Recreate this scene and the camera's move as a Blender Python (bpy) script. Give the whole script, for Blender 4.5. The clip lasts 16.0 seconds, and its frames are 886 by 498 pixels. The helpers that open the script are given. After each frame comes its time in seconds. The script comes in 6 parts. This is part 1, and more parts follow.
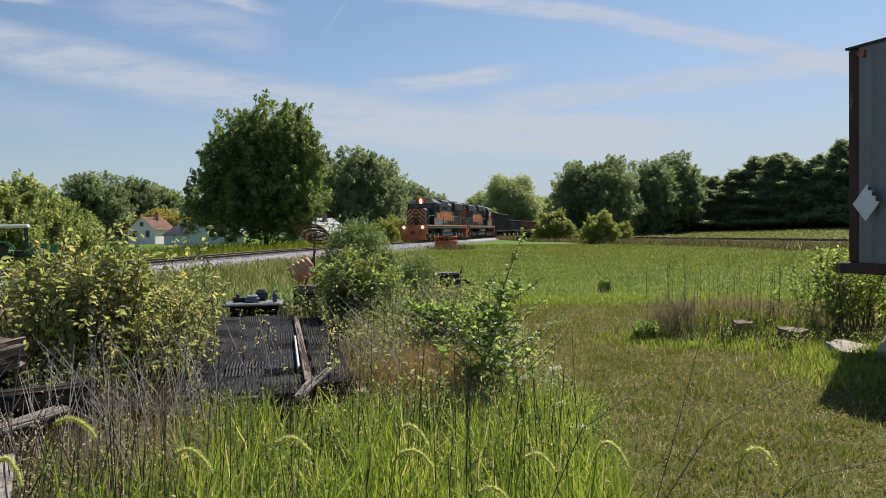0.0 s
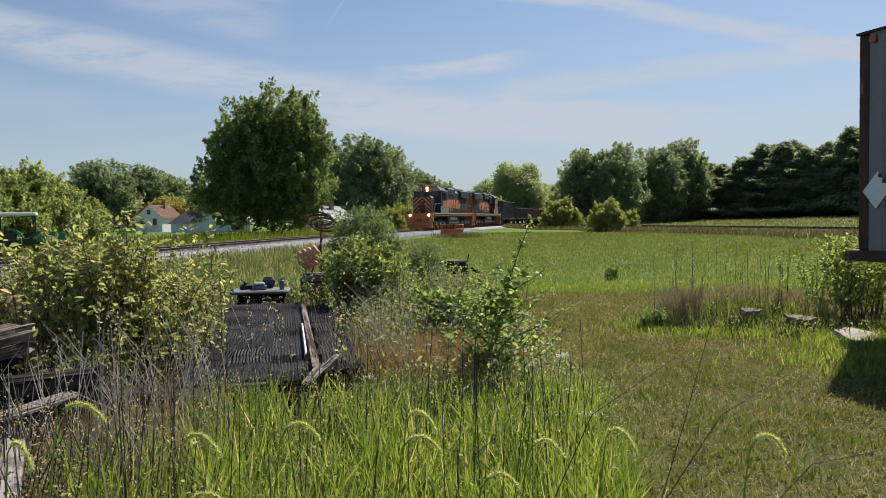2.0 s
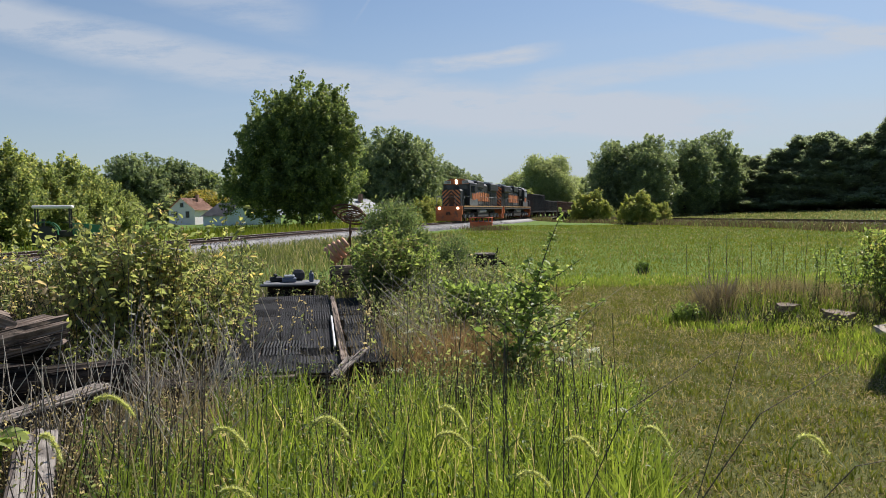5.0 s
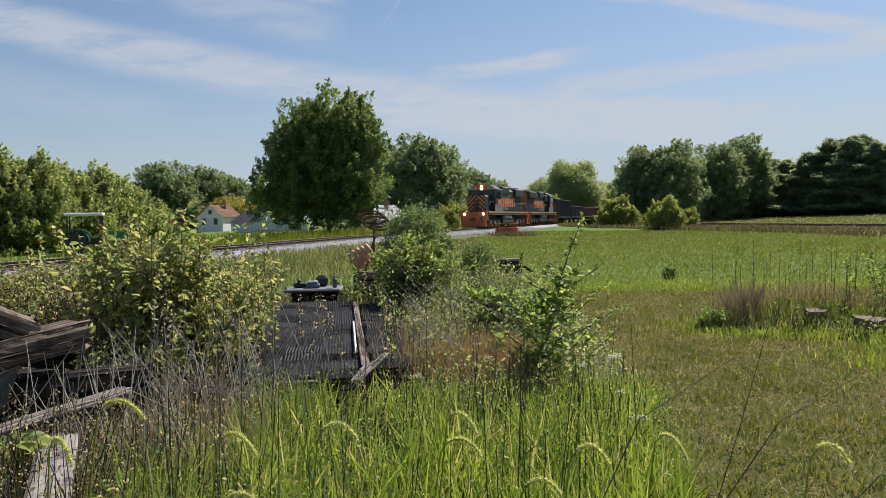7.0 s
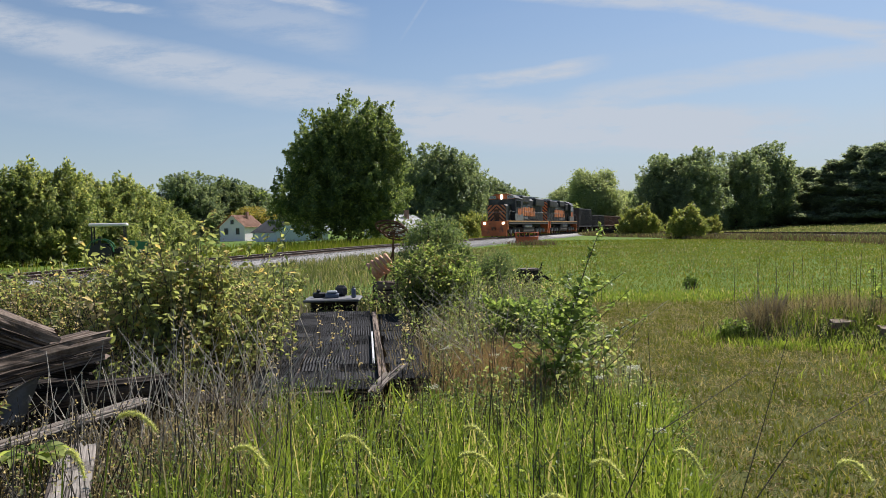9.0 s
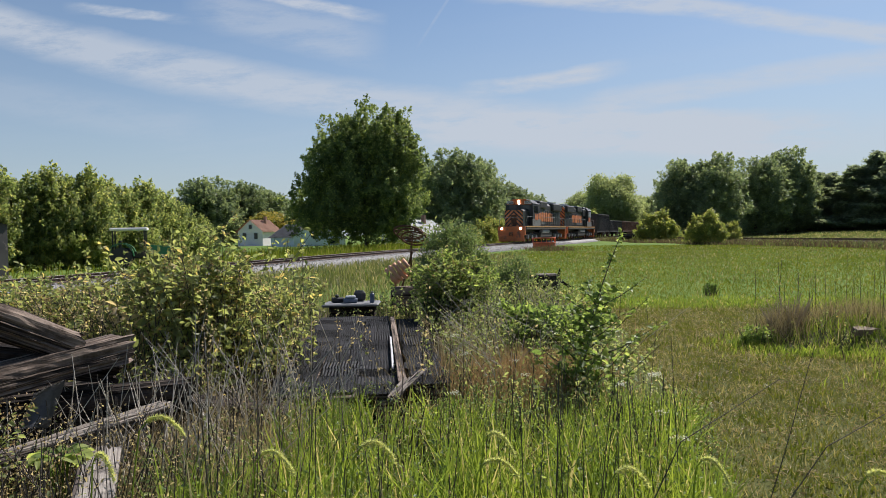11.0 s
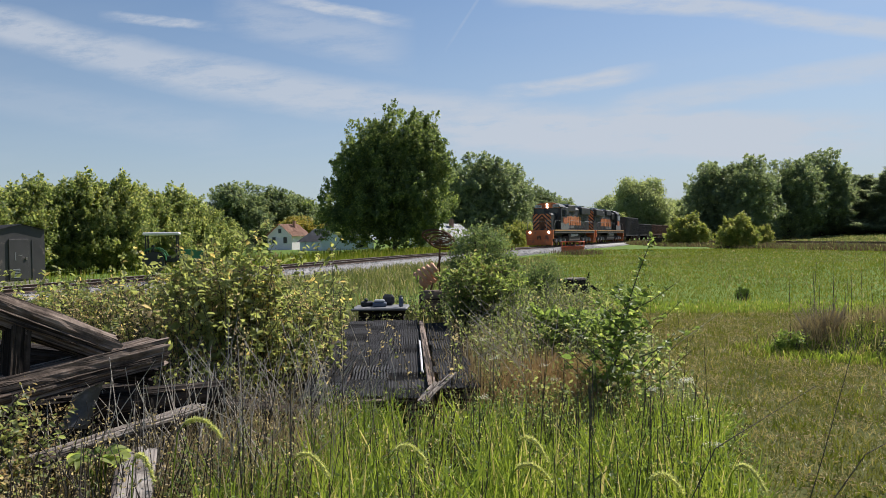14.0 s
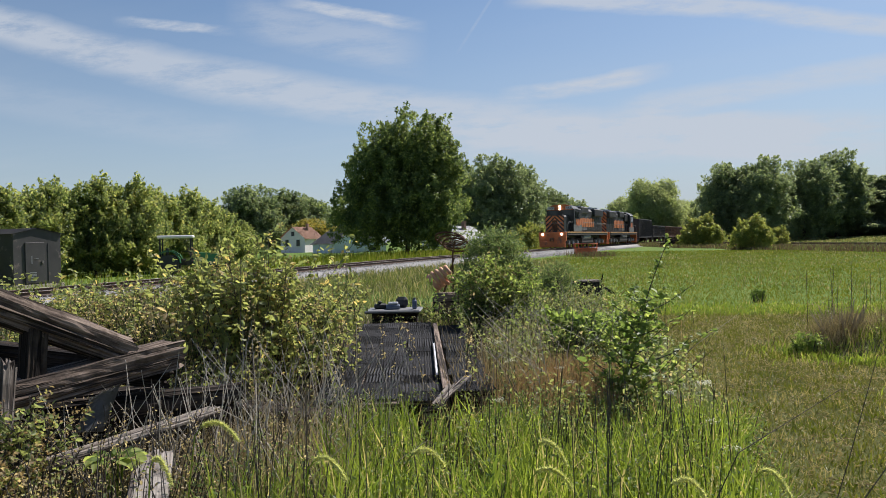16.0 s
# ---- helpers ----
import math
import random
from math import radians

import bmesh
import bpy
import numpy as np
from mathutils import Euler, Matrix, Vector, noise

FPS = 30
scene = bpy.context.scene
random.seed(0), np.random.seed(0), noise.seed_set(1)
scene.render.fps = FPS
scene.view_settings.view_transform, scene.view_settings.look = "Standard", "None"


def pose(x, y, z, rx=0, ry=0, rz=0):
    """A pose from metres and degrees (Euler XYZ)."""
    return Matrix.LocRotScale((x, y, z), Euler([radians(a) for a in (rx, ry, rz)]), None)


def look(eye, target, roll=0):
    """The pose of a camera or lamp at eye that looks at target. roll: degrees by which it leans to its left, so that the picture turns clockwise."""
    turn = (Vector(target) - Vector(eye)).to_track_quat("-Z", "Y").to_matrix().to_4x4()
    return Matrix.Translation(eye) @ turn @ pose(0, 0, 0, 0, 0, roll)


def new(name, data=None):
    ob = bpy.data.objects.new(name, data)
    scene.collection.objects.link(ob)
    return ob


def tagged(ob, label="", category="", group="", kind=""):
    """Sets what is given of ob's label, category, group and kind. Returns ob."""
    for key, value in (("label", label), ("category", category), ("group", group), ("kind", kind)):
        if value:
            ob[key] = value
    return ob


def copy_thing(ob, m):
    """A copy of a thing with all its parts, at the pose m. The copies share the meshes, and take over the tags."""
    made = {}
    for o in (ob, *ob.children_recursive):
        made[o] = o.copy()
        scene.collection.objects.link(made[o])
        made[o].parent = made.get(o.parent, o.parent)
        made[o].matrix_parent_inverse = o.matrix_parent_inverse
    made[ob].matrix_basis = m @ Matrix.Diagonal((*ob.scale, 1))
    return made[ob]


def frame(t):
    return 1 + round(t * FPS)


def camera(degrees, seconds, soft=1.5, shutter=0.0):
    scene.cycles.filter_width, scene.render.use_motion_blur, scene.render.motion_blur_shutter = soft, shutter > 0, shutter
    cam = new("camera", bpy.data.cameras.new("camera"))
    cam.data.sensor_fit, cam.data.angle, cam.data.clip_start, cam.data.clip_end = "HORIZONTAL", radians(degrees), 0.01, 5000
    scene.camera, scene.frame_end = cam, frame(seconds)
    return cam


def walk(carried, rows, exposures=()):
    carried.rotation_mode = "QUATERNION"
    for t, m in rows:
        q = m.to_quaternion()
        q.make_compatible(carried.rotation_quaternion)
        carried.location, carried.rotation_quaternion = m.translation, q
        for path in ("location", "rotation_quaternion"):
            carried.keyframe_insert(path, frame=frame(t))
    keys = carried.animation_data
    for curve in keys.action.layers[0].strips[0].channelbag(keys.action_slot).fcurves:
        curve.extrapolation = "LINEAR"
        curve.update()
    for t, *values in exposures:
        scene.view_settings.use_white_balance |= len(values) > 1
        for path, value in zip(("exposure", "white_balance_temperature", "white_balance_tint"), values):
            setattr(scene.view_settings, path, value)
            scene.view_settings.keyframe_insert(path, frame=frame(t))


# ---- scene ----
cam = camera(61.42, 16.0, soft=0.45)
PATH = [
    (0, pose(-0.000, -0.000, 1.650, 88.60, 0.86, -0.00)),
    (0.5, pose(-0.001, -0.004, 1.648, 88.41, 0.81, 0.12)),
    (1, pose(-0.001, 0.002, 1.646, 88.15, 0.78, 0.22)),
    (1.5, pose(-0.007, 0.007, 1.644, 87.83, 0.81, 0.32)),
    (2, pose(-0.009, 0.012, 1.642, 87.69, 0.85, 0.48)),
    (2.5, pose(-0.011, 0.026, 1.645, 87.53, 0.82, 0.82)),
    (3, pose(-0.015, 0.036, 1.641, 87.33, 0.72, 1.23)),
    (3.5, pose(-0.020, 0.036, 1.638, 87.12, 0.72, 1.58)),
    (4, pose(-0.020, 0.047, 1.641, 86.93, 0.80, 1.90)),
    (6.5, pose(0.023, 0.076, 1.636, 87.66, 0.91, 4.20)),
    (7, pose(0.039, 0.088, 1.632, 87.67, 1.07, 4.69)),
    (7.5, pose(0.058, 0.098, 1.629, 87.76, 1.28, 5.12)),
    (8, pose(0.058, 0.103, 1.640, 87.97, 1.23, 5.53)),
    (8.5, pose(0.066, 0.106, 1.640, 88.19, 1.19, 5.94)),
    (9, pose(0.066, 0.103, 1.642, 88.41, 1.21, 6.25)),
    (11.5, pose(0.037, 0.088, 1.647, 88.85, 1.13, 7.85)),
    (12, pose(0.037, 0.084, 1.643, 88.66, 1.23, 8.15)),
    (12.5, pose(0.038, 0.079, 1.642, 88.61, 1.22, 8.51)),
    (13, pose(0.036, 0.077, 1.642, 88.74, 1.25, 8.92)),
    (13.5, pose(0.031, 0.081, 1.645, 88.96, 1.23, 9.34)),
    (14, pose(0.027, 0.072, 1.652, 89.17, 1.16, 9.67)),
    (14.5, pose(0.022, 0.070, 1.653, 89.28, 1.19, 9.95)),
    (15, pose(0.017, 0.077, 1.649, 89.33, 1.27, 10.18)),
    (15.5, pose(0.008, 0.086, 1.649, 89.34, 1.27, 10.39)),
    (16, pose(0.006, 0.092, 1.650, 89.37, 1.34, 10.62)),
]
walk(cam, PATH, ((0, 0.46), (16, 0.46)))

# ---------------------------------------------------------------- sky, sun
SUN_AZ, SUN_EL = 33.0, 48.0
world = bpy.data.worlds.new("sky")
scene.world = world
world.use_nodes = True


class Nodes:
    """A short way to wire shader nodes."""

    def __init__(self, tree):
        self.tree = tree
        tree.nodes.clear()

    def add(self, kind, ins=None, **props):
        n = self.tree.nodes.new("ShaderNode" + kind)
        for k, v in props.items():
            if k == "operation":
                n.operation = v
            elif k == "noise_dimensions":
                n.noise_dimensions = v
            elif k == "data_type":
                n.data_type = v
            elif k == "blend_type":
                n.blend_type = v
        for k, v in (ins or {}).items():
            if isinstance(v, bpy.types.NodeSocket):
                self.tree.links.new(v, n.inputs[k])
            else:
                n.inputs[k].default_value = v
        return n

    def math(self, op, a, b=0.0, c=0.0):
        return self.add("Math", {0: a, 1: b, 2: c}, operation=op).outputs[0]

    def noise(self, vec, scale, detail=4.0, rough=0.55):
        return self.add("TexNoise", {"Vector": vec, "Scale": scale, "Detail": detail, "Roughness": rough}).outputs["Fac"]

    def scaled(self, vec, s):
        return self.add("VectorMath", {0: vec, 1: s}, operation="MULTIPLY").outputs[0]

    def ramp(self, fac, *stops):
        n = self.add("ValToRGB", {"Fac": fac})
        e = n.color_ramp.elements
        while len(e) < len(stops):
            e.new(0.5)
        for el, (p, c) in zip(e, stops):
            el.position = p
            el.color = (*c, 1) if len(c) == 3 else c
        return n.outputs["Color"]

    def span(self, fac, lo, hi):
        return self.add("MapRange", {"Value": fac, "From Min": lo, "From Max": hi}).outputs["Result"]

    def mix(self, fac, a, b, blend="MIX"):
        n = self.add("Mix", data_type="RGBA", blend_type=blend)
        for sock, v in ((n.inputs["Factor"], fac), (n.inputs[6], a), (n.inputs[7], b)):
            if isinstance(v, bpy.types.NodeSocket):
                self.tree.links.new(v, sock)
            else:
                sock.default_value = (*v, 1) if isinstance(v, tuple) else v
        return n.outputs[2]


def build_sky():
    w = Nodes(world.node_tree)
    sky = w.add("TexSky")
    sky.sky_type, sky.sun_disc = "NISHITA", False
    sky.sun_elevation, sky.sun_rotation = radians(SUN_EL), radians(SUN_AZ)
    sky.air_density, sky.dust_density, sky.ozone_density = 1.0, 0.5, 2.5
    way = w.add("TexCoord").outputs["Generated"]
    sep = w.add("SeparateXYZ", {0: way})
    x, y, z = sep.outputs
    ahead = w.math("MAXIMUM", y, 0.05)
    u, v = w.math("DIVIDE", x, ahead), w.math("DIVIDE", z, ahead)
    # thin cirrus: noise on a plane overhead, drawn out along one heading
    high = w.math("MAXIMUM", z, 0.04)
    plane = w.add("CombineXYZ", {0: w.math("DIVIDE", x, high), 1: w.math("DIVIDE", y, high), 2: 0.0}).outputs[0]
    turned = w.add("VectorRotate", {"Vector": plane, "Angle": radians(25)}).outputs[0]
    fibre = w.noise(w.scaled(turned, (0.35, 1.6, 1)), 1.3, 7.0, 0.6)
    veil = w.noise(w.scaled(turned, (0.25, 0.5, 1)), 0.9, 5.0, 0.55)
    cirrus = w.math("MULTIPLY", w.span(veil, 0.42, 0.72), w.span(fibre, 0.35, 0.75))
    uv = w.add("CombineXYZ", {0: u, 1: v, 2: 0.0}).outputs[0]
    warp = w.noise(w.scaled(uv, (4, 9, 1)), 1.0, 6.0, 0.6)
    fine = w.noise(w.scaled(uv, (7, 30, 1)), 1.0, 9.0, 0.7)
    wob = w.math("MULTIPLY", w.math("SUBTRACT", warp, 0.5), 0.035)
    total = w.math("MULTIPLY", cirrus, 0.15)
    # streaks: (height at u = 0, slope, bend, half width, from u, to u, strength)
    for h, s, b, wd, u0, u1, k in (
            (0.142, -0.13, 0.12, 0.025, -1.1, 0.30, 0.72),
            (0.128, -0.03, 0.0, 0.022, -0.20, 0.40, 0.65),
            (0.312, -0.115, -0.13, 0.011, -0.10, 0.80, 0.75),
            (0.158, 0.095, 0.04, 0.014, 0.03, 0.75, 0.60),
            (0.200, 0.092, 0.0, 0.009, -0.11, 0.12, 0.85),
            (0.195, -0.285, 0.0, 0.026, -0.50, -0.20, 0.40),
            (0.240, -0.26, 0.0, 0.007, -0.42, -0.20, 0.8),
            (0.222, -0.17, 0.0, 0.006, -0.68, -0.48, 0.8),
            (0.140, 0.03, 0.0, 0.006, 0.10, 0.22, 0.5),
            (0.06, -0.20, 0.0, 0.024, -1.1, -0.45, 0.2),
            (0.105, 0.02, 0.0, 0.022, 0.25, 0.75, 0.30),
            (0.484, 1.42, 0.0, 0.003, -0.165, -0.10, 0.6)):
        line = w.math("MULTIPLY_ADD", w.math("MULTIPLY", u, u), b, w.math("MULTIPLY_ADD", u, s, h))
        off = w.math("ABSOLUTE", w.math("ADD", w.math("SUBTRACT", v, line), wob if wd > 0.004 else 0.0))
        body = w.span(off, wd * 1.5, wd * 0.6)
        body = w.math("MULTIPLY", body, w.span(u, u0, u0 + 0.06))
        body = w.math("MULTIPLY", body, w.span(u, u1, u1 - 0.06))
        body = w.math("MULTIPLY", body, w.span(y, 0.05, 0.3))
        body = w.math("MULTIPLY", body, w.span(fine, 0.28, 0.54))
        total = w.math("ADD", total, w.math("MULTIPLY", body, k))
    total = w.math("MULTIPLY", w.math("MINIMUM", total, 0.85), w.span(z, -0.02, 0.03))
    haze = w.math("MULTIPLY", w.math("POWER", w.span(z, 0.34, 0.0), 1.3), 0.92)
    # the haze is thicker towards the sun
    haze = w.math("MULTIPLY", haze, w.math("MULTIPLY_ADD", w.span(x, -0.5, 0.05), 0.3, 0.7))
    colour = w.mix(haze, w.mix(1.0, sky.outputs[0], (1.0, 1.06, 1.12), "MULTIPLY"), (5.15, 5.85, 6.9))
    colour = w.mix(total, colour, (6.4, 6.95, 7.9))
    bg = w.add("Background", {"Color": colour, "Strength": 0.0625})
    out = w.add("OutputWorld", {0: bg.outputs[0]})


build_sky()
sun = new("sun", bpy.data.lights.new("sun", "SUN"))
sun.data.energy, sun.data.angle, sun.data.color = 5.0, radians(0.6), (1.0, 0.945, 0.91)
sd = Vector((math.sin(radians(SUN_AZ)) * math.cos(radians(SUN_EL)), math.cos(radians(SUN_AZ)) * math.cos(radians(SUN_EL)), math.sin(radians(SUN_EL))))
sun.matrix_world = look(sd * 60, (0, 0, 0))

# ---------------------------------------------------------------- materials
def material(name, c1, c2, scale=6.0, rough=0.8, metal=0.0, bump=0.3, fine=60.0, stain=None, stain_scale=1.5, stain_lo=0.55, stretch=(1, 1, 1), tint=0.12):
    """Two colours mixed by noise at two scales, with a third as stains, and fine relief."""
    m = bpy.data.materials.new(name)
    m.use_nodes = True
    n = Nodes(m.node_tree)
    co = n.scaled(n.add("TexCoord").outputs["Object"], stretch)
    big, small = n.noise(co, scale, 5.0), n.noise(co, fine, 3.0)
    col = n.mix(n.span(big, 0.3, 0.7), c1, c2)
    col = n.mix(n.math("MULTIPLY", n.span(small, 0.3, 0.75), 0.35), col, tuple(v * 0.45 for v in c1))
    if stain:
        col = n.mix(n.span(n.noise(co, stain_scale, 8.0, 0.65), stain_lo, stain_lo + 0.08), col, stain)
    rnd = n.add("ObjectInfo").outputs["Random"]
    col = n.mix(n.math("MULTIPLY", rnd, tint), col, (0.02, 0.02, 0.02))
    rg = n.math("MULTIPLY_ADD", big, 0.3, rough - 0.15)
    b = n.add("Bump", {"Height": n.math("ADD", big, n.math("MULTIPLY", small, 0.5)), "Strength": bump, "Distance": 0.02})
    p = n.add("BsdfPrincipled", {"Base Color": col, "Roughness": rg, "Metallic": metal, "Normal": b.outputs[0]})
    n.add("OutputMaterial", {0: p.outputs[0]})
    return m


def old_wood(name, c1, c2, dark):
    """Weathered timber: broad tone changes, close grain along its length, dark drying cracks and rotten patches."""
    m = bpy.data.materials.new(name)
    m.use_nodes = True
    n = Nodes(m.node_tree)
    co = n.add("TexCoord").outputs["Object"]
    broad = n.noise(n.scaled(co, (0.8, 4, 4)), 1.6, 4.0)
    grain = n.noise(n.scaled(co, (1.5, 55, 55)), 1.4, 5.0, 0.65)
    check = n.noise(n.scaled(co, (0.7, 22, 22)), 1.1, 3.0, 0.6)
    col = n.mix(n.span(n.math("ADD", n.math("MULTIPLY", grain, 0.65), n.math("MULTIPLY", broad, 0.35)), 0.41, 0.57), c1, c2)
    crack = n.span(check, 0.49, 0.43)
    col = n.mix(n.math("MULTIPLY", crack, 0.9), col, dark)
    col = n.mix(n.math("MULTIPLY", n.span(n.noise(co, 4.5, 6.0, 0.65), 0.52, 0.66), 0.7), col, tuple(v * 0.5 for v in c1))
    rnd = n.add("ObjectInfo").outputs["Random"]
    col = n.mix(n.math("MULTIPLY", rnd, 0.3), col, dark)
    high = n.math("SUBTRACT", n.math("MULTIPLY", grain, 0.5), crack)
    b = n.add("Bump", {"Height": high, "Strength": 0.9, "Distance": 0.012})
    p = n.add("BsdfPrincipled", {"Base Color": col, "Roughness": 0.92, "Specular IOR Level": 0.2, "Normal": b.outputs[0]})
    n.add("OutputMaterial", {0: p.outputs[0]})
    return m


def leaf_material(name, c1, c2, c3=None, share3=0.1, glow=0.35, patch=0.6, spec=0.3):
    """Leaves: a colour for each leaf, patches over the plant, and light through the blade."""
    m = bpy.data.materials.new(name)
    m.use_nodes = True
    n = Nodes(m.node_tree)
    rnd = n.add("NewGeometry").outputs["Random Per Island"]
    co = n.add("TexCoord").outputs["Object"]
    blot = n.span(n.noise(co, patch, 3.0), 0.35, 0.65)
    fac = n.math("MULTIPLY_ADD", rnd, 0.6, n.math("MULTIPLY", blot, 0.4))
    col = n.mix(fac, c1, c2)
    if c3:
        pick = n.math("FRACT", n.math("MULTIPLY", rnd, 37.7))
        col = n.mix(n.math("LESS_THAN", pick, n.math("MULTIPLY", share3, n.math("MULTIPLY_ADD", blot, 1.4, 0.3))), col, c3)
    p = n.add("BsdfPrincipled", {"Base Color": col, "Roughness": 0.45, "Specular IOR Level": spec})
    tr = n.add("BsdfTranslucent", {"Color": n.mix(1.0, col, (1.45, 1.4, 0.95), "MULTIPLY")})
    mx = n.add("MixShader", {0: glow, 1: p.outputs[0], 2: tr.outputs[0]})
    n.add("OutputMaterial", {0: mx.outputs[0]})
    return m


def ground_material():
    m = bpy.data.materials.new("ground")
    m.use_nodes = True
    n = Nodes(m.node_tree)
    co = n.add("TexCoord").outputs["Object"]
    x, y, z = n.add("SeparateXYZ", {0: co}).outputs
    big, mid, fine = n.noise(co, 0.25, 5.0), n.noise(co, 1.7, 5.0), n.noise(co, 28.0, 4.0)
    turf = n.mix(n.span(mid, 0.35, 0.65), (0.07, 0.085, 0.023), (0.135, 0.132, 0.045))
    turf = n.mix(n.span(fine, 0.35, 0.7), turf, (0.06, 0.068, 0.02))
    field = n.mix(n.span(big, 0.35, 0.65), (0.10, 0.17, 0.03), (0.16, 0.215, 0.045))
    field = n.mix(n.span(n.noise(co, 9.0, 4.0), 0.4, 0.7), field, (0.06, 0.11, 0.02))
    far = n.math("ADD", y, n.math("MULTIPLY", n.math("SUBTRACT", mid, 0.5), 1.5))
    col = n.mix(n.span(far, 15.6, 16.6), turf, field)
    soil = n.mix(n.span(fine, 0.3, 0.7), (0.035, 0.028, 0.018), (0.09, 0.07, 0.04))
    side = n.math("ADD", x, n.math("MULTIPLY", n.math("SUBTRACT", mid, 0.5), 0.8))
    near = n.math("MULTIPLY", n.math("MULTIPLY", n.span(side, 0.95, 0.55), n.span(far, 17.5, 16.0)), n.span(far, 0.6, 1.8))
    col = n.mix(near, col, soil)
    b = n.add("Bump", {"Height": n.math("ADD", n.math("MULTIPLY", fine, 0.4), mid), "Strength": 0.6, "Distance": 0.04})
    p = n.add("BsdfPrincipled", {"Base Color": col, "Roughness": 0.95, "Specular IOR Level": 0.1, "Normal": b.outputs[0]})
    n.add("OutputMaterial", {0: p.outputs[0]})
    return m


def lamp_material(name, c, power):
    m = bpy.data.materials.new(name)
    m.use_nodes = True
    n = Nodes(m.node_tree)
    e = n.add("Emission", {"Color": (*c, 1), "Strength": power})
    n.add("OutputMaterial", {0: e.outputs[0]})
    return m


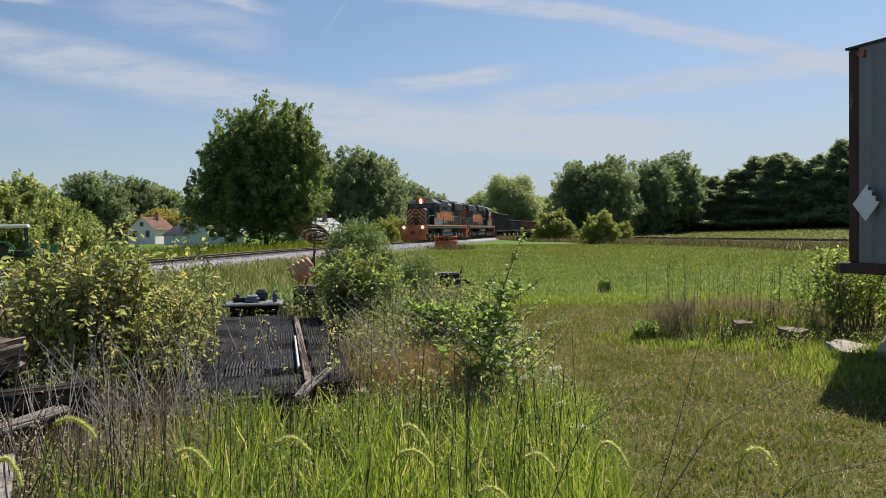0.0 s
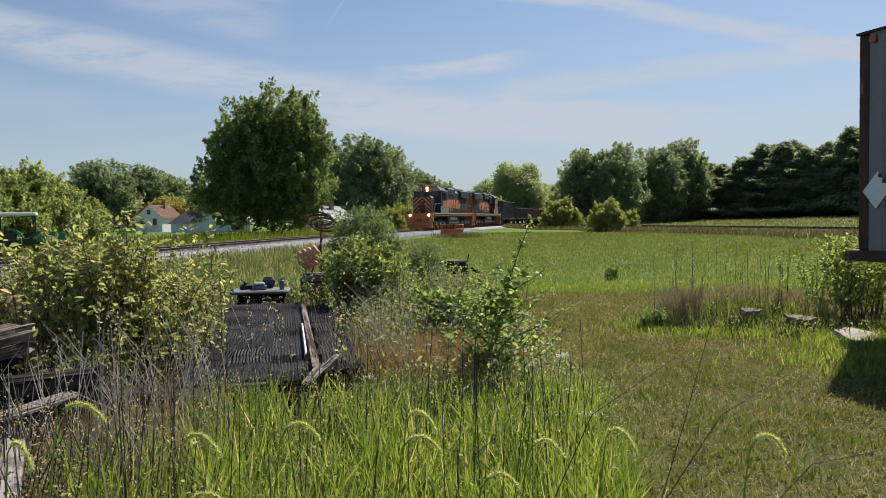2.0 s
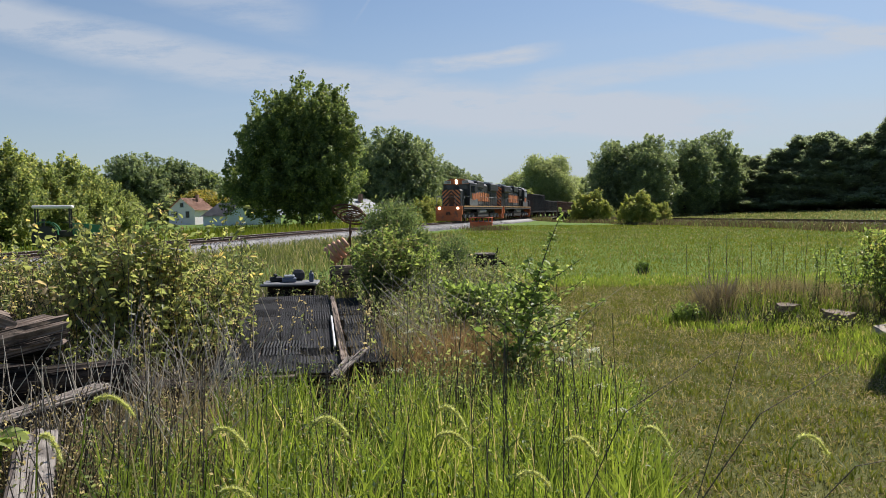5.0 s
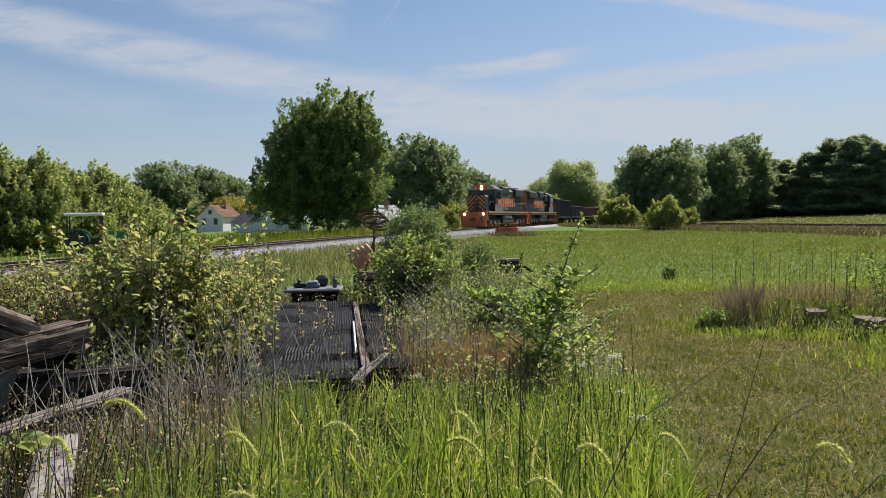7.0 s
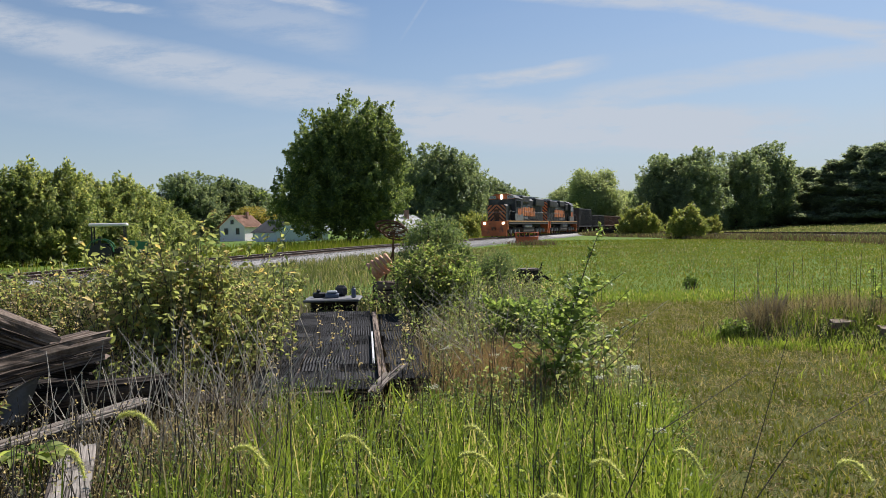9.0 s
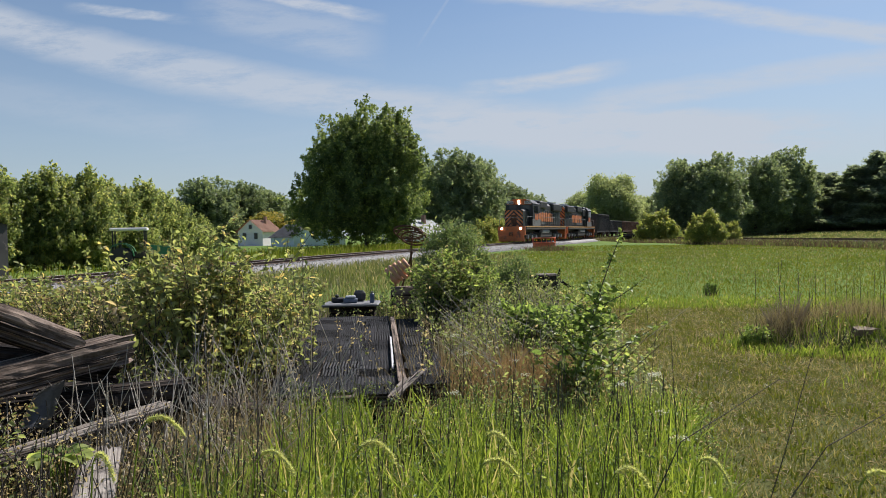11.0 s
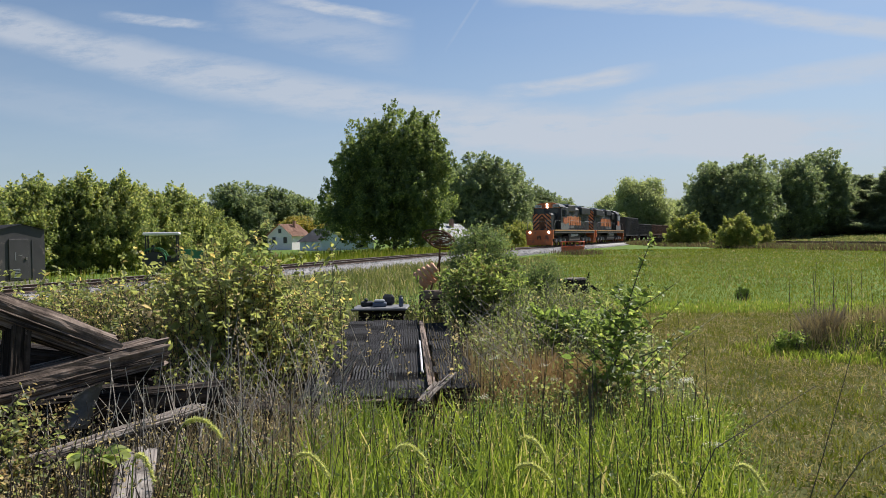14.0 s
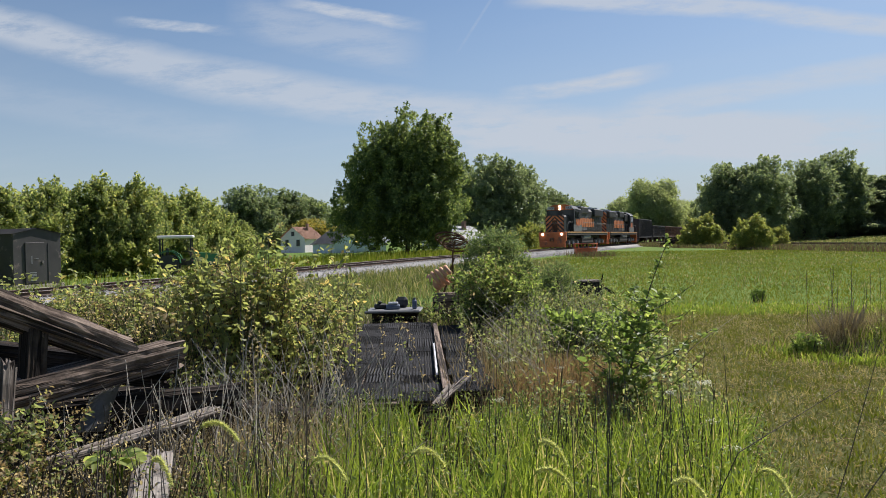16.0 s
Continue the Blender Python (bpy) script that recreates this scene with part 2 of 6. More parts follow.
M = {
    "ground": ground_material(),
    "ballast": material("ballast", (0.30, 0.29, 0.28), (0.42, 0.41, 0.39), 9, 0.95, bump=1.0, fine=45, stain=(0.13, 0.11, 0.09), stain_scale=2.5, stain_lo=0.58),
    "stone": material("stone", (0.40, 0.34, 0.265), (0.53, 0.46, 0.37), 5, 0.9, bump=0.5, fine=40, stain=(0.20, 0.17, 0.13)),
    "brown_stone": material("brown_stone", (0.20, 0.145, 0.10), (0.31, 0.24, 0.175), 5, 0.9, bump=0.5, fine=40, stain=(0.12, 0.10, 0.06)),
    "dead_twig": material("dead_twig", (0.33, 0.26, 0.20), (0.47, 0.39, 0.30), 8, 0.9, bump=0.2),
    # tie colour is darkened further for the shade along the pile's front
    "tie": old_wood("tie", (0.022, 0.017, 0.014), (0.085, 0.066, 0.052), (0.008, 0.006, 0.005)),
    "timber": old_wood("timber", (0.09, 0.064, 0.050), (0.30, 0.235, 0.188), (0.016, 0.012, 0.010)),
    "grey_wood": old_wood("grey_wood", (0.15, 0.125, 0.105), (0.34, 0.30, 0.26), (0.045, 0.035, 0.03)),
    "board": old_wood("board", (0.19, 0.165, 0.145), (0.36, 0.325, 0.285), (0.07, 0.055, 0.048)),
    "rail": material("rail", (0.07, 0.045, 0.03), (0.13, 0.08, 0.05), 8, 0.7, 0.3, 0.3),
    "rail_top": material("rail_top", (0.20, 0.19, 0.18), (0.28, 0.27, 0.26), 4, 0.5, 0.7, 0.05),
    "black": material("black_paint", (0.016, 0.017, 0.018), (0.030, 0.030, 0.030), 1.2, 0.5, bump=0.08, stain=(0.075, 0.068, 0.06), stain_lo=0.60),
    "grey": material("grey_paint", (0.15, 0.155, 0.16), (0.22, 0.22, 0.22), 1.5, 0.6, bump=0.1, stain=(0.09, 0.075, 0.06)),
    "roof_grey": material("roof_grey", (0.34, 0.37, 0.40), (0.42, 0.44, 0.46), 2, 0.5, bump=0.1, stain=(0.2, 0.18, 0.16)),
    "orange": material("orange_paint", (0.62, 0.17, 0.045), (0.46, 0.13, 0.045), 2, 0.6, bump=0.1, stain=(0.17, 0.08, 0.05), stain_lo=0.54),
    "stripe": material("stripe_paint", (0.66, 0.22, 0.07), (0.58, 0.18, 0.06), 2, 0.55, bump=0.1, stain=(0.35, 0.15, 0.08), stain_lo=0.62),
    "yellow": material("sill_paint", (0.55, 0.30, 0.11), (0.42, 0.24, 0.10), 3, 0.6, bump=0.1),
    "steel": material("bare_steel", (0.30, 0.30, 0.30), (0.42, 0.42, 0.42), 4, 0.5, 0.4, 0.1, stain=(0.18, 0.13, 0.10)),
    "under": material("underframe", (0.035, 0.030, 0.027), (0.085, 0.072, 0.06), 3, 0.85, bump=0.3),
    "rust": material("rust", (0.16, 0.07, 0.035), (0.09, 0.045, 0.028), 5, 0.85, 0.1, 0.5, stain=(0.27, 0.13, 0.06)),
    "dark_rust": material("dark_rust", (0.11, 0.052, 0.036), (0.05, 0.032, 0.027), 7, 0.8, 0.1, 0.6, stain=(0.25, 0.17, 0.13), stain_scale=9, stain_lo=0.60, stretch=(1, 1, 0.3)),
    "car_dark": material("car_dark", (0.035, 0.036, 0.04), (0.065, 0.062, 0.06), 1.5, 0.75, bump=0.15, stain=(0.12, 0.08, 0.06), stain_lo=0.6),
    "car_brown": material("car_brown", (0.15, 0.065, 0.045), (0.10, 0.05, 0.038), 1.5, 0.8, bump=0.15, stain=(0.06, 0.045, 0.04), stain_lo=0.56),
    "glass": material("dark_glass", (0.02, 0.025, 0.03), (0.03, 0.035, 0.04), 1, 0.12, bump=0.0),
    "number": material("number_white", (0.72, 0.72, 0.70), (0.66, 0.66, 0.64), 3, 0.5, bump=0.0),
    "lamp": lamp_material("headlight", (1.0, 0.86, 0.68), 4.0),
    "panel": material("panel_grey", (0.22, 0.225, 0.235), (0.28, 0.285, 0.29), 1.5, 0.5, 0.2, 0.06, stain=(0.20, 0.17, 0.15), stain_lo=0.62, stretch=(1, 1, 0.25)),
    "placard": material("placard_white", (0.80, 0.84, 0.90), (0.74, 0.78, 0.85), 2, 0.35, 0.3, 0.1, stain=(0.35, 0.27, 0.2), stain_scale=14, stain_lo=0.7),
    "white": material("white_paint", (0.72, 0.73, 0.75), (0.62, 0.63, 0.65), 2, 0.6, bump=0.1, stain=(0.45, 0.42, 0.38), stain_lo=0.64),
    "siding": material("siding", (0.93, 0.86, 0.86), (0.87, 0.80, 0.80), 0.6, 0.7, bump=0.1),
    "blue_siding": material("blue_siding", (0.60, 0.68, 0.80), (0.66, 0.73, 0.82), 0.6, 0.7, bump=0.1),
    "shingle_red": material("shingle_red", (0.44, 0.25, 0.17), (0.36, 0.20, 0.14), 1.5, 0.9, bump=0.4, fine=12),
    "shingle_dark": material("shingle_dark", (0.13, 0.13, 0.145), (0.18, 0.18, 0.19), 1.5, 0.9, bump=0.4, fine=12),
    "shed": material("shed_steel", (0.042, 0.039, 0.039), (0.072, 0.067, 0.066), 1.2, 0.6, 0.2, 0.1, stain=(0.15, 0.12, 0.11), stain_lo=0.6),
    "cinder": material("cinder", (0.10, 0.082, 0.065), (0.19, 0.165, 0.14), 4, 0.95, bump=0.6, fine=30, stain=(0.07, 0.06, 0.04)),
    "mat": material("rubber_mat", (0.020, 0.020, 0.023), (0.042, 0.042, 0.047), 3, 0.92, bump=0.3, fine=50, stain=(0.075, 0.07, 0.065), stain_lo=0.64, tint=0.15),
    "bark": material("bark", (0.07, 0.055, 0.04), (0.13, 0.105, 0.08), 3, 0.95, bump=1.0, fine=14, stretch=(2, 2, 0.5)),
    "twig": material("twig", (0.10, 0.085, 0.065), (0.055, 0.045, 0.035), 10, 0.9, bump=0.2),
    "dry_stalk": material("dry_stalk", (0.62, 0.56, 0.46), (0.42, 0.37, 0.30), 6, 0.9, bump=0.2),
    "terracotta": material("orange_pipe", (0.72, 0.38, 0.22), (0.62, 0.31, 0.17), 5, 0.6, bump=0.2, stain=(0.45, 0.27, 0.18)),
    "orange_ring": material("orange_ring", (0.72, 0.16, 0.06), (0.60, 0.13, 0.055), 3, 0.6, bump=0.1, stain=(0.25, 0.10, 0.06)),
    "green_paint": material("green_paint", (0.03, 0.22, 0.08), (0.04, 0.18, 0.07), 2, 0.4, bump=0.05),
    "blue_plastic": material("blue_plastic", (0.10, 0.13, 0.21), (0.16, 0.19, 0.25), 6, 0.45, bump=0.1),
    "red_plastic": material("amber_lens", (0.40, 0.13, 0.05), (0.30, 0.09, 0.04), 8, 0.35, bump=0.1),
    "tall_grass": leaf_material("tall_grass", (0.06, 0.115, 0.02), (0.34, 0.415, 0.068), (0.46, 0.40, 0.19), 0.10, 0.5, 2.6, 0.5),
    "lawn": leaf_material("lawn_grass", (0.108, 0.122, 0.032), (0.222, 0.222, 0.060), (0.45, 0.38, 0.195), 0.22, 0.35, 1.6, 0.15),
    "field": leaf_material("field_grass", (0.098, 0.130, 0.018), (0.195, 0.228, 0.033), (0.30, 0.27, 0.08), 0.14, 0.34, 0.9, 0.02),
    "rough": leaf_material("rough_grass", (0.095, 0.12, 0.045), (0.22, 0.225, 0.09), (0.36, 0.31, 0.18), 0.22, 0.4, 0.8, 0.2),
    "weed": leaf_material("weed_leaves", (0.14, 0.19, 0.078), (0.355, 0.395, 0.16), (0.44, 0.37, 0.22), 0.08, 0.6, 1.8, 0.4),
    "dry": leaf_material("dry_grass", (0.30, 0.245, 0.145), (0.43, 0.365, 0.23), (0.19, 0.15, 0.095), 0.3, 0.25, 1.5, 0.15),
    "brown_weed": leaf_material("brown_weeds", (0.085, 0.062, 0.044), (0.165, 0.12, 0.083), (0.16, 0.19, 0.075), 0.25, 0.3, 0.25, 0.1),
    "tan": leaf_material("tan_grass", (0.33, 0.215, 0.125), (0.44, 0.31, 0.18), (0.20, 0.20, 0.08), 0.15, 0.25, 2.0, 0.15),
    "maple": leaf_material("maple_leaves", (0.085, 0.132, 0.055), (0.225, 0.285, 0.10), (0.34, 0.39, 0.13), 0.16, 0.5, 0.4, 0.4),
    # oak, pale and pine: distance haze is mixed into these lighter, greyer leaf colours
    "oak": leaf_material("hazed_oak_leaves", (0.15, 0.205, 0.13), (0.29, 0.345, 0.185), (0.37, 0.42, 0.21), 0.12, 0.48, 0.3, 0.3),
    "pale": leaf_material("hazed_pale_leaves", (0.27, 0.32, 0.17), (0.38, 0.43, 0.22), (0.44, 0.48, 0.24), 0.12, 0.45, 0.3, 0.2),
    "pine": leaf_material("hazed_pine_needles", (0.17, 0.215, 0.165), (0.32, 0.375, 0.27), (0.38, 0.43, 0.29), 0.14, 0.62, 0.5, 0.0),
    "golden": leaf_material("golden_leaves", (0.44, 0.34, 0.075), (0.30, 0.28, 0.08), (0.16, 0.19, 0.06), 0.25, 0.4, 0.3),
    "hedge": leaf_material("hedge_leaves", (0.13, 0.185, 0.075), (0.33, 0.375, 0.14), (0.44, 0.44, 0.17), 0.16, 0.62, 0.6, 0.4),
    "field_bush": leaf_material("field_bush_leaves", (0.17, 0.23, 0.07), (0.38, 0.40, 0.12), (0.50, 0.46, 0.16), 0.18, 0.5, 0.9, 0.35),
    "yellowing": leaf_material("yellowing_leaves", (0.145, 0.19, 0.085), (0.39, 0.41, 0.155), (0.58, 0.46, 0.19), 0.09, 0.62, 2.2, 0.4),
    "seed_head": leaf_material("brown_seed_heads", (0.20, 0.14, 0.085), (0.38, 0.29, 0.17), (0.42, 0.38, 0.17), 0.2, 0.5, 3.0, 0.1),
    "brown_leaf": leaf_material("brown_leaves", (0.40, 0.32, 0.19), (0.58, 0.49, 0.32), None, 0, 0.6, 3.0),
    "shrub": leaf_material("shrub_leaves", (0.105, 0.17, 0.05), (0.26, 0.34, 0.095), (0.36, 0.43, 0.13), 0.15, 0.6, 1.8, 0.3),
    "fine_shrub": leaf_material("feathery_leaves", (0.09, 0.14, 0.06), (0.20, 0.265, 0.105), (0.28, 0.31, 0.13), 0.12, 0.48, 1.8, 0.35),
    "bloom": leaf_material("white_bloom", (0.72, 0.72, 0.66), (0.60, 0.60, 0.52), None, 0, 0.3, 3.0),
    "foxtail": leaf_material("foxtail_bristle", (0.50, 0.54, 0.24), (0.62, 0.62, 0.30), None, 0, 0.6, 3.0),
}


# ---------------------------------------------------------------- builders
def mesh_object(name, verts, faces, mat, parent=None, smooth=False):
    """A mesh from numpy arrays: verts (n, 3), faces (m, 3) or (m, 4)."""
    me = bpy.data.meshes.new(name)
    verts, faces = np.asarray(verts, np.float32), np.asarray(faces, np.int32)
    k = faces.shape[1]
    me.vertices.add(len(verts))
    me.vertices.foreach_set("co", verts.ravel())
    me.loops.add(faces.size)
    me.loops.foreach_set("vertex_index", faces.ravel())
    me.polygons.add(len(faces))
    me.polygons.foreach_set("loop_start", np.arange(0, faces.size, k, dtype=np.int32))
    if smooth:
        me.polygons.foreach_set("use_smooth", np.ones(len(faces), bool))
    me.update(calc_edges=True)
    me.materials.append(mat)
    ob = new(name, me)
    if parent:
        ob.parent = parent
    return ob


def part(name, bm, mat, parent, label="", bevel=0.0, smooth=False):
    """One bmesh as one mesh object under a thing or a part."""
    if bevel:
        bmesh.ops.bevel(bm, geom=[e for e in bm.edges if len(e.link_faces) == 2 and e.calc_face_angle(0) > 0.6], offset=bevel, segments=1, affect="EDGES", clamp_overlap=True)
    bmesh.ops.recalc_face_normals(bm, faces=bm.faces)
    me = bpy.data.meshes.new(name)
    bm.to_mesh(me)
    bm.free()
    if smooth:
        for p in me.polygons:
            p.use_smooth = True
    me.materials.append(mat)
    ob = new(name, me)
    if parent:
        ob.parent = parent
    if label:
        tagged(ob, label)
    return ob


def thing(name, m, label, category, group="", kind=""):
    ob = new(name)
    ob.matrix_world = m
    ob.empty_display_size = 0.2
    return tagged(ob, label, category, group, kind)


def boxes(*specs):
    """A bmesh of boxes: (x0, x1, y0, y1, z0, z1) each."""
    bm = bmesh.new()
    for x0, x1, y0, y1, z0, z1 in specs:
        bmesh.ops.create_cube(bm, size=1, matrix=Matrix.LocRotScale(((x0 + x1) / 2, (y0 + y1) / 2, (z0 + z1) / 2), None, (x1 - x0, y1 - y0, z1 - z0)))
    return bm


def prism(outline, a, b, axis="x"):
    """A bmesh: a closed outline of (p, q) drawn out from a to b along an axis."""
    bm = bmesh.new()
    put = {"x": lambda d, p, q: (d, p, q), "y": lambda d, p, q: (p, d, q), "z": lambda d, p, q: (p, q, d)}[axis]
    lo = [bm.verts.new(put(a, p, q)) for p, q in outline]
    hi = [bm.verts.new(put(b, p, q)) for p, q in outline]
    n = len(outline)
    bm.faces.new(lo)
    bm.faces.new(hi)
    for i in range(n):
        bm.faces.new((lo[i], lo[(i + 1) % n], hi[(i + 1) % n], hi[i]))
    return bm


def tube(bm, pts, r, sides=6, r_end=None):
    """A round bar along points, added to a bmesh."""
    pts = [Vector(p) for p in pts]
    rings = []
    for i, p in enumerate(pts):
        d = (pts[min(i + 1, len(pts) - 1)] - pts[max(i - 1, 0)]).normalized()
        q = d.to_track_quat("Z", "Y")
        rr = r if r_end is None else r + (r_end - r) * i / (len(pts) - 1)
        rings.append([bm.verts.new(p + q @ Vector((rr * math.cos(a), rr * math.sin(a), 0))) for a in (2 * math.pi * k / sides for k in range(sides))])
    for a, b in zip(rings, rings[1:]):
        for k in range(sides):
            bm.faces.new((a[k], a[(k + 1) % sides], b[(k + 1) % sides], b[k]))
    bm.faces.new(rings[0])
    bm.faces.new(rings[-1])
    return bm


def wheel_disc(bm, c, r, half, axis="y", sides=20):
    turn = {"y": Euler((math.pi / 2, 0, 0)), "z": Euler((0, 0, 0)), "x": Euler((0, math.pi / 2, 0))}[axis]
    bmesh.ops.create_cone(bm, cap_ends=True, segments=sides, radius1=r, radius2=r, depth=2 * half, matrix=Matrix.LocRotScale(c, turn, None))
    return bm


def unit(v):
    return v / np.maximum(np.linalg.norm(v, axis=1, keepdims=True), 1e-9)


def leaves(name, rng, pos, size, facing, mat, parent=None, wide=0.5, spread=0.8, fold=0.15):
    """Many folded leaf blades as one mesh: two triangles each, facing about where they are told to."""
    n = len(pos)
    size = np.broadcast_to(size, (n,)) * rng.uniform(0.65, 1.3, n)
    nrm = unit(facing + rng.normal(0, spread, (n, 3)))
    a = unit(np.cross(nrm, rng.normal(0, 1, (n, 3))))
    b = np.cross(nrm, a)
    s = size[:, None]
    v = np.stack([pos - a * s * 0.5, pos + b * s * wide * 0.5 - a * s * 0.05 + nrm * s * fold, pos + a * s * 0.5, pos - b * s * wide * 0.5 - a * s * 0.05 + nrm * s * fold], 1)
    i = np.arange(n)[:, None] * 4
    f = np.concatenate([i + [[0, 1, 2]], i + [[0, 2, 3]]], 0)
    return mesh_object(name, v.reshape(-1, 3), f, mat, parent)


def oval_leaves(name, rng, pos, size, facing, along, mat, parent=None, wide=0.55, spread=0.6, fold=0.12):
    """Pointed oval leaves as one mesh: two folded quads each, drooping a little at the tip, growing along a way."""
    n = len(pos)
    s = (np.broadcast_to(size, (n,)) * rng.uniform(0.6, 1.25, n))[:, None]
    nrm = unit(facing + rng.normal(0, spread, (n, 3)))
    a = along + rng.normal(0, 0.55, (n, 3))
    a = unit(a - nrm * (a * nrm).sum(1, keepdims=True))
    b = np.cross(nrm, a)
    tip = pos + a * s - nrm * s * 0.12
    v = np.stack([pos,
                  pos + a * s * 0.28 + b * s * wide * 0.46 + nrm * s * fold, pos + a * s * 0.66 + b * s * wide * 0.40 + nrm * s * fold * 0.8, tip,
                  pos + a * s * 0.66 - b * s * wide * 0.40 + nrm * s * fold * 0.8, pos + a * s * 0.28 - b * s * wide * 0.46 + nrm * s * fold], 1)
    i = np.arange(n)[:, None] * 6
    f = np.concatenate([i + [[0, 1, 2, 3]], i + [[0, 3, 4, 5]]], 0)
    return mesh_object(name, v.reshape(-1, 3), f, mat, parent)


def blades(name, rng, pos, height, width, mat, parent=None, lean=0.35, rows=2, bias=(0, 0)):
    """Grass blades as one mesh: bent, pointed, each of 1 or 3 triangles."""
    n = len(pos)
    h = (np.broadcast_to(height, (n,)) * rng.uniform(0.5, 1.15, n))[:, None]
    w = (np.broadcast_to(width, (n,)) * rng.uniform(0.7, 1.3, n))[:, None]
    ang = rng.uniform(0, 2 * np.pi, n)
    side = np.stack([np.cos(ang), np.sin(ang), 0 * ang], 1)
    way = unit(rng.normal(0, 1, (n, 3)) * [1, 1, 0] + np.array([*bias, 0])) * rng.uniform(0.1, 1, n)[:, None] * lean
    up = np.array([[0, 0, 1.0]])
    tip = pos + (up * (1 - 0.35 * np.linalg.norm(way, axis=1, keepdims=True) ** 2) + way) * h
    i = np.arange(n)[:, None]
    if rows == 1:
        v = np.stack([pos - side * w / 2, pos + side * w / 2, tip], 1)
        return mesh_object(name, v.reshape(-1, 3), i * 3 + [[0, 1, 2]], mat, parent)
    mid = pos + (up * 0.55 + way * 0.3) * h
    v = np.stack([pos - side * w / 2, pos + side * w / 2, mid - side * w * 0.42, mid + side * w * 0.42, tip], 1)
    f = np.concatenate([i * 5 + [[0, 1, 3]], i * 5 + [[0, 3, 2]], i * 5 + [[2, 3, 4]]], 0)
    return mesh_object(name, v.reshape(-1, 3), f, mat, parent)


def ground_z(x, y):
    """The height of the ground: flat, with the low bank that carries the track."""
    off = np.abs((x - track_x(y)) / 1.0286)
    bank = np.clip((5.2 - off) / 3.0, 0, 1)
    roll = 0.05 * np.sin(x * 0.21 + 1) * np.sin(y * 0.17) * np.clip((np.hypot(x, y) - 14) / 20, 0, 1)
    past = np.clip(((x - 30) * 0.973 + (y - 78) * 0.232 - 4) / 55, 0, 1)
    rise = 1.25 * past * past * (3 - 2 * past)
    return bank * (track_z(y) - 0.42) + roll * (1 - bank) + rise


def mound_z(x, y):
    """What the earth mound adds to the ground's height."""
    q = np.clip(((x - 4.35) / 1.5) ** 2 + ((y - 11.0) / 0.85) ** 2, 0, 1)
    return 0.34 * (1 - q) ** 1.2


def track_x(y):
    return -21.75 + 0.241 * y


def track_z(y):
    """Height of the rail tops."""
    return np.interp(y, [-60, 5, 20, 37, 46, 70, 400], [0.34, 0.36, 0.42, 0.52, 0.58, 0.60, 0.60])


def put_z(xy, lift=0.0):
    return np.column_stack([xy, ground_z(xy[:, 0], xy[:, 1]) + mound_z(xy[:, 0], xy[:, 1]) + lift])


def scatter(rng, n, x0, x1, y0, y1, keep=None):
    xy = np.column_stack([rng.uniform(x0, x1, n), rng.uniform(y0, y1, n)])
    if keep is not None:
        xy = xy[keep(xy[:, 0], xy[:, 1])]
    return xy


def clumpy(rng, xy, scale, cut):
    """Thins points so that they stand in uneven patches."""
    k = np.array([noise.noise(Vector((p[0] * scale, p[1] * scale, 3.3))) for p in xy])
    return xy[k + rng.uniform(-0.35, 0.35, len(xy)) > cut]


# ---------------------------------------------------------------- ground and track
def build_ground():
    r = np.concatenate([[0], np.geomspace(1.2, 60, 60), np.geomspace(70, 3500, 26)])
    na = 180
    a = np.linspace(0, 2 * np.pi, na, endpoint=False)
    X, Y = np.outer(r[1:], np.sin(a)).ravel(), np.outer(r[1:], np.cos(a)).ravel()
    v = np.column_stack([np.append(0, X), np.append(0, Y), np.append(0, ground_z(X, Y))])
    me_tri = [(0, 1 + (k + 1) % na, 1 + k) for k in range(na)]
    for j in range(len(r) - 2):
        o, q = 1 + j * na, 1 + (j + 1) * na
        for k in range(na):
            l = (k + 1) % na
            me_tri.append((o + k, o + l, q + l))
            me_tri.append((o + k, q + l, q + k))
    ob = mesh_object("ground", v, me_tri, M["ground"], smooth=True)
    tagged(ob, "mown lawn, green field and bare soil", "ground", kind="structure")


build_ground()


def sweep(ys, outline, mat, name, dx=0.0, dz=0.0):
    """A profile of (across, up) drawn along the track."""
    v, f = [], []
    n = len(outline)
    for y in ys:
        for p, q in outline:
            v.append((track_x(y) + (p + dx) * 0.972, y - (p + dx) * 0.2343, float(track_z(y)) + q + dz))
    for j in range(len(ys) - 1):
        for k in range(n):
            l = (k + 1) % n
            f.append((j * n + k, j * n + l, j * n + n + l, j * n + n + k))
    return mesh_object(name, v, f, mat)


YS = np.concatenate([np.arange(-10, 120, 2.0), np.arange(120, 330, 10.0)])
ballast = sweep(YS, [(-3.4, -0.52), (-1.75, -0.17), (1.75, -0.17), (3.4, -0.52)], M["ballast"], "ballast")
tagged(ballast, "pale grey crushed stone ballast under the rails", "ballast", kind="structure")
track = thing("railway_track", pose(0, 0, 0), "single railway track with rusty rails on wooden ties", "railway track", kind="structure")
for dx in (-0.7525, 0.7525):
    rail = sweep(YS, [(-0.07, -0.16), (-0.012, -0.13), (-0.012, -0.045), (-0.035, -0.03), (-0.035, -0.003), (0.035, -0.003), (0.035, -0.03), (0.012, -0.045), (0.012, -0.13), (0.07, -0.16)], M["rail"], "rail", dx)
    rail.parent = track
    head = sweep(YS, [(-0.03, -0.003), (-0.03, 0.001), (0.03, 0.001), (0.03, -0.003)], M["rail_top"], "rail_head", dx)
    head.parent = rail
    tagged(head, "worn bright running surface")


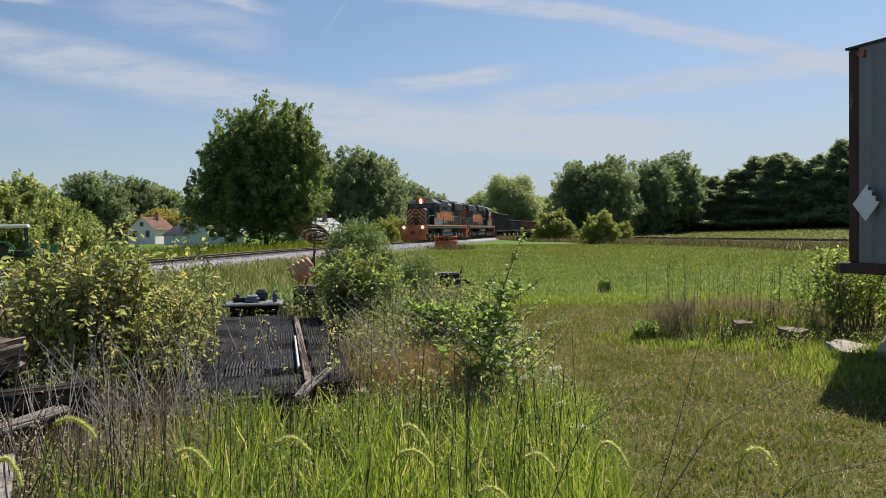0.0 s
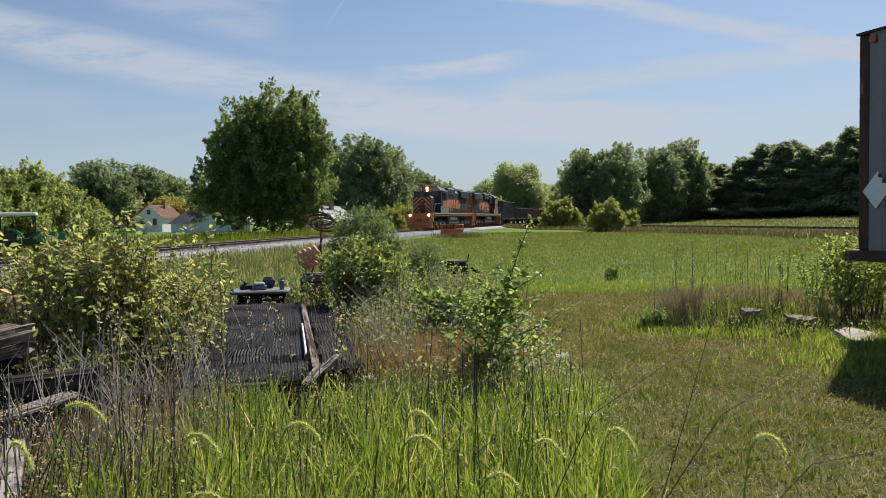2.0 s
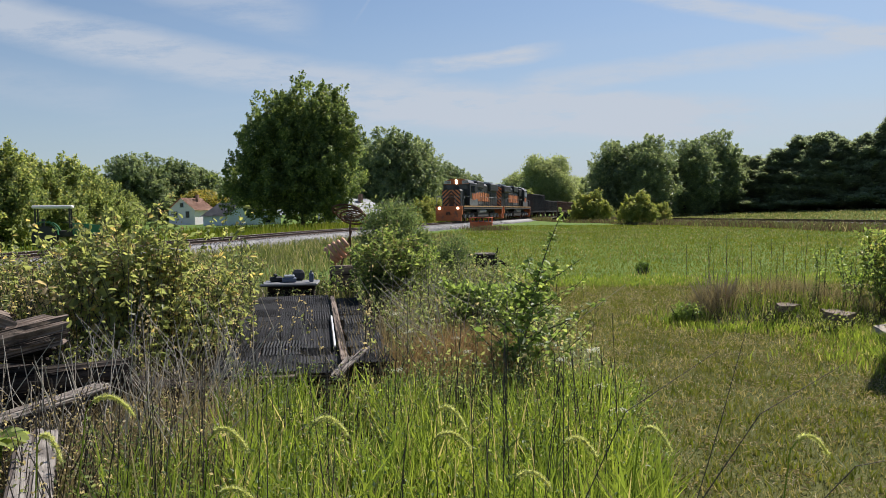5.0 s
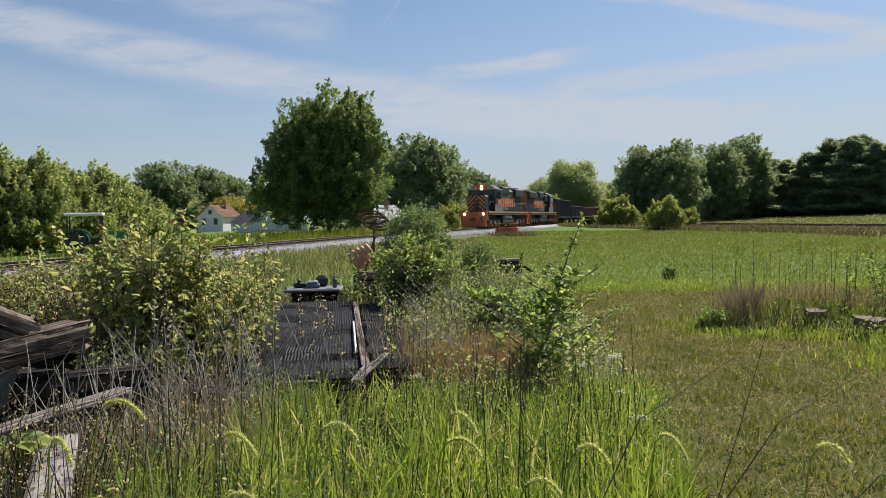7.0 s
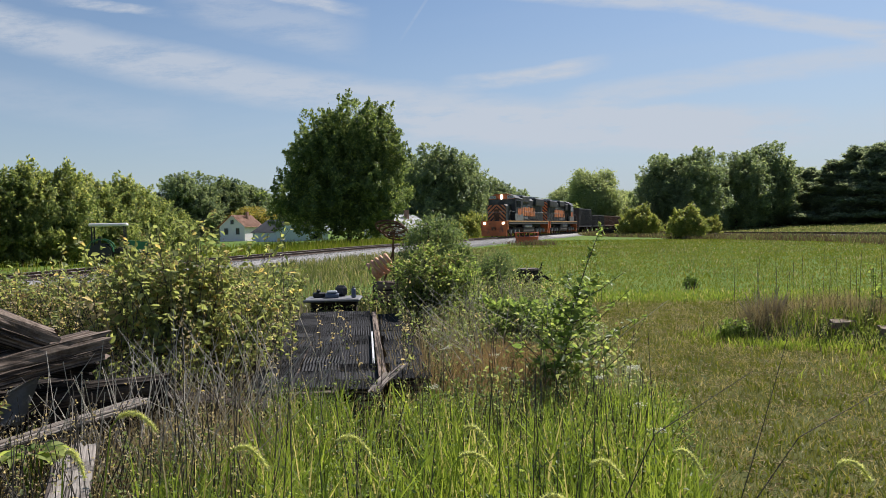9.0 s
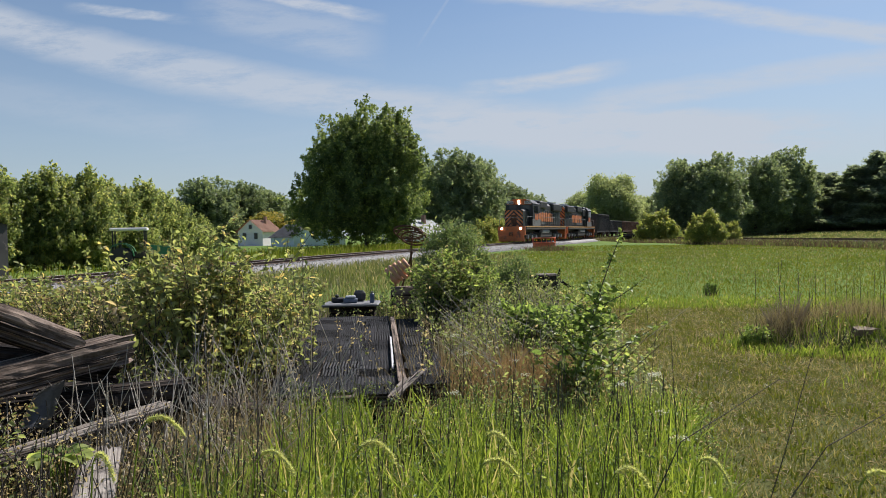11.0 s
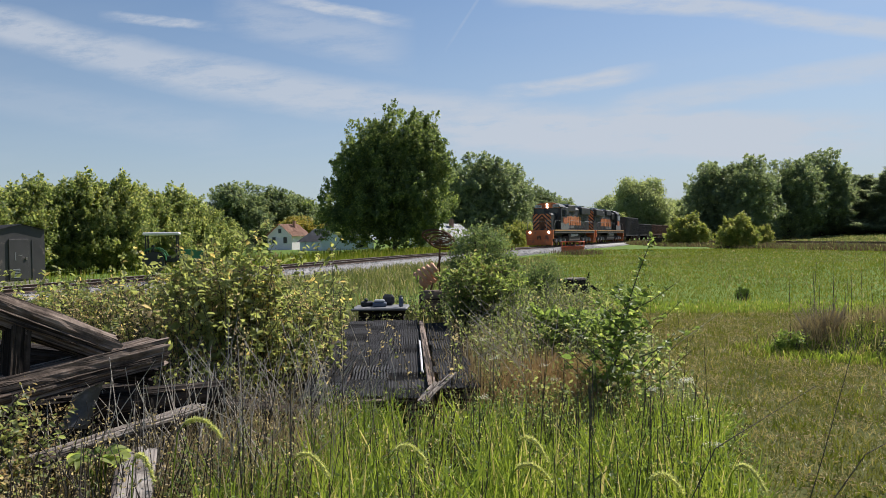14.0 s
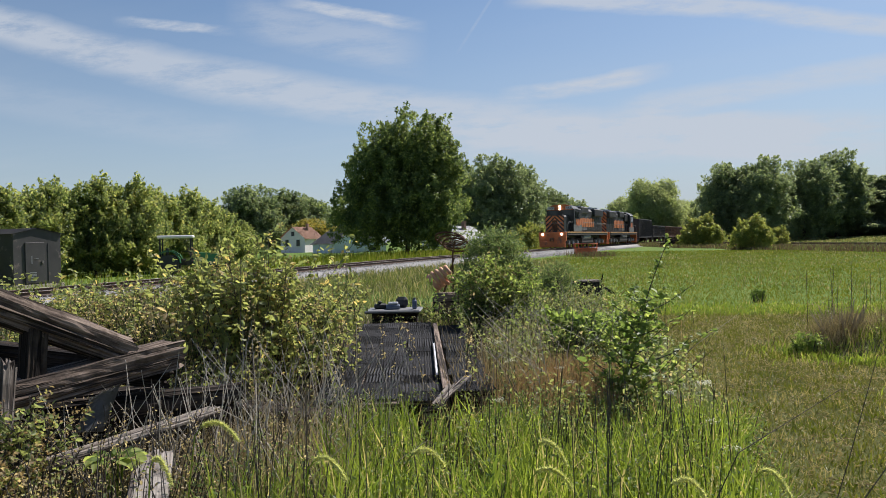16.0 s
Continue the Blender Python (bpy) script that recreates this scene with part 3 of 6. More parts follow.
def build_ties():
    rng = np.random.default_rng(5)
    tie = None
    for i, y in enumerate(np.arange(8, 150, 0.55)):
        m = pose(track_x(y), y, float(track_z(y)) - 0.245, rng.uniform(-0.6, 0.6), rng.uniform(-0.6, 0.6), -13.55 + rng.uniform(-1.2, 1.2))
        if tie is None:
            tie = part("tie", boxes((-1.3, 1.3, -0.11, 0.11, -0.09, 0.09)), M["tie"], track, bevel=0.012)
            tie.matrix_basis = m
        else:
            o = tie.copy()
            scene.collection.objects.link(o)
            o.matrix_basis = m


# loose stones on the ballast shoulder
def build_stones():
    rng = np.random.default_rng(6)
    n = 26000
    y = rng.uniform(12, 95, n)
    p = rng.uniform(-3.5, 3.7, n)
    z = np.array([float(track_z(v)) for v in y]) + np.interp(np.abs(p), [0, 1.75, 3.4, 3.7], [-0.17, -0.17, -0.52, -0.55])
    c = np.column_stack([track_x(y) + p * 0.972, y - p * 0.2343, z])
    base = np.array([(1, 1, -1), (-1, -1, -1), (-1, 1, 1), (1, -1, 1)], float)
    v = c[:, None] + (base[None] * rng.uniform(0.5, 1.2, (n, 4, 3))) * rng.uniform(0.018, 0.045, n)[:, None, None]
    f = np.arange(n)[:, None, None] * 4 + np.array([(0, 1, 2), (0, 2, 3), (0, 3, 1), (1, 3, 2)])[None]
    ob = mesh_object("ballast_stones", v.reshape(-1, 3), f.reshape(-1, 3), M["ballast"])
    tagged(ob, "loose grey ballast stones along the rails", "ballast stones", kind="stuff")


build_stones()

# second track across the far side of the field
far_track = thing("far_railway_track", pose(30, 78, 0.36, 0, 0, 13.4), "distant rusty railway track behind the field", "railway track", kind="structure")
part("bed", prism([(-3.4, -0.75), (-1.5, -0.1), (1.5, -0.1), (3.4, -0.75)], -70, 70, "y"), M["cinder"], far_track)
for sx in (-0.75, 0.75):
    part("rail", boxes((sx - 0.04, sx + 0.04, -70, 70, -0.1, 0.09)), M["rail"], far_track)


# ---------------------------------------------------------------- trees
def limbs(rng, h, r, spread, count, top):
    """Trunk and limbs of a broad tree as one bmesh."""
    bm = bmesh.new()
    tube(bm, [(0, 0, -0.2), (0.05, 0, h * 0.15), (0.1, 0.08, h * 0.4), (0.0, 0.1, h * 0.75), (0, 0, top)], r, 8, r * 0.2)
    for k in range(count):
        a, z = 2.4 * k + rng.uniform(-0.4, 0.4), h * rng.uniform(0.14, 0.6)
        d = spread * rng.uniform(0.55, 0.95)
        mid = (math.cos(a) * d * 0.45, math.sin(a) * d * 0.45, z + d * 0.35)
        tube(bm, [(0.05, 0.05, z), mid, (math.cos(a) * d, math.sin(a) * d, z + d * rng.uniform(0.5, 0.95))], r * 0.38, 6, r * 0.07)
    return bm


def crown_cloud(rng, clumps, per, rx, rz, zc, lobes=14, depth=0.45, clump=0.6, lumpy=0.3, flat=0.75, low=1.0):
    """Leaf places and outward ways of a lobed crown made of many clumps with gaps between."""
    d = unit(rng.normal(0, 1, (clumps, 3)))
    lobe = unit(rng.normal(0, 1, (lobes, 3)))
    env = 1 - lumpy + lumpy * (np.clip(d @ lobe.T, 0, 1) ** 9).max(1) * 1.35
    rr = 1 - depth * rng.uniform(0, 1, clumps) ** 2.0
    stretch = np.where(d[:, 2] < 0, low, 1.0)
    c = d * np.column_stack([rx * env * rr, rx * env * rr, rz * env * rr * stretch])
    c[:, 2] += zc
    big = rng.uniform(0.6, 1.5, clumps).repeat(per)[:, None]
    pos = np.repeat(c, per, 0) + rng.normal(0, 1, (clumps * per, 3)) * [clump, clump, clump * flat] * big
    out = unit(np.repeat(d * 0.5 + rng.normal(0, 0.6, (clumps, 3)), per, 0) + [0, 0, 0.45])
    return pos, out


def massed_crown(rng, masses, clumps, per, clump):
    """A crown of several leafy masses: (x, y, z, rx, ry, rz) each."""
    pos, out = [], []
    vol = np.array([m[3] * m[5] for m in masses])
    for m, v in zip(masses, vol / vol.sum()):
        p, o = crown_cloud(rng, int(clumps * v), per, 1.0, 1.0, 0.0, clump=1e-6, lumpy=0.46, lobes=22, depth=0.6)
        n = len(p)
        # each clump is a spray that points outward and up
        lean = np.repeat(rng.normal(0, 0.35, (n // per, 3)), per, 0)
        way = unit(unit(p) * 0.7 + [0, 0, 0.75] + lean)
        q = rng.uniform(0, 1, (n, 1))
        reach = np.repeat(rng.uniform(1.2, 4.2, (n // per, 1)), per, 0) * clump
        pos.append(p * np.array(m[3:]) * 1.06 + m[:3] + way * q * reach + rng.normal(0, 1, (n, 3)) * clump * (0.85 - 0.65 * q))
        out.append(o)
    return np.concatenate(pos), np.concatenate(out)


def broad_tree(name, seed, h, rx, mat, label, category="tree", clumps=900, per=40, leaf=0.28, low=1.0, base=0.12, lumpy=0.32, clump=None, group="", masses=None, floor=0.1):
    """A leafy tree h metres high, built at the origin."""
    rng = np.random.default_rng(seed)
    t = thing(name, pose(0, 0, 0), label, category, group)
    rz = h * (1 - base) / 2
    zc = h * base + rz
    part("trunk", limbs(rng, h, max(0.09, h * 0.022), rx * 0.8, 11, h * 0.85), M["bark"], t, smooth=True)
    if masses:
        pos, out = massed_crown(rng, masses, clumps, per, clump or rx * 0.07)
    else:
        pos, out = crown_cloud(rng, clumps, per, rx, rz, zc, clump=clump or rx * 0.075, low=low, lumpy=lumpy)
    keep = pos[:, 2] > floor + rng.uniform(0, 0.6, len(pos))
    leaves("crown", rng, pos[keep], leaf, out[keep], mat, t, wide=0.6, spread=1.1)
    return t


def pine_tree(name, seed, h, r, label):
    """A pine: a straight leader, whorls of boughs that sweep out flat, and plates of needles along them."""
    rng = np.random.default_rng(seed)
    t = thing(name, pose(0, 0, 0), label, "tree", "pine row")
    bm = bmesh.new()
    tube(bm, [(0, 0, -0.2), (0.05, 0, h * 0.5), (0, 0, h * 0.99)], 0.2, 7, 0.02)
    pos, out = [], []
    for z in np.arange(h * 0.05, h * 0.985, h * 0.034):
        q = z / h
        reach = r * (1 - q) ** 0.75 * 1.15 * rng.uniform(0.85, 1.1) + 0.12
        for k in range(6):
            a = k * 1.047 + rng.uniform(-0.5, 0.5) + q * 9
            L = reach * rng.uniform(0.5, 1.15)
            zz = z + rng.uniform(-0.4, 0.4)
            rise = 0.0 + 0.55 * q + rng.uniform(-0.12, 0.30)
            tube(bm, [(0, 0, zz), (math.cos(a) * L * 0.9, math.sin(a) * L * 0.9, zz + rise * L * 0.9)], 0.035, 4, 0.012)
            m = int(30 + 150 * L)
            s = rng.uniform(0.25, 1, m) ** 0.6
            fan = rng.normal(0, 1, m) * 0.17 * L * (1.25 - s * 0.6)
            p = np.column_stack([np.cos(a) * L * s - np.sin(a) * fan, np.sin(a) * L * s + np.cos(a) * fan, zz + rise * L * s + 0.10 * s * s * L])
            p += rng.normal(0, 1, (m, 3)) * [0.11, 0.11, 0.17]
            pos.append(p)
            out.append(np.tile([math.cos(a) * 0.6, math.sin(a) * 0.6, 0.6], (m, 1)))
    part("trunk", bm, M["bark"], t)
    leaves("needles", rng, np.concatenate(pos), 0.34, np.concatenate(out), M["pine"], t, wide=0.26, spread=1.2)
    return t


def stand(src, x, y, s=1.0, turn=0.0, sz=None, z=None):
    """A copy of a tree or bush at a place, with its own size and turn."""
    zz = float(ground_z(np.array([x]), np.array([y]))[0]) if z is None else z
    return copy_thing(src, Matrix.LocRotScale((x, y, zz), Euler((0, 0, radians(turn))), (s, s, sz or s)))


def place(ob, x, y, s=1.0, turn=0.0, sz=None):
    zz = float(ground_z(np.array([x]), np.array([y]))[0])
    ob.matrix_world = Matrix.LocRotScale((x, y, zz), Euler((0, 0, radians(turn))), (s, s, sz or s))
    return ob


def polar(az, d):
    return d * math.sin(radians(az)), d * math.cos(radians(az))


maple = broad_tree("maple_tree", 11, 15.6, 6.2, M["maple"], "large dense dark green maple beside the white houses", clumps=3800, per=40, leaf=0.34, clump=0.36, floor=0.6,
                   masses=((0.2, 0, 9.8, 6.4, 6.0, 7.0), (-5.4, 0.4, 5.8, 4.7, 4.8, 4.0), (-2.9, 0, 10.6, 3.9, 4.0, 4.0), (3.6, -0.5, 7.6, 3.8, 4.2, 6.0), (3.2, 0.5, 13.0, 3.6, 3.4, 3.9), (-0.5, -1.5, 5.2, 6.6, 4.2, 3.0), (-1.6, 0, 13.4, 2.8, 2.8, 3.0), (0.8, 0.5, 3.4, 4.6, 4.0, 2.6)))
place(maple, *polar(-13.35, 80), 0.83, 0, 0.855)

oak = broad_tree("oak_tree", 12, 15.0, 6.0, M["oak"], "tall green deciduous tree far behind the track, haze in its leaf colour", clumps=1500, per=36, leaf=0.40, clump=0.40, group="distant trees",
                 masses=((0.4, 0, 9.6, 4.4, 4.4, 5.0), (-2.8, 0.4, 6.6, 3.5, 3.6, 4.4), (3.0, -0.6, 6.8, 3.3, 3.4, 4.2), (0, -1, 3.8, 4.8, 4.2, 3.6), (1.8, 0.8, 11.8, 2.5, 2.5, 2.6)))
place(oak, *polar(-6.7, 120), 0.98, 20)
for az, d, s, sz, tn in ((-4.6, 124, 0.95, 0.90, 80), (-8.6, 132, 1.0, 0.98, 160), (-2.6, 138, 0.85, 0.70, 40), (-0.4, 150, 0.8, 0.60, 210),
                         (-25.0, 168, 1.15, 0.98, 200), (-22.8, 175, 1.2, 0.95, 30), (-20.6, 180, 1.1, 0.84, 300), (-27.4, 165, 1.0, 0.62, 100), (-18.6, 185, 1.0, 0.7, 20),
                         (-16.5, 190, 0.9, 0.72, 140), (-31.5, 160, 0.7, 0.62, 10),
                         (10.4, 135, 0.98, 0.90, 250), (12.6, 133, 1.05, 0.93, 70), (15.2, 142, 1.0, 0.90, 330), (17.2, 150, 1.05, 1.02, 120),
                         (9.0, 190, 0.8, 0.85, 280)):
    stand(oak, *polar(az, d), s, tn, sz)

# far trees whose paleness is aerial haze put into the leaf colour
pale = broad_tree("pale_tree", 13, 13.0, 6.6, M["pale"], "rounded tree beyond the train, leaf colour greyed and paled for haze", clumps=1200, per=34, leaf=0.46, base=0.0, lumpy=0.35, clump=0.5, group="distant trees")
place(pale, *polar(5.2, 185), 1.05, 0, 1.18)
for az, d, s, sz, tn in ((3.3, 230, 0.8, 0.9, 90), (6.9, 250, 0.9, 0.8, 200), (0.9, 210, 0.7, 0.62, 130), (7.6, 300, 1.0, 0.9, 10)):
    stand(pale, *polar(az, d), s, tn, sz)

pine = pine_tree("pine_tree", 14, 12.0, 2.7, "dark blue-green pine with layered drooping boughs")
rng = np.random.default_rng(15)
first = True
for i, az in enumerate(np.arange(14.6, 37, 1.35)):
    d = 160 - 1.6 * i + rng.uniform(-3, 3)
    s = rng.uniform(1.05, 1.3) * d / 125
    hgt = float(np.interp(az, [14.6, 17, 19.4, 21.3, 25, 28, 37], [0.72, 0.88, 1.0, 1.08, 1.18, 1.32, 1.36])) * rng.uniform(0.84, 1.10) * d / 134
    if first:
        place(pine, *polar(az, d), s, 0, hgt)
        first = False
    else:
        stand(pine, *polar(az, d), s, rng.uniform(0, 360), hgt)
    stand(pine, *polar(az + 0.65, d + 5), s, rng.uniform(0, 360), hgt * rng.uniform(0.92, 1.06))
    stand(pine, *polar(az + 0.3, d + 12), s * 1.2, rng.uniform(0, 360), hgt * rng.uniform(0.9, 1.02))

golden = broad_tree("golden_tree", 16, 7.2, 3.9, M["golden"], "spreading tree with golden yellow foliage behind the house", clumps=420, per=30, leaf=0.34, base=0.35, lumpy=0.25)
place(golden, *polar(-20.5, 164), 1.3, 0, 0.96)

# hedge of tall bushes behind the track
hedge = broad_tree("tall_bush", 17, 5.2, 2.4, M["hedge"], "tall leafy green bush in a wild hedge", "bush", clumps=900, per=34, leaf=0.19, base=0.0, clump=0.20, group="wild hedge",
                   masses=((0, 0, 2.2, 1.8, 1.8, 2.5), (-1.3, 0.3, 1.5, 1.4, 1.4, 1.8), (1.3, -0.2, 1.7, 1.4, 1.4, 2.0), (0.5, 0, 3.9, 0.85, 0.85, 1.5), (-0.7, 0.3, 3.2, 0.8, 0.8, 1.4), (1.4, 0.2, 3.2, 0.6, 0.6, 1.0)))
place(hedge, *polar(-44, 46), 1.0, 0, 0.95)
rng = np.random.default_rng(18)
for az, d, s, sz in ((-47.5, 44, 1.1, 0.95), (-41, 47, 0.95, 0.98), (-38.2, 48, 1.0, 1.06), (-35.6, 49, 0.95, 1.12), (-33.2, 50, 0.9, 1.12), (-31.2, 52, 0.95, 1.02), (-29.0, 54, 0.95, 1.04),
                     (-27.2, 57, 0.8, 0.85), (-51, 42, 1.1, 1.0), (-55, 40, 1.1, 1.0), (-42.5, 53, 1.0, 1.0), (-36.8, 55, 1.0, 1.0), (-30.2, 60, 1.0, 0.95), (-25.6, 70, 0.7, 0.7), (-40, 52, 1, 1)):
    stand(hedge, *polar(az, d), s, rng.uniform(0, 360), sz)
# scrub along the far side of the track
for az, d, s, sz in ((-1.6, 108, 0.95, 1.12), (0.3, 118, 0.95, 1.0), (1.7, 126, 1.0, 0.95), (2.9, 135, 1.0, 1.0), (-3.0, 112, 0.8, 0.62), (3.8, 150, 1.0, 1.1), (-4.3, 104, 0.6, 0.5), (-5.6, 100, 0.55, 0.42), (-2.4, 104, 0.5, 0.45)):
    stand(hedge, *polar(az, d), s, rng.uniform(0, 360), sz)
field_bush = broad_tree("field_bush", 19, 3.4, 2.1, M["field_bush"], "rounded yellow-green bush at the edge of the field", "bush", clumps=650, per=32, leaf=0.20, base=0.0, clump=0.18, group="field bushes",
                        masses=((0, 0, 1.5, 1.6, 1.5, 1.6), (-1.1, 0.2, 1.0, 1.1, 1.1, 1.1), (1.1, -0.3, 1.2, 1.0, 1.1, 1.2), (0.3, 0, 2.5, 0.8, 0.8, 0.9), (-0.5, 0.2, 2.1, 0.7, 0.7, 0.8)))
place(field_bush, *polar(8.55, 104), 1.25, 0, 1.15)
for az, d, s, sz in ((11.9, 84, 0.80, 0.85), (13.6, 98, 0.5, 0.58), (-5.4, 84, 0.55, 0.6), (-4.4, 88, 0.6, 0.75), (-3.6, 92, 0.7, 0.85), (-2.7, 96, 0.7, 0.8), (-1.8, 100, 0.7, 0.95), (-6.6, 82, 0.5, 0.5), (-0.8, 106, 0.8, 0.9)):
    stand(field_bush, *polar(az, d), s, rng.uniform(0, 360), sz)


# ---------------------------------------------------------------- train
def clip_band(half, apex, fall, thick, lo, hi):
    """One arm of a chevron, cut off at the heights lo and hi."""
    poly = [(0.0, apex), (half, apex - half * fall), (half, apex - half * fall + thick), (0.0, apex + thick)]
    for lim, sign in ((lo, 1), (hi, -1)):
        res = []
        for (p0, q0), (p1, q1) in zip(poly, poly[1:] + poly[:1]):
            a, b = sign * (q0 - lim), sign * (q1 - lim)
            if a >= 0:
                res.append((p0, q0))
            if a * b < 0:
                f = a / (a - b)
                res.append((p0 + (p1 - p0) * f, lim))
        poly = res
    return poly if len(poly) > 2 and max(q for _, q in poly) - min(q for _, q in poly) > 0.08 else None


def loco_thing():
    t = thing("locomotive", pose(0, 0, 0), "black and orange diesel freight locomotive with chevron-striped ends", "locomotive", "freight train")
    frame_ = part("underframe", boxes((-9.9, 9.9, -1.5, 1.5, 1.32, 1.66), (-9.6, 9.6, -0.5, 0.5, 1.0, 1.32)), M["under"], t, bevel=0.03)
    for s in (-1, 1):
        part("side_sill", boxes((-9.9, 9.9, s * 1.5 - 0.03, s * 1.5 + 0.03, 1.57, 1.70)), M["yellow"], t, "faded yellow-orange side sill")
        part("walkway_skirt", boxes((3.6, 7.2, s * 1.49 - 0.02, s * 1.49 + 0.02, 1.72, 2.45)), M["grey"], t, "grey steel side box")
    # hoods and cab
    part("long_hood", prism([(-0.9, 1.66), (-0.9, 4.1), (-0.6, 4.38), (0.6, 4.38), (0.9, 4.1), (0.9, 1.66)], -9.2, 4.4), M["black"], t, bevel=0.03)
    for x0, x1, w, z0, z1 in ((-8.9, -4.2, 1.22, 3.55, 4.45), (-1.4, 2.0, 1.1, 3.75, 4.55), (2.2, 4.38, 1.18, 3.2, 4.25)):
        part("hood_bulge", boxes((x0, x1, -w, w, z0, z1)), M["black"], t, bevel=0.1)
    for x in (-8.2, -6.6, -5.1, -0.6, 1.0):
        bm = wheel_disc(bmesh.new(), (x, 0, 4.56), 0.62, 0.11, "z", 24)
        part("roof_fan", bm, M["roof_grey"], t)
    for k in range(11):
        x = -8.0 + k * 1.05
        for s in (-1, 1):
            part("hood_door", boxes((x - 0.48, x + 0.48, s * 0.9 - 0.025, s * 0.9 + 0.025, 1.9, 3.5)), M["grey"] if k > 6 else M["black"], t, bevel=0.015)
    # broad orange lettering as plain blocks
    for s in (-1, 1):
        for k, (x, w) in enumerate(((2.2, 0.8), (1.2, 0.7), (0.3, 0.6), (-0.6, 0.75), (-1.6, 0.8), (-2.6, 0.7), (-3.5, 0.75), (-4.4, 0.6))):
            part("orange_block", boxes((x - w / 2, x + w / 2, s * 0.94 - 0.012, s * 0.94 + 0.012, 2.25, 3.30 - 0.08 * (k % 2))), M["stripe"], t, "worn orange painted block")
    part("short_hood", prism([(-1.0, 1.66), (-1.0, 3.25), (-0.8, 3.45), (0.8, 3.45), (1.0, 3.25), (1.0, 1.66)], 6.9, 9.2), M["black"], t, bevel=0.06)
    cab = part("cab", prism([(-1.5, 1.66), (-1.5, 4.05), (-1.2, 4.4), (-0.6, 4.6), (0.6, 4.6), (1.2, 4.4), (1.5, 4.05), (1.5, 1.66)], 4.4, 7.0), M["black"], t, bevel=0.05)
    for s in (-1, 1):
        bm = bmesh.new()
        v = [bm.verts.new(p) for p in ((4.35, s * 1.53, 4.07), (7.1, s * 1.53, 4.07), (7.1, s * 0.7, 4.6), (4.35, s * 0.7, 4.6))]
        bm.faces.new(v)
        bmesh.ops.solidify(bm, geom=bm.faces[:], thickness=0.04)
        part("roof_slope", bm, M["roof_grey"], cab, "pale grey sloped roof edge")
        for x0, x1 in ((4.75, 5.6), (5.75, 6.6)):
            part("side_window", boxes((x0, x1, s * 1.51 - 0.015, s * 1.51 + 0.015, 3.15, 3.85)), M["glass"], cab)
        part("cab_panel", boxes((4.7, 6.1, s * 1.51 - 0.012, s * 1.51 + 0.012, 2.35, 3.02)), M["orange"], cab, "orange panel under the cab window")
        part("front_window", boxes((6.99, 7.02, s * 0.75 - 0.42, s * 0.75 + 0.42, 3.5, 3.98)), M["glass"], cab)
        board = part("number_board", boxes((7.06, 7.14, s * 0.98 - 0.36, s * 0.98 + 0.36, 4.08, 4.40)), M["number"], cab)
        cu = bpy.data.curves.new("number", "FONT")
        cu.body, cu.size, cu.align_x, cu.align_y, cu.extrude = "7008", 0.32, "CENTER", "CENTER", 0.004
        tx = new("number", cu)
        tx.data.materials.append(M["black"])
        tx.parent = board
        tx.matrix_basis = Matrix.Translation((7.15, s * 0.98, 4.23)) @ Euler((math.pi / 2, 0, math.pi / 2)).to_matrix().to_4x4()
    part("cab_brow", prism([(-1.42, 4.02), (-1.2, 4.42), (-0.6, 4.62), (0.6, 4.62), (1.2, 4.42), (1.42, 4.02)], 6.98, 7.06), M["orange"], cab, "orange band above the windscreen")
    for z in (4.14, 4.40):
        part("headlight", wheel_disc(bmesh.new(), (7.13, 0, z), 0.12, 0.05, "x", 14), M["lamp"], cab)
    # striped ends
    for sx, x, half, z1 in ((1, 9.2, 0.98, 3.38), (-1, -9.2, 0.88, 4.25)):
        for k in range(-2, 14):
            apex = 1.55 + k * 0.44
            for s in (-1, 1):
                band = clip_band(half, apex, 0.95, 0.24, 1.72, z1)
                if band:
                    part("chevron", prism([(s * p, q) for p, q in band], x + sx * 0.004, x + sx * 0.022), M["stripe"], t)
    part("nose_door", boxes((9.19, 9.235, -0.3, 0.3, 1.8, 2.9)), M["rust"], t)
    # pilots, couplers, steps
    for sx in (-1, 1):
        part("pilot", boxes((min(sx * 9.9, sx * 10.25), max(sx * 9.9, sx * 10.25), -1.45, 1.45, 0.75, 1.68), (min(sx * 10.1, sx * 10.4), max(sx * 10.1, sx * 10.4), -1.35, 1.35, 0.12, 0.78)), M["orange"], t, "dirty orange end plate with plough", bevel=0.04)
        part("coupler", boxes((min(sx * 10.2, sx * 10.75), max(sx * 10.2, sx * 10.75), -0.16, 0.16, 0.72, 1.08)), M["rust"], t, bevel=0.05)
        for s in (-1, 1):
            part("ditch_light", wheel_disc(bmesh.new(), (sx * 10.29, s * 1.0, 1.45), 0.13, 0.05, "x", 14), M["lamp"] if sx > 0 else M["glass"], t)
            part("steps", boxes(*[(sx * 9.55 - 0.3, sx * 9.55 + 0.3, s * 1.36 - 0.12, s * 1.36 + 0.12, z, z + 0.04) for z in (0.45, 0.8, 1.15)]), M["rust"], t)
        bm = bmesh.new()
        for y in (-1.35, -0.7, 0.7, 1.35):
            tube(bm, [(sx * 10.1, y, 1.66), (sx * 10.1, y, 2.7)], 0.022, 5)
        tube(bm, [(sx * 10.1, -1.35, 2.7), (sx * 10.1, -0.7, 2.6), (sx * 10.1, 0.7, 2.6), (sx * 10.1, 1.35, 2.7)], 0.022, 5)
        part("end_rail", bm, M["grey"], t)
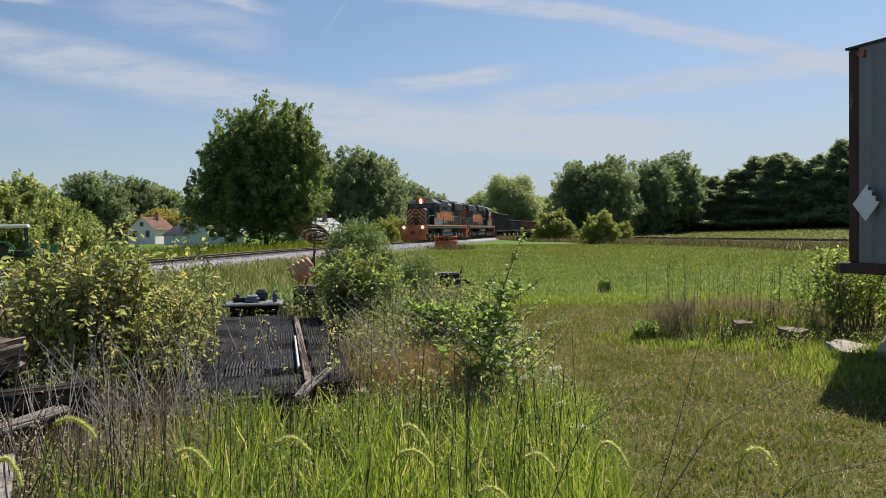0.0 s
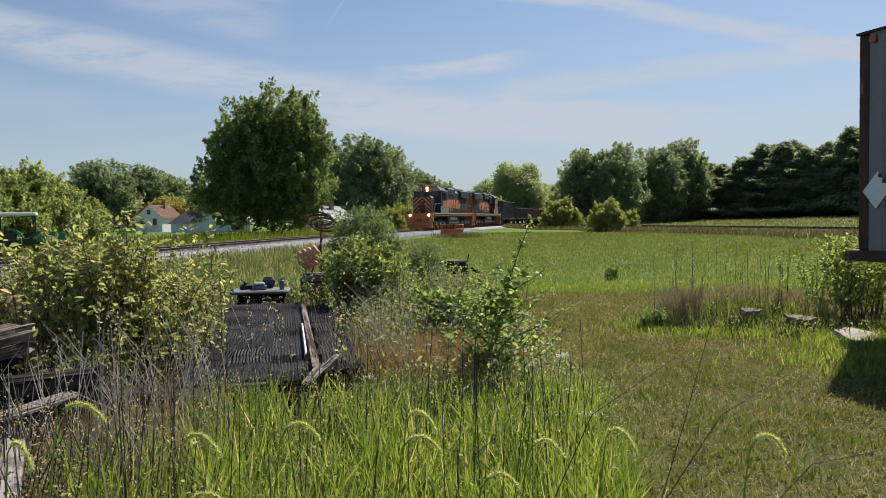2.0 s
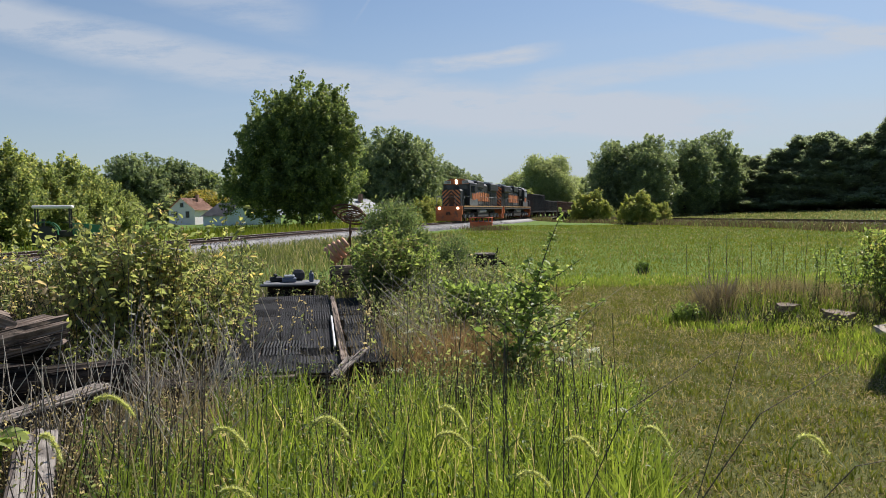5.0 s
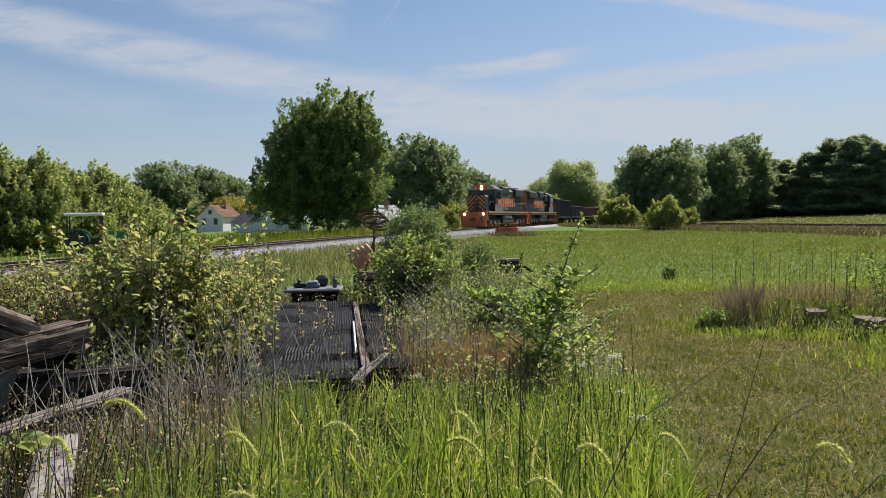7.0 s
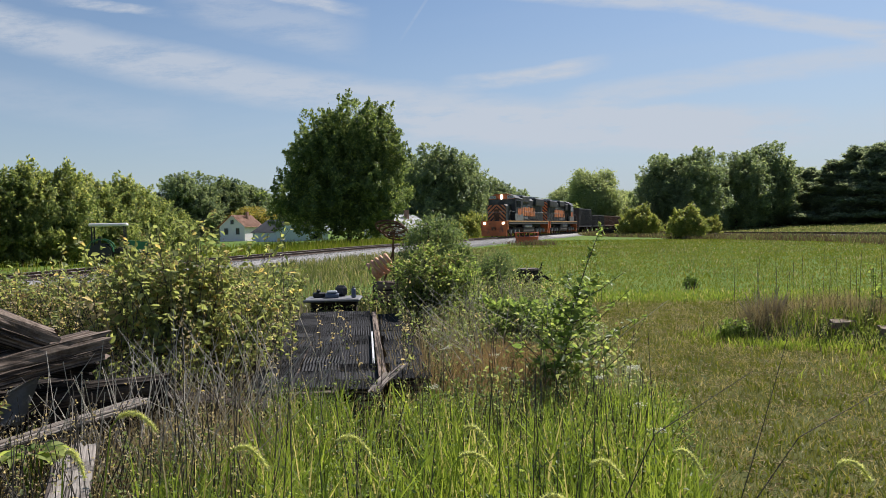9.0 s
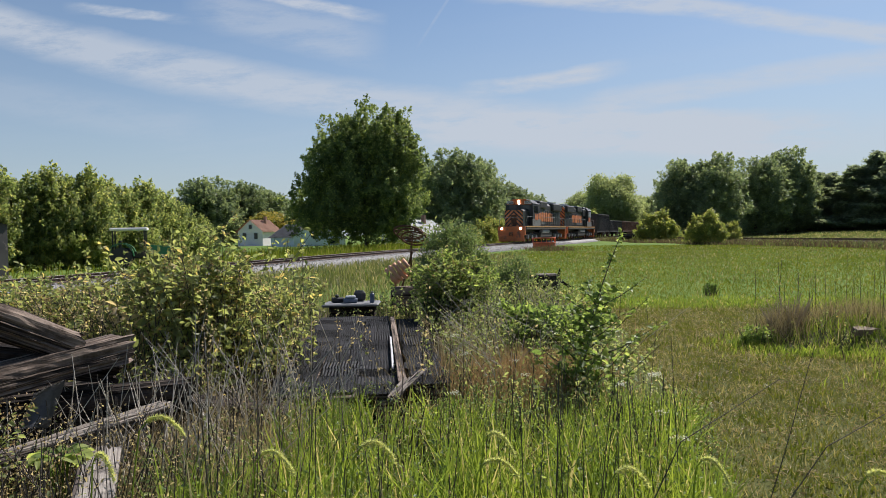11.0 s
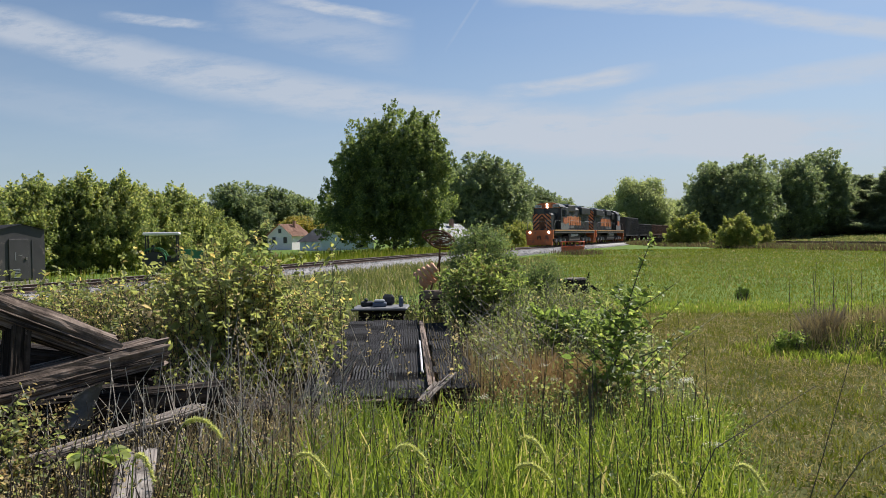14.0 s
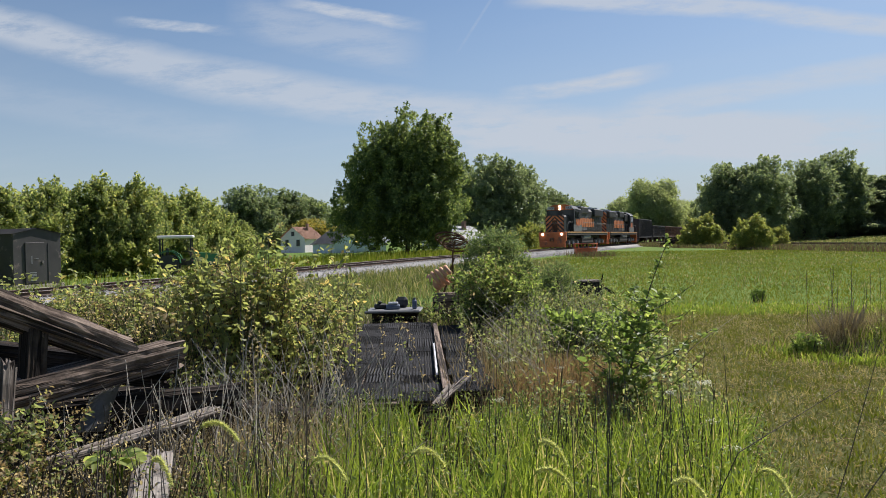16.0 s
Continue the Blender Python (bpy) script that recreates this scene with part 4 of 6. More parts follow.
    for s in (-1, 1):
        bm = bmesh.new()
        xs = np.arange(-9.4, 4.0, 1.22)
        for x in xs:
            tube(bm, [(x, s * 1.44, 1.68), (x, s * 1.44, 2.72)], 0.022, 5)
        tube(bm, [(xs[0], s * 1.44, 2.72), (xs[-1], s * 1.44, 2.72)], 0.022, 5)
        part("handrail", bm, M["grey"], t)
        bm = bmesh.new()
        tube(bm, [(7.2, s * 1.44, 2.7), (9.0, s * 1.44, 2.7), (9.7, s * 1.44, 2.2), (9.7, s * 1.44, 1.68)], 0.022, 5)
        part("handrail", bm, M["grey"], t)
        part("air_tank", wheel_disc(bmesh.new(), (0.6, s * 1.22, 1.12), 0.2, 1.7, "x", 14), M["steel"], t)
    part("fuel_tank", prism([(-1.3, 0.55), (-1.1, 0.32), (1.1, 0.32), (1.3, 0.55), (1.3, 1.0), (-1.3, 1.0)], -2.6, 2.8), M["under"], t, bevel=0.03)
    for x in (-6.4, 6.4):
        truck = part("truck_frame", boxes((x - 2.4, x + 2.4, -1.15, -0.95, 0.5, 0.85), (x - 2.4, x + 2.4, 0.95, 1.15, 0.5, 0.85), (x - 0.4, x + 0.4, -1.1, 1.1, 0.6, 1.0)), M["under"], t, bevel=0.04)
        for dx in (-1.75, 0.1, 1.85):
            for s in (-1, 1):
                part("wheel", wheel_disc(bmesh.new(), (x + dx, s * 0.78, 0.51), 0.51, 0.065), M["rust"], truck)
                part("axle_box", boxes((x + dx - 0.2, x + dx + 0.2, s * 1.2 - 0.1, s * 1.2 + 0.1, 0.36, 0.74)), M["grey"], truck, bevel=0.03)
    return t


def wagon(length, high, mat, label):
    t = thing("gondola_wagon", pose(0, 0, 0), label, "freight wagon", "freight train")
    L = length / 2 - 0.6
    bm = boxes((-L, L, -1.5, 1.5, 0.95, 1.12), (-L, L, -1.5, -1.44, 1.12, high), (-L, L, 1.44, 1.5, 1.12, high), (-L, -L + 0.06, -1.44, 1.44, 1.12, high), (L - 0.06, L, -1.44, 1.44, 1.12, high))
    body = part("body", bm, mat, t)
    part("top_chord", boxes((-L - 0.04, L + 0.04, -1.58, -1.42, high, high + 0.12), (-L - 0.04, L + 0.04, 1.42, 1.58, high, high + 0.12), (-L - 0.04, -L + 0.08, -1.42, 1.42, high, high + 0.12), (L - 0.08, L + 0.04, -1.42, 1.42, high, high + 0.12)), mat, t)
    for x in np.linspace(-L + 0.15, L - 0.15, int(length / 1.05)):
        for s in (-1, 1):
            part("rib", boxes((x - 0.06, x + 0.06, s * 1.56 - 0.065, s * 1.56 + 0.065, 0.9, high)), mat, body)
    for s in (-1, 1):
        part("side_sill", boxes((-L, L, s * 1.5 - 0.06, s * 1.5 + 0.06, 0.8, 1.05)), mat, t)
    part("coupler", boxes((-length / 2, length / 2, -0.14, 0.14, 0.75, 0.95)), M["under"], t)
    for x in (-L + 1.9, L - 1.9):
        truck = part("truck_frame", boxes((x - 1.3, x + 1.3, -1.1, -0.95, 0.4, 0.72), (x - 1.3, x + 1.3, 0.95, 1.1, 0.4, 0.72), (x - 0.25, x + 0.25, -1.1, 1.1, 0.45, 0.85)), M["under"], t)
        for dx in (-0.88, 0.88):
            for s in (-1, 1):
                part("wheel", wheel_disc(bmesh.new(), (x + dx, s * 0.78, 0.42), 0.42, 0.065), M["rust"], truck)
    return t


FRONT = 77.0            # where the leading end of the train stands along the track


def on_track(back, turn=0.0):
    y = FRONT + back * 0.972
    return pose(track_x(y), y, float(track_z(y)) + 0.002, 0, 0, -103.55 + turn)


loco = loco_thing()
loco.matrix_world = on_track(10.75)
copy_thing(loco, on_track(32.3, 180))
tall = wagon(14.0, 3.65, M["car_dark"], "tall ribbed black gondola wagon behind the locomotives")
tall.matrix_world = on_track(50.1)
dark = wagon(16.2, 2.75, M["car_dark"], "low ribbed grimy black gondola wagon")
dark.matrix_world = on_track(65.4)
brown = wagon(16.2, 2.75, M["car_brown"], "low ribbed rusty brown gondola wagon")
brown.matrix_world = on_track(81.8)
for k in range(5):
    copy_thing((brown, dark, dark, brown, dark)[k], on_track(98.2 + 16.4 * k))


# ---------------------------------------------------------------- trailer
def build_trailer():
    t = thing("semi_trailer", pose(5.27, 9.70, 0, 0, 0, -70), "grey corrugated steel box trailer with rusty corner post", "trailer")
    # local x runs along the near side, local y to the inside
    L, W, z0, z1 = 9.0, 2.5, 1.16, 3.9
    body = part("side_wall", boxes((0.16, L, 0, 0.04, z0, z1)), M["panel"], t)
    part("side_wall", boxes((0.16, L, W - 0.04, W, z0, z1)), M["panel"], t)
    part("end_wall", boxes((0.03, 0.07, 0.16, W - 0.16, z0, z1)), M["panel"], t)
    part("end_wall", boxes((L - 0.04, L, 0.05, W - 0.05, z0, z1)), M["panel"], t)
    for x in np.arange(0.33, L, 0.42):
        part("side_rib", prism([(x - 0.06, 0.0), (x - 0.035, -0.03), (x + 0.035, -0.03), (x + 0.06, 0.0)], z0 + 0.02, z1 - 0.05, "z"), M["panel"], body)
    for x in np.arange(0.46, 2.0, 0.42):
        bm = bmesh.new()
        for z in np.arange(z0 + 0.1, z1 - 0.1, 0.085):
            bmesh.ops.create_icosphere(bm, subdivisions=1, radius=0.008, matrix=Matrix.Translation((x, -0.001, z)))
        part("rivet_row", bm, M["steel"], body)
    for x, y in ((0, -0.012), (0, W - 0.15)):
        part("corner_post", boxes((x, x + 0.17, y, y + 0.16, z0, z1)), M["dark_rust"], t, "rust-streaked brown steel corner post", bevel=0.025)
    part("roof", prism([(-0.03, z1), (-0.03, z1 + 0.03), (0.2, z1 + 0.09), (W - 0.2, z1 + 0.09), (W + 0.03, z1 + 0.03), (W + 0.03, z1)], -0.02, L), M["car_dark"], t)
    part("floor_rail", boxes((-0.16, L, -0.05, W + 0.05, z0 - 0.14, z0)), M["dark_rust"], t, "dark rusty bottom rail", bevel=0.015)
    m = part("marker_lamp", wheel_disc(bmesh.new(), (0.24, -0.03, z1 - 0.09), 0.05, 0.03, "y", 16), M["red_plastic"], t, "round rusty amber marker lamp")
    plate = part("placard", prism([(0.33, 1.69), (0.52, 1.92), (0.35, 2.15), (0.14, 1.91)], -0.085, -0.075, "y"), M["placard"], t, "white diamond hazard placard holder")
    for k in range(3):
        part("clip", boxes((0.37 + k * 0.055, 0.41 + k * 0.055, -0.095, -0.086, 2.075 - k * 0.07, 2.12 - k * 0.07)), M["black"], plate)
    for x in (L - 1.2, L - 2.4):
        for y in (0.25, W - 0.25):
            part("wheel", wheel_disc(bmesh.new(), (x, y, 0.5), 0.5, 0.14), M["black"], t)
    for y in (0.4, W - 0.4):
        part("landing_leg", boxes((1.9, 2.05, y - 0.06, y + 0.06, 0.0, z0 - 0.1), (1.8, 2.15, y - 0.12, y + 0.12, 0, 0.04)), M["under"], t)


build_trailer()


# ---------------------------------------------------------------- shed, tractor, houses
def build_shed():
    t = thing("steel_shed", pose(-25.6, 30.36, 0.05, 0, 0, 74), "small dark grey steel signal shed with low gable roof", "shed")
    w, d, h = 1.15, 1.3, 2.36
    body = part("body", prism([(-w, 0), (-w, h), (0, h + 0.24), (w, h), (w, 0)], -d, d, "y"), M["shed"], t)
    for s in (-1, 1):
        bm = bmesh.new()
        v = [bm.verts.new(p) for p in ((0, -d - 0.1, h + 0.26), (s * (w + 0.12), -d - 0.1, h - 0.01), (s * (w + 0.12), d + 0.1, h - 0.01), (0, d + 0.1, h + 0.26))]
        bm.faces.new(v)
        bmesh.ops.solidify(bm, geom=bm.faces[:], thickness=0.04)
        part("roof", bm, M["shed"], t)
    door = part("door", boxes((-0.62, 0.3, -d - 0.05, -d - 0.002, 0.12, 1.95)), M["shed"], t, "closed dark grey steel door", bevel=0.01)
    part("handle", boxes((0.16, 0.22, -d - 0.085, -d - 0.051, 1.0, 1.12)), M["steel"], door)
    part("hinge_post", boxes((0.5, 0.55, -d - 0.02, -d - 0.002, 0.1, 1.9)), M["car_dark"], t)
    for k in range(6):
        part("vent_louvre", boxes((-0.45, -0.12, -d - 0.066, -d - 0.051, 0.22 + 0.07 * k, 0.26 + 0.07 * k)), M["steel"], door)
    part("chalk_mark", boxes((-0.35, -0.30, -d - 0.056, -d - 0.0515, 1.0, 1.35), (-0.2, 0.0, -d - 0.056, -d - 0.0515, 1.2, 1.24)), M["grey"], door)
    part("sill", boxes((-w - 0.1, w + 0.1, -d - 0.1, d + 0.1, -0.1, 0.06)), M["stone"], t)


build_shed()


def build_tractor():
    x, y = polar(-30.2, 46)
    t = thing("utility_tractor", pose(x, y, 0.15, 0, 0, 25), "parked green utility tractor with a white canopy roof", "tractor")
    part("canopy", boxes((-1.0, 0.95, -0.75, 0.75, 2.0, 2.17)), M["siding"], t, "white canopy roof", bevel=0.045)
    for px, py in ((-0.85, -0.62), (0.8, -0.62), (-0.85, 0.62), (0.8, 0.62)):
        part("post", boxes((px - 0.04, px + 0.04, py - 0.04, py + 0.04, 0.6, 2.03)), M["black"], t)
    part("hood", prism([(0.9, 0.55), (0.9, 1.2), (2.3, 1.05), (2.35, 0.55)], -0.32, 0.32, "y"), M["green_paint"], t, bevel=0.05)
    part("seat", boxes((-0.5, 0.0, -0.28, 0.28, 0.9, 1.02), (-0.6, -0.48, -0.28, 0.28, 0.95, 1.45)), M["black"], t, bevel=0.04)
    part("chassis", boxes((-0.9, 2.2, -0.3, 0.3, 0.45, 0.8)), M["under"], t, bevel=0.03)
    part("steering_wheel", wheel_disc(bmesh.new(), (0.5, 0, 1.25), 0.2, 0.02, "z"), M["black"], t)
    for s in (-1, 1):
        bm = bmesh.new()
        for k in range(8):
            a = math.pi * (0.05 + k * 0.115)
            bmesh.ops.create_cube(bm, size=1, matrix=Matrix.LocRotScale((-0.45 + 0.68 * math.cos(a), s * 0.72, 0.6 + 0.68 * math.sin(a)), Euler((0, -a, 0)), (0.05, 0.36, 0.28)))
        part("fender", bm, M["green_paint"], t)
        part("rear_wheel", wheel_disc(bmesh.new(), (-0.45, s * 0.72, 0.45), 0.6, 0.16), M["black"], t)
        part("front_wheel", wheel_disc(bmesh.new(), (1.9, s * 0.62, 0.22), 0.36, 0.1), M["black"], t)


build_tractor()


def house(name, m, w, d, eave, ridge, wall, roof, label, windows, porch=False):
    """A gabled house; its gable faces local -y."""
    t = thing(name, m, label, "house", "houses beyond the track")
    body = part("wall", prism([(-w / 2, -0.5), (-w / 2, eave), (0, ridge), (w / 2, eave), (w / 2, -0.5)], 0, d, "y"), wall, t)
    for z in np.arange(0.3, eave, 0.4):
        part("siding_lap", boxes((-w / 2 - 0.015, w / 2 + 0.015, -0.02, -0.003, z, z + 0.025)), wall, body)
    rise = (ridge - eave) / (w / 2)
    for s in (-1, 1):
        bm = bmesh.new()
        e = w / 2 + 0.4
        v = [bm.verts.new(p) for p in ((0, -0.35, ridge + 0.06), (s * e, -0.35, ridge - rise * e + 0.06), (s * e, d + 0.35, ridge - rise * e + 0.06), (0, d + 0.35, ridge + 0.06))]
        bm.faces.new(v)
        bmesh.ops.solidify(bm, geom=bm.faces[:], thickness=0.12)
        part("roof", bm, roof, t)
    for x, z, ww, hh in windows:
        win = part("window", boxes((x - ww / 2, x + ww / 2, -0.05, -0.022, z, z + hh)), M["glass"], t)
        part("frame", boxes((x - ww / 2 - 0.09, x - ww / 2, -0.08, -0.03, z - 0.08, z + hh + 0.08), (x + ww / 2, x + ww / 2 + 0.09, -0.08, -0.03, z - 0.08, z + hh + 0.08), (x - ww / 2, x + ww / 2, -0.08, -0.03, z + hh, z + hh + 0.08), (x - ww / 2, x + ww / 2, -0.08, -0.03, z - 0.08, z)), M["white"], win)
    part("chimney", boxes((w * 0.1, w * 0.1 + 0.5, d * 0.6, d * 0.6 + 0.5, ridge - 0.8, ridge + 0.7)), M["shingle_red"], t)
    return t


house("white_house", pose(*polar(-22.0, 150), 0.3, 0, 0, -12), 5.6, 6.4, 2.6, 4.75, M["siding"], M["shingle_red"], "small white house with a reddish-brown shingle roof", ((0.1, 3.0, 0.7, 0.8), (-1.3, 1.0, 0.8, 1.2), (1.3, 1.0, 0.8, 1.2)))
house("blue_house", pose(*polar(-17.6, 128), 0, 0, 0, 48), 6.4, 8.0, 1.7, 3.75, M["blue_siding"], M["shingle_dark"], "pale blue house with dark grey shingle roof", ((0.9, 1.2, 0.8, 1.1),))
house("garage_wing", pose(*polar(-15.9, 132), 0, 0, 0, 50), 5.2, 6.5, 1.3, 3.0, M["blue_siding"], M["shingle_dark"], "low pale blue garage with dark grey roof", ((0.2, 0.3, 2.2, 0.9),))
house("cottage", pose(*polar(-10.9, 105), 0, 0, 0, -30), 6.6, 7.0, 1.8, 3.7, M["siding"], M["roof_grey"], "white cottage with pale grey metal roof behind the maple", ((-0.2, 1.2, 0.8, 1.2), (1.9, 0.6, 0.7, 1.1)))


# ---------------------------------------------------------------- deck and timbers
DZ = 0.30
D0, D1 = Vector((-1.72, 6.12, DZ)), Vector((-3.04, 12.1, DZ))
AX = (D1 - D0).normalized()
SIDE = Vector((AX.y, -AX.x, 0))
deck_turn = math.degrees(math.atan2(-AX.x, AX.y))


def build_deck():
    rng = np.random.default_rng(21)
    t = thing("mat_deck", pose(D0.x, D0.y, 0, 0, 0, deck_turn), "low timber platform covered with ribbed black rubber mats", "platform")
    length = (D1 - D0).length
    for x in (-0.46, 0.0, 0.46):
        part("bearer", boxes((x - 0.1, x + 0.1, 0.0, length, 0.0, DZ - 0.05)), M["timber"], t, bevel=0.02)
    part("board", boxes((-0.56, 0.54, 0.05, length - 0.02, DZ - 0.05, DZ - 0.02)), M["timber"], t)
    # overlapping ribbed mats, each a shallow corrugated sheet
    rows, cols = 15, 3
    meshes = []
    for var in range(3):
        bm = bmesh.new()
        w, l = 0.375, 0.44
        n = 12
        top, bot = [], []
        for i in range(2 * n + 1):
            x = -w / 2 + w * i / (2 * n)
            z = 0.010 if i % 2 else 0.003
            top.append([bm.verts.new((x, y, z + dz)) for y, dz in ((-l / 2, 0.002), (0, 0.001), (l / 2, 0.0))])
        for i in range(2 * n):
            for j in range(2):
                bm.faces.new((top[i][j], top[i + 1][j], top[i + 1][j + 1], top[i][j + 1]))
        bmesh.ops.solidify(bm, geom=bm.faces[:], thickness=0.008)
        me = bpy.data.meshes.new("mat")
        bm.to_mesh(me)
        bm.free()
        me.materials.append(M["mat"])
        meshes.append(me)
    for r in range(rows):
        for c in range(cols):
            ob = new("mat", meshes[int(rng.integers(3))])
            ob.parent = t
            ob.matrix_basis = pose(-0.375 + 0.375 * c + rng.uniform(-0.012, 0.012), 0.25 + r * 0.405 + (0.1 if c % 2 else 0) + rng.uniform(-0.02, 0.02), DZ - 0.008 + rng.uniform(0, 0.005), rng.uniform(-0.3, 0.3), rng.uniform(-0.6, 0.6), rng.uniform(-1.2, 1.2))
    side = thing("mat_strip", pose(D0.x, D0.y, 0, 0, 0, deck_turn), "narrow strip of black ribbed mats beside the platform", "mat strip")
    for r in range(13):
        ob = new("mat", meshes[r % 3])
        ob.parent = side
        ob.matrix_basis = pose(0.86 + rng.uniform(-0.02, 0.02), 0.7 + r * 0.405, DZ - 0.03 + rng.uniform(0, 0.012), rng.uniform(-1.5, 1.5), rng.uniform(-2, 2), rng.uniform(-2, 2))
    part("bearer", boxes((0.68, 1.04, 0.5, 5.9, 0, DZ - 0.04)), M["timber"], side, bevel=0.02)


build_deck()


def beam(name, a, b, w, h, mat, label, category="timber", group="pile of old timbers", roll=0.0, seed=0):
    """A squared old timber from a to b, with chipped edges, checks along its length and ragged ends."""
    a, b = Vector(a), Vector(b)
    rng = np.random.default_rng(seed + 100)
    L = (b - a).length
    nx, nk = max(8, int(L * 14)), 36
    crack = np.where(rng.uniform(0, 1, nk) < 0.38, rng.uniform(-0.28, -0.10, nk), rng.uniform(-0.03, 0.03, nk))
    bm = bmesh.new()
    rings = []
    for i in range(nx):
        x = -L / 2 + L * i / (nx - 1)
        ring = []
        for k in range(nk):
            ang = 2 * math.pi * (k + 0.5) / nk
            c, s = math.cos(ang), math.sin(ang)
            q = max(abs(c), abs(s)) * 0.8 + 0.2
            g = 1 + crack[k] * (0.4 + 0.9 * abs(noise.noise(Vector((x * 1.6, k * 7.7, seed))))) + 0.07 * noise.noise(Vector((x * 2.5, c * 1.5, s * 1.5 + seed * 3.1))) + 0.05 * noise.noise(Vector((x * 9, c * 6, s * 6 + seed)))
            e = rng.uniform(-0.06, 0.03) * (1 if i == nx - 1 else -1) if i in (0, nx - 1) else 0
            ring.append(bm.verts.new((x + e, c / q * w / 2 * g, s / q * h / 2 * g)))
        rings.append(ring)
    for r0, r1 in zip(rings, rings[1:]):
        for k in range(nk):
            bm.faces.new((r0[k], r0[(k + 1) % nk], r1[(k + 1) % nk], r1[k]))
    for ring, dx in ((rings[0], 0.03), (rings[-1], -0.03)):
        mid = bm.verts.new((ring[0].co.x + dx, 0, 0))
        for k in range(nk):
            bm.faces.new((ring[k], ring[(k + 1) % nk], mid))
    ob = part(name, bm, mat, None)
    ob.matrix_world = Matrix.Translation((a + b) / 2) @ (b - a).to_track_quat("X", "Z").to_matrix().to_4x4() @ pose(0, 0, 0, roll)
    return tagged(ob, label, category, group)


TW, TH = 0.24, 0.20
beam("old_timber", (-3.90, 3.30, 1.72), (-3.10, 4.72, 0.93), 0.24, 0.21, M["timber"], "weathered brown railway tie leaning across the pile", seed=1)
beam("old_timber", (-3.75, 3.35, 0.70), (-2.92, 5.05, 0.88), 0.24, 0.20, M["timber"], "dark cracked railway tie lying low on the pile", seed=2)
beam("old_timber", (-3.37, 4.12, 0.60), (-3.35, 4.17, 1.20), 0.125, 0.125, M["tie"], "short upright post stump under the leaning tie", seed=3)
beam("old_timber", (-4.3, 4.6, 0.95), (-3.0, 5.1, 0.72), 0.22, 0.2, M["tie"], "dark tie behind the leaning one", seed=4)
beam("old_timber", (-3.9, 4.3, 0.50), (-2.5, 5.2, 0.52), 0.26, 0.24, M["tie"], "very dark tie at the bottom of the pile", seed=5)
beam("old_timber", (-3.05, 3.10, 0.46), (-2.45, 4.75, 0.54), 0.11, 0.07, M["grey_wood"], "pale split plank in front of the pile", seed=6)
beam("old_timber", (-2.95, 5.30, 0.42), (-1.85, 5.85, 0.17), 0.22, 0.2, M["tie"], "dark rotten beam along the platform edge", seed=7)
beam("old_timber", (-3.26, 3.70, 0.0), (-3.24, 3.80, 1.02), 0.09, 0.09, M["grey_wood"], "grey split upright post beside the pile", seed=10)
beam("old_timber", (-1.80, 2.80, 0.30), (-2.36, 3.85, 0.50), 0.20, 0.04, M["board"], "weathered grey board lying in the grass", seed=11)
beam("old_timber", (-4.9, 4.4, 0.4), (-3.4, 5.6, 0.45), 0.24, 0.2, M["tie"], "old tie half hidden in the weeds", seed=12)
# two added dark ties fill the pile's gaps in place of deep shade
beam("old_timber", (-4.4, 4.4, 0.20), (-2.9, 5.5, 0.20), 0.5, 0.36, M["tie"], "added dark tie standing in for the shade inside the pile", seed=8)
beam("old_timber", (-4.2, 3.8, 0.18), (-3.0, 4.7, 0.18), 0.5, 0.34, M["tie"], "added dark tie standing in for the shade inside the pile", seed=9)
beam("rail_batten", D0 + AX * 0.35 + SIDE * 0.60 + Vector((0, 0, 0.03)), D0 + AX * 5.6 + SIDE * 0.60 + Vector((0, 0, 0.03)), 0.075, 0.04, M["timber"], "long grey-brown wooden batten along the platform edge", "batten", "", seed=13)
beam("white_pipe", D0 + AX * 1.0 + SIDE * 0.53 + Vector((0, 0, 0.05)), D0 + AX * 3.2 + SIDE * 0.54 + Vector((0, 0, 0.05)), 0.02, 0.02, M["white"], "thin cracked white pipe beside the batten", "pipe", "", seed=14)
beam("broken_board", D0 + AX * 0.15 + SIDE * 0.60 + Vector((0, 0, 0.02)), D0 + AX * 0.50 + SIDE * 0.80 + Vector((0, 0, 0.12)), 0.06, 0.02, M["grey_wood"], "splintered pale board on the platform corner", "board", "", seed=15)
beam("broken_board", D0 + AX * -0.15 + SIDE * 0.50 + Vector((0, 0, 0.0)), D0 + AX * 0.4 + SIDE * 0.66 + Vector((0, 0, 0.05)), 0.09, 0.04, M["grey_wood"], "splintered pale board on the platform corner", "board", "", seed=16)


def build_bent_sheet():
    bm = bmesh.new()
    rows = []
    for k in range(9):
        a = k / 8
        rows.append([bm.verts.new((s * 0.10 + 0.09 * a, 0.05 * math.sin(a * 2.6), 0.30 * a + 0.05 * s * a)) for s in (-1, 0, 1)])
    for r0, r1 in zip(rows, rows[1:]):
        for k in range(2):
            bm.faces.new((r0[k], r0[k + 1], r1[k + 1], r1[k]))
    bmesh.ops.solidify(bm, geom=bm.faces[:], thickness=0.008)
    ob = part("bent_sheet", bm, M["grey"], None, smooth=True)
    ob.matrix_world = pose(-2.86, 3.98, 0.58, -18, 4, 30) @ Matrix.Scale(0.8, 4)
    tagged(ob, "bent grey sheet of metal leaning on the timbers", "metal sheet")


build_bent_sheet()


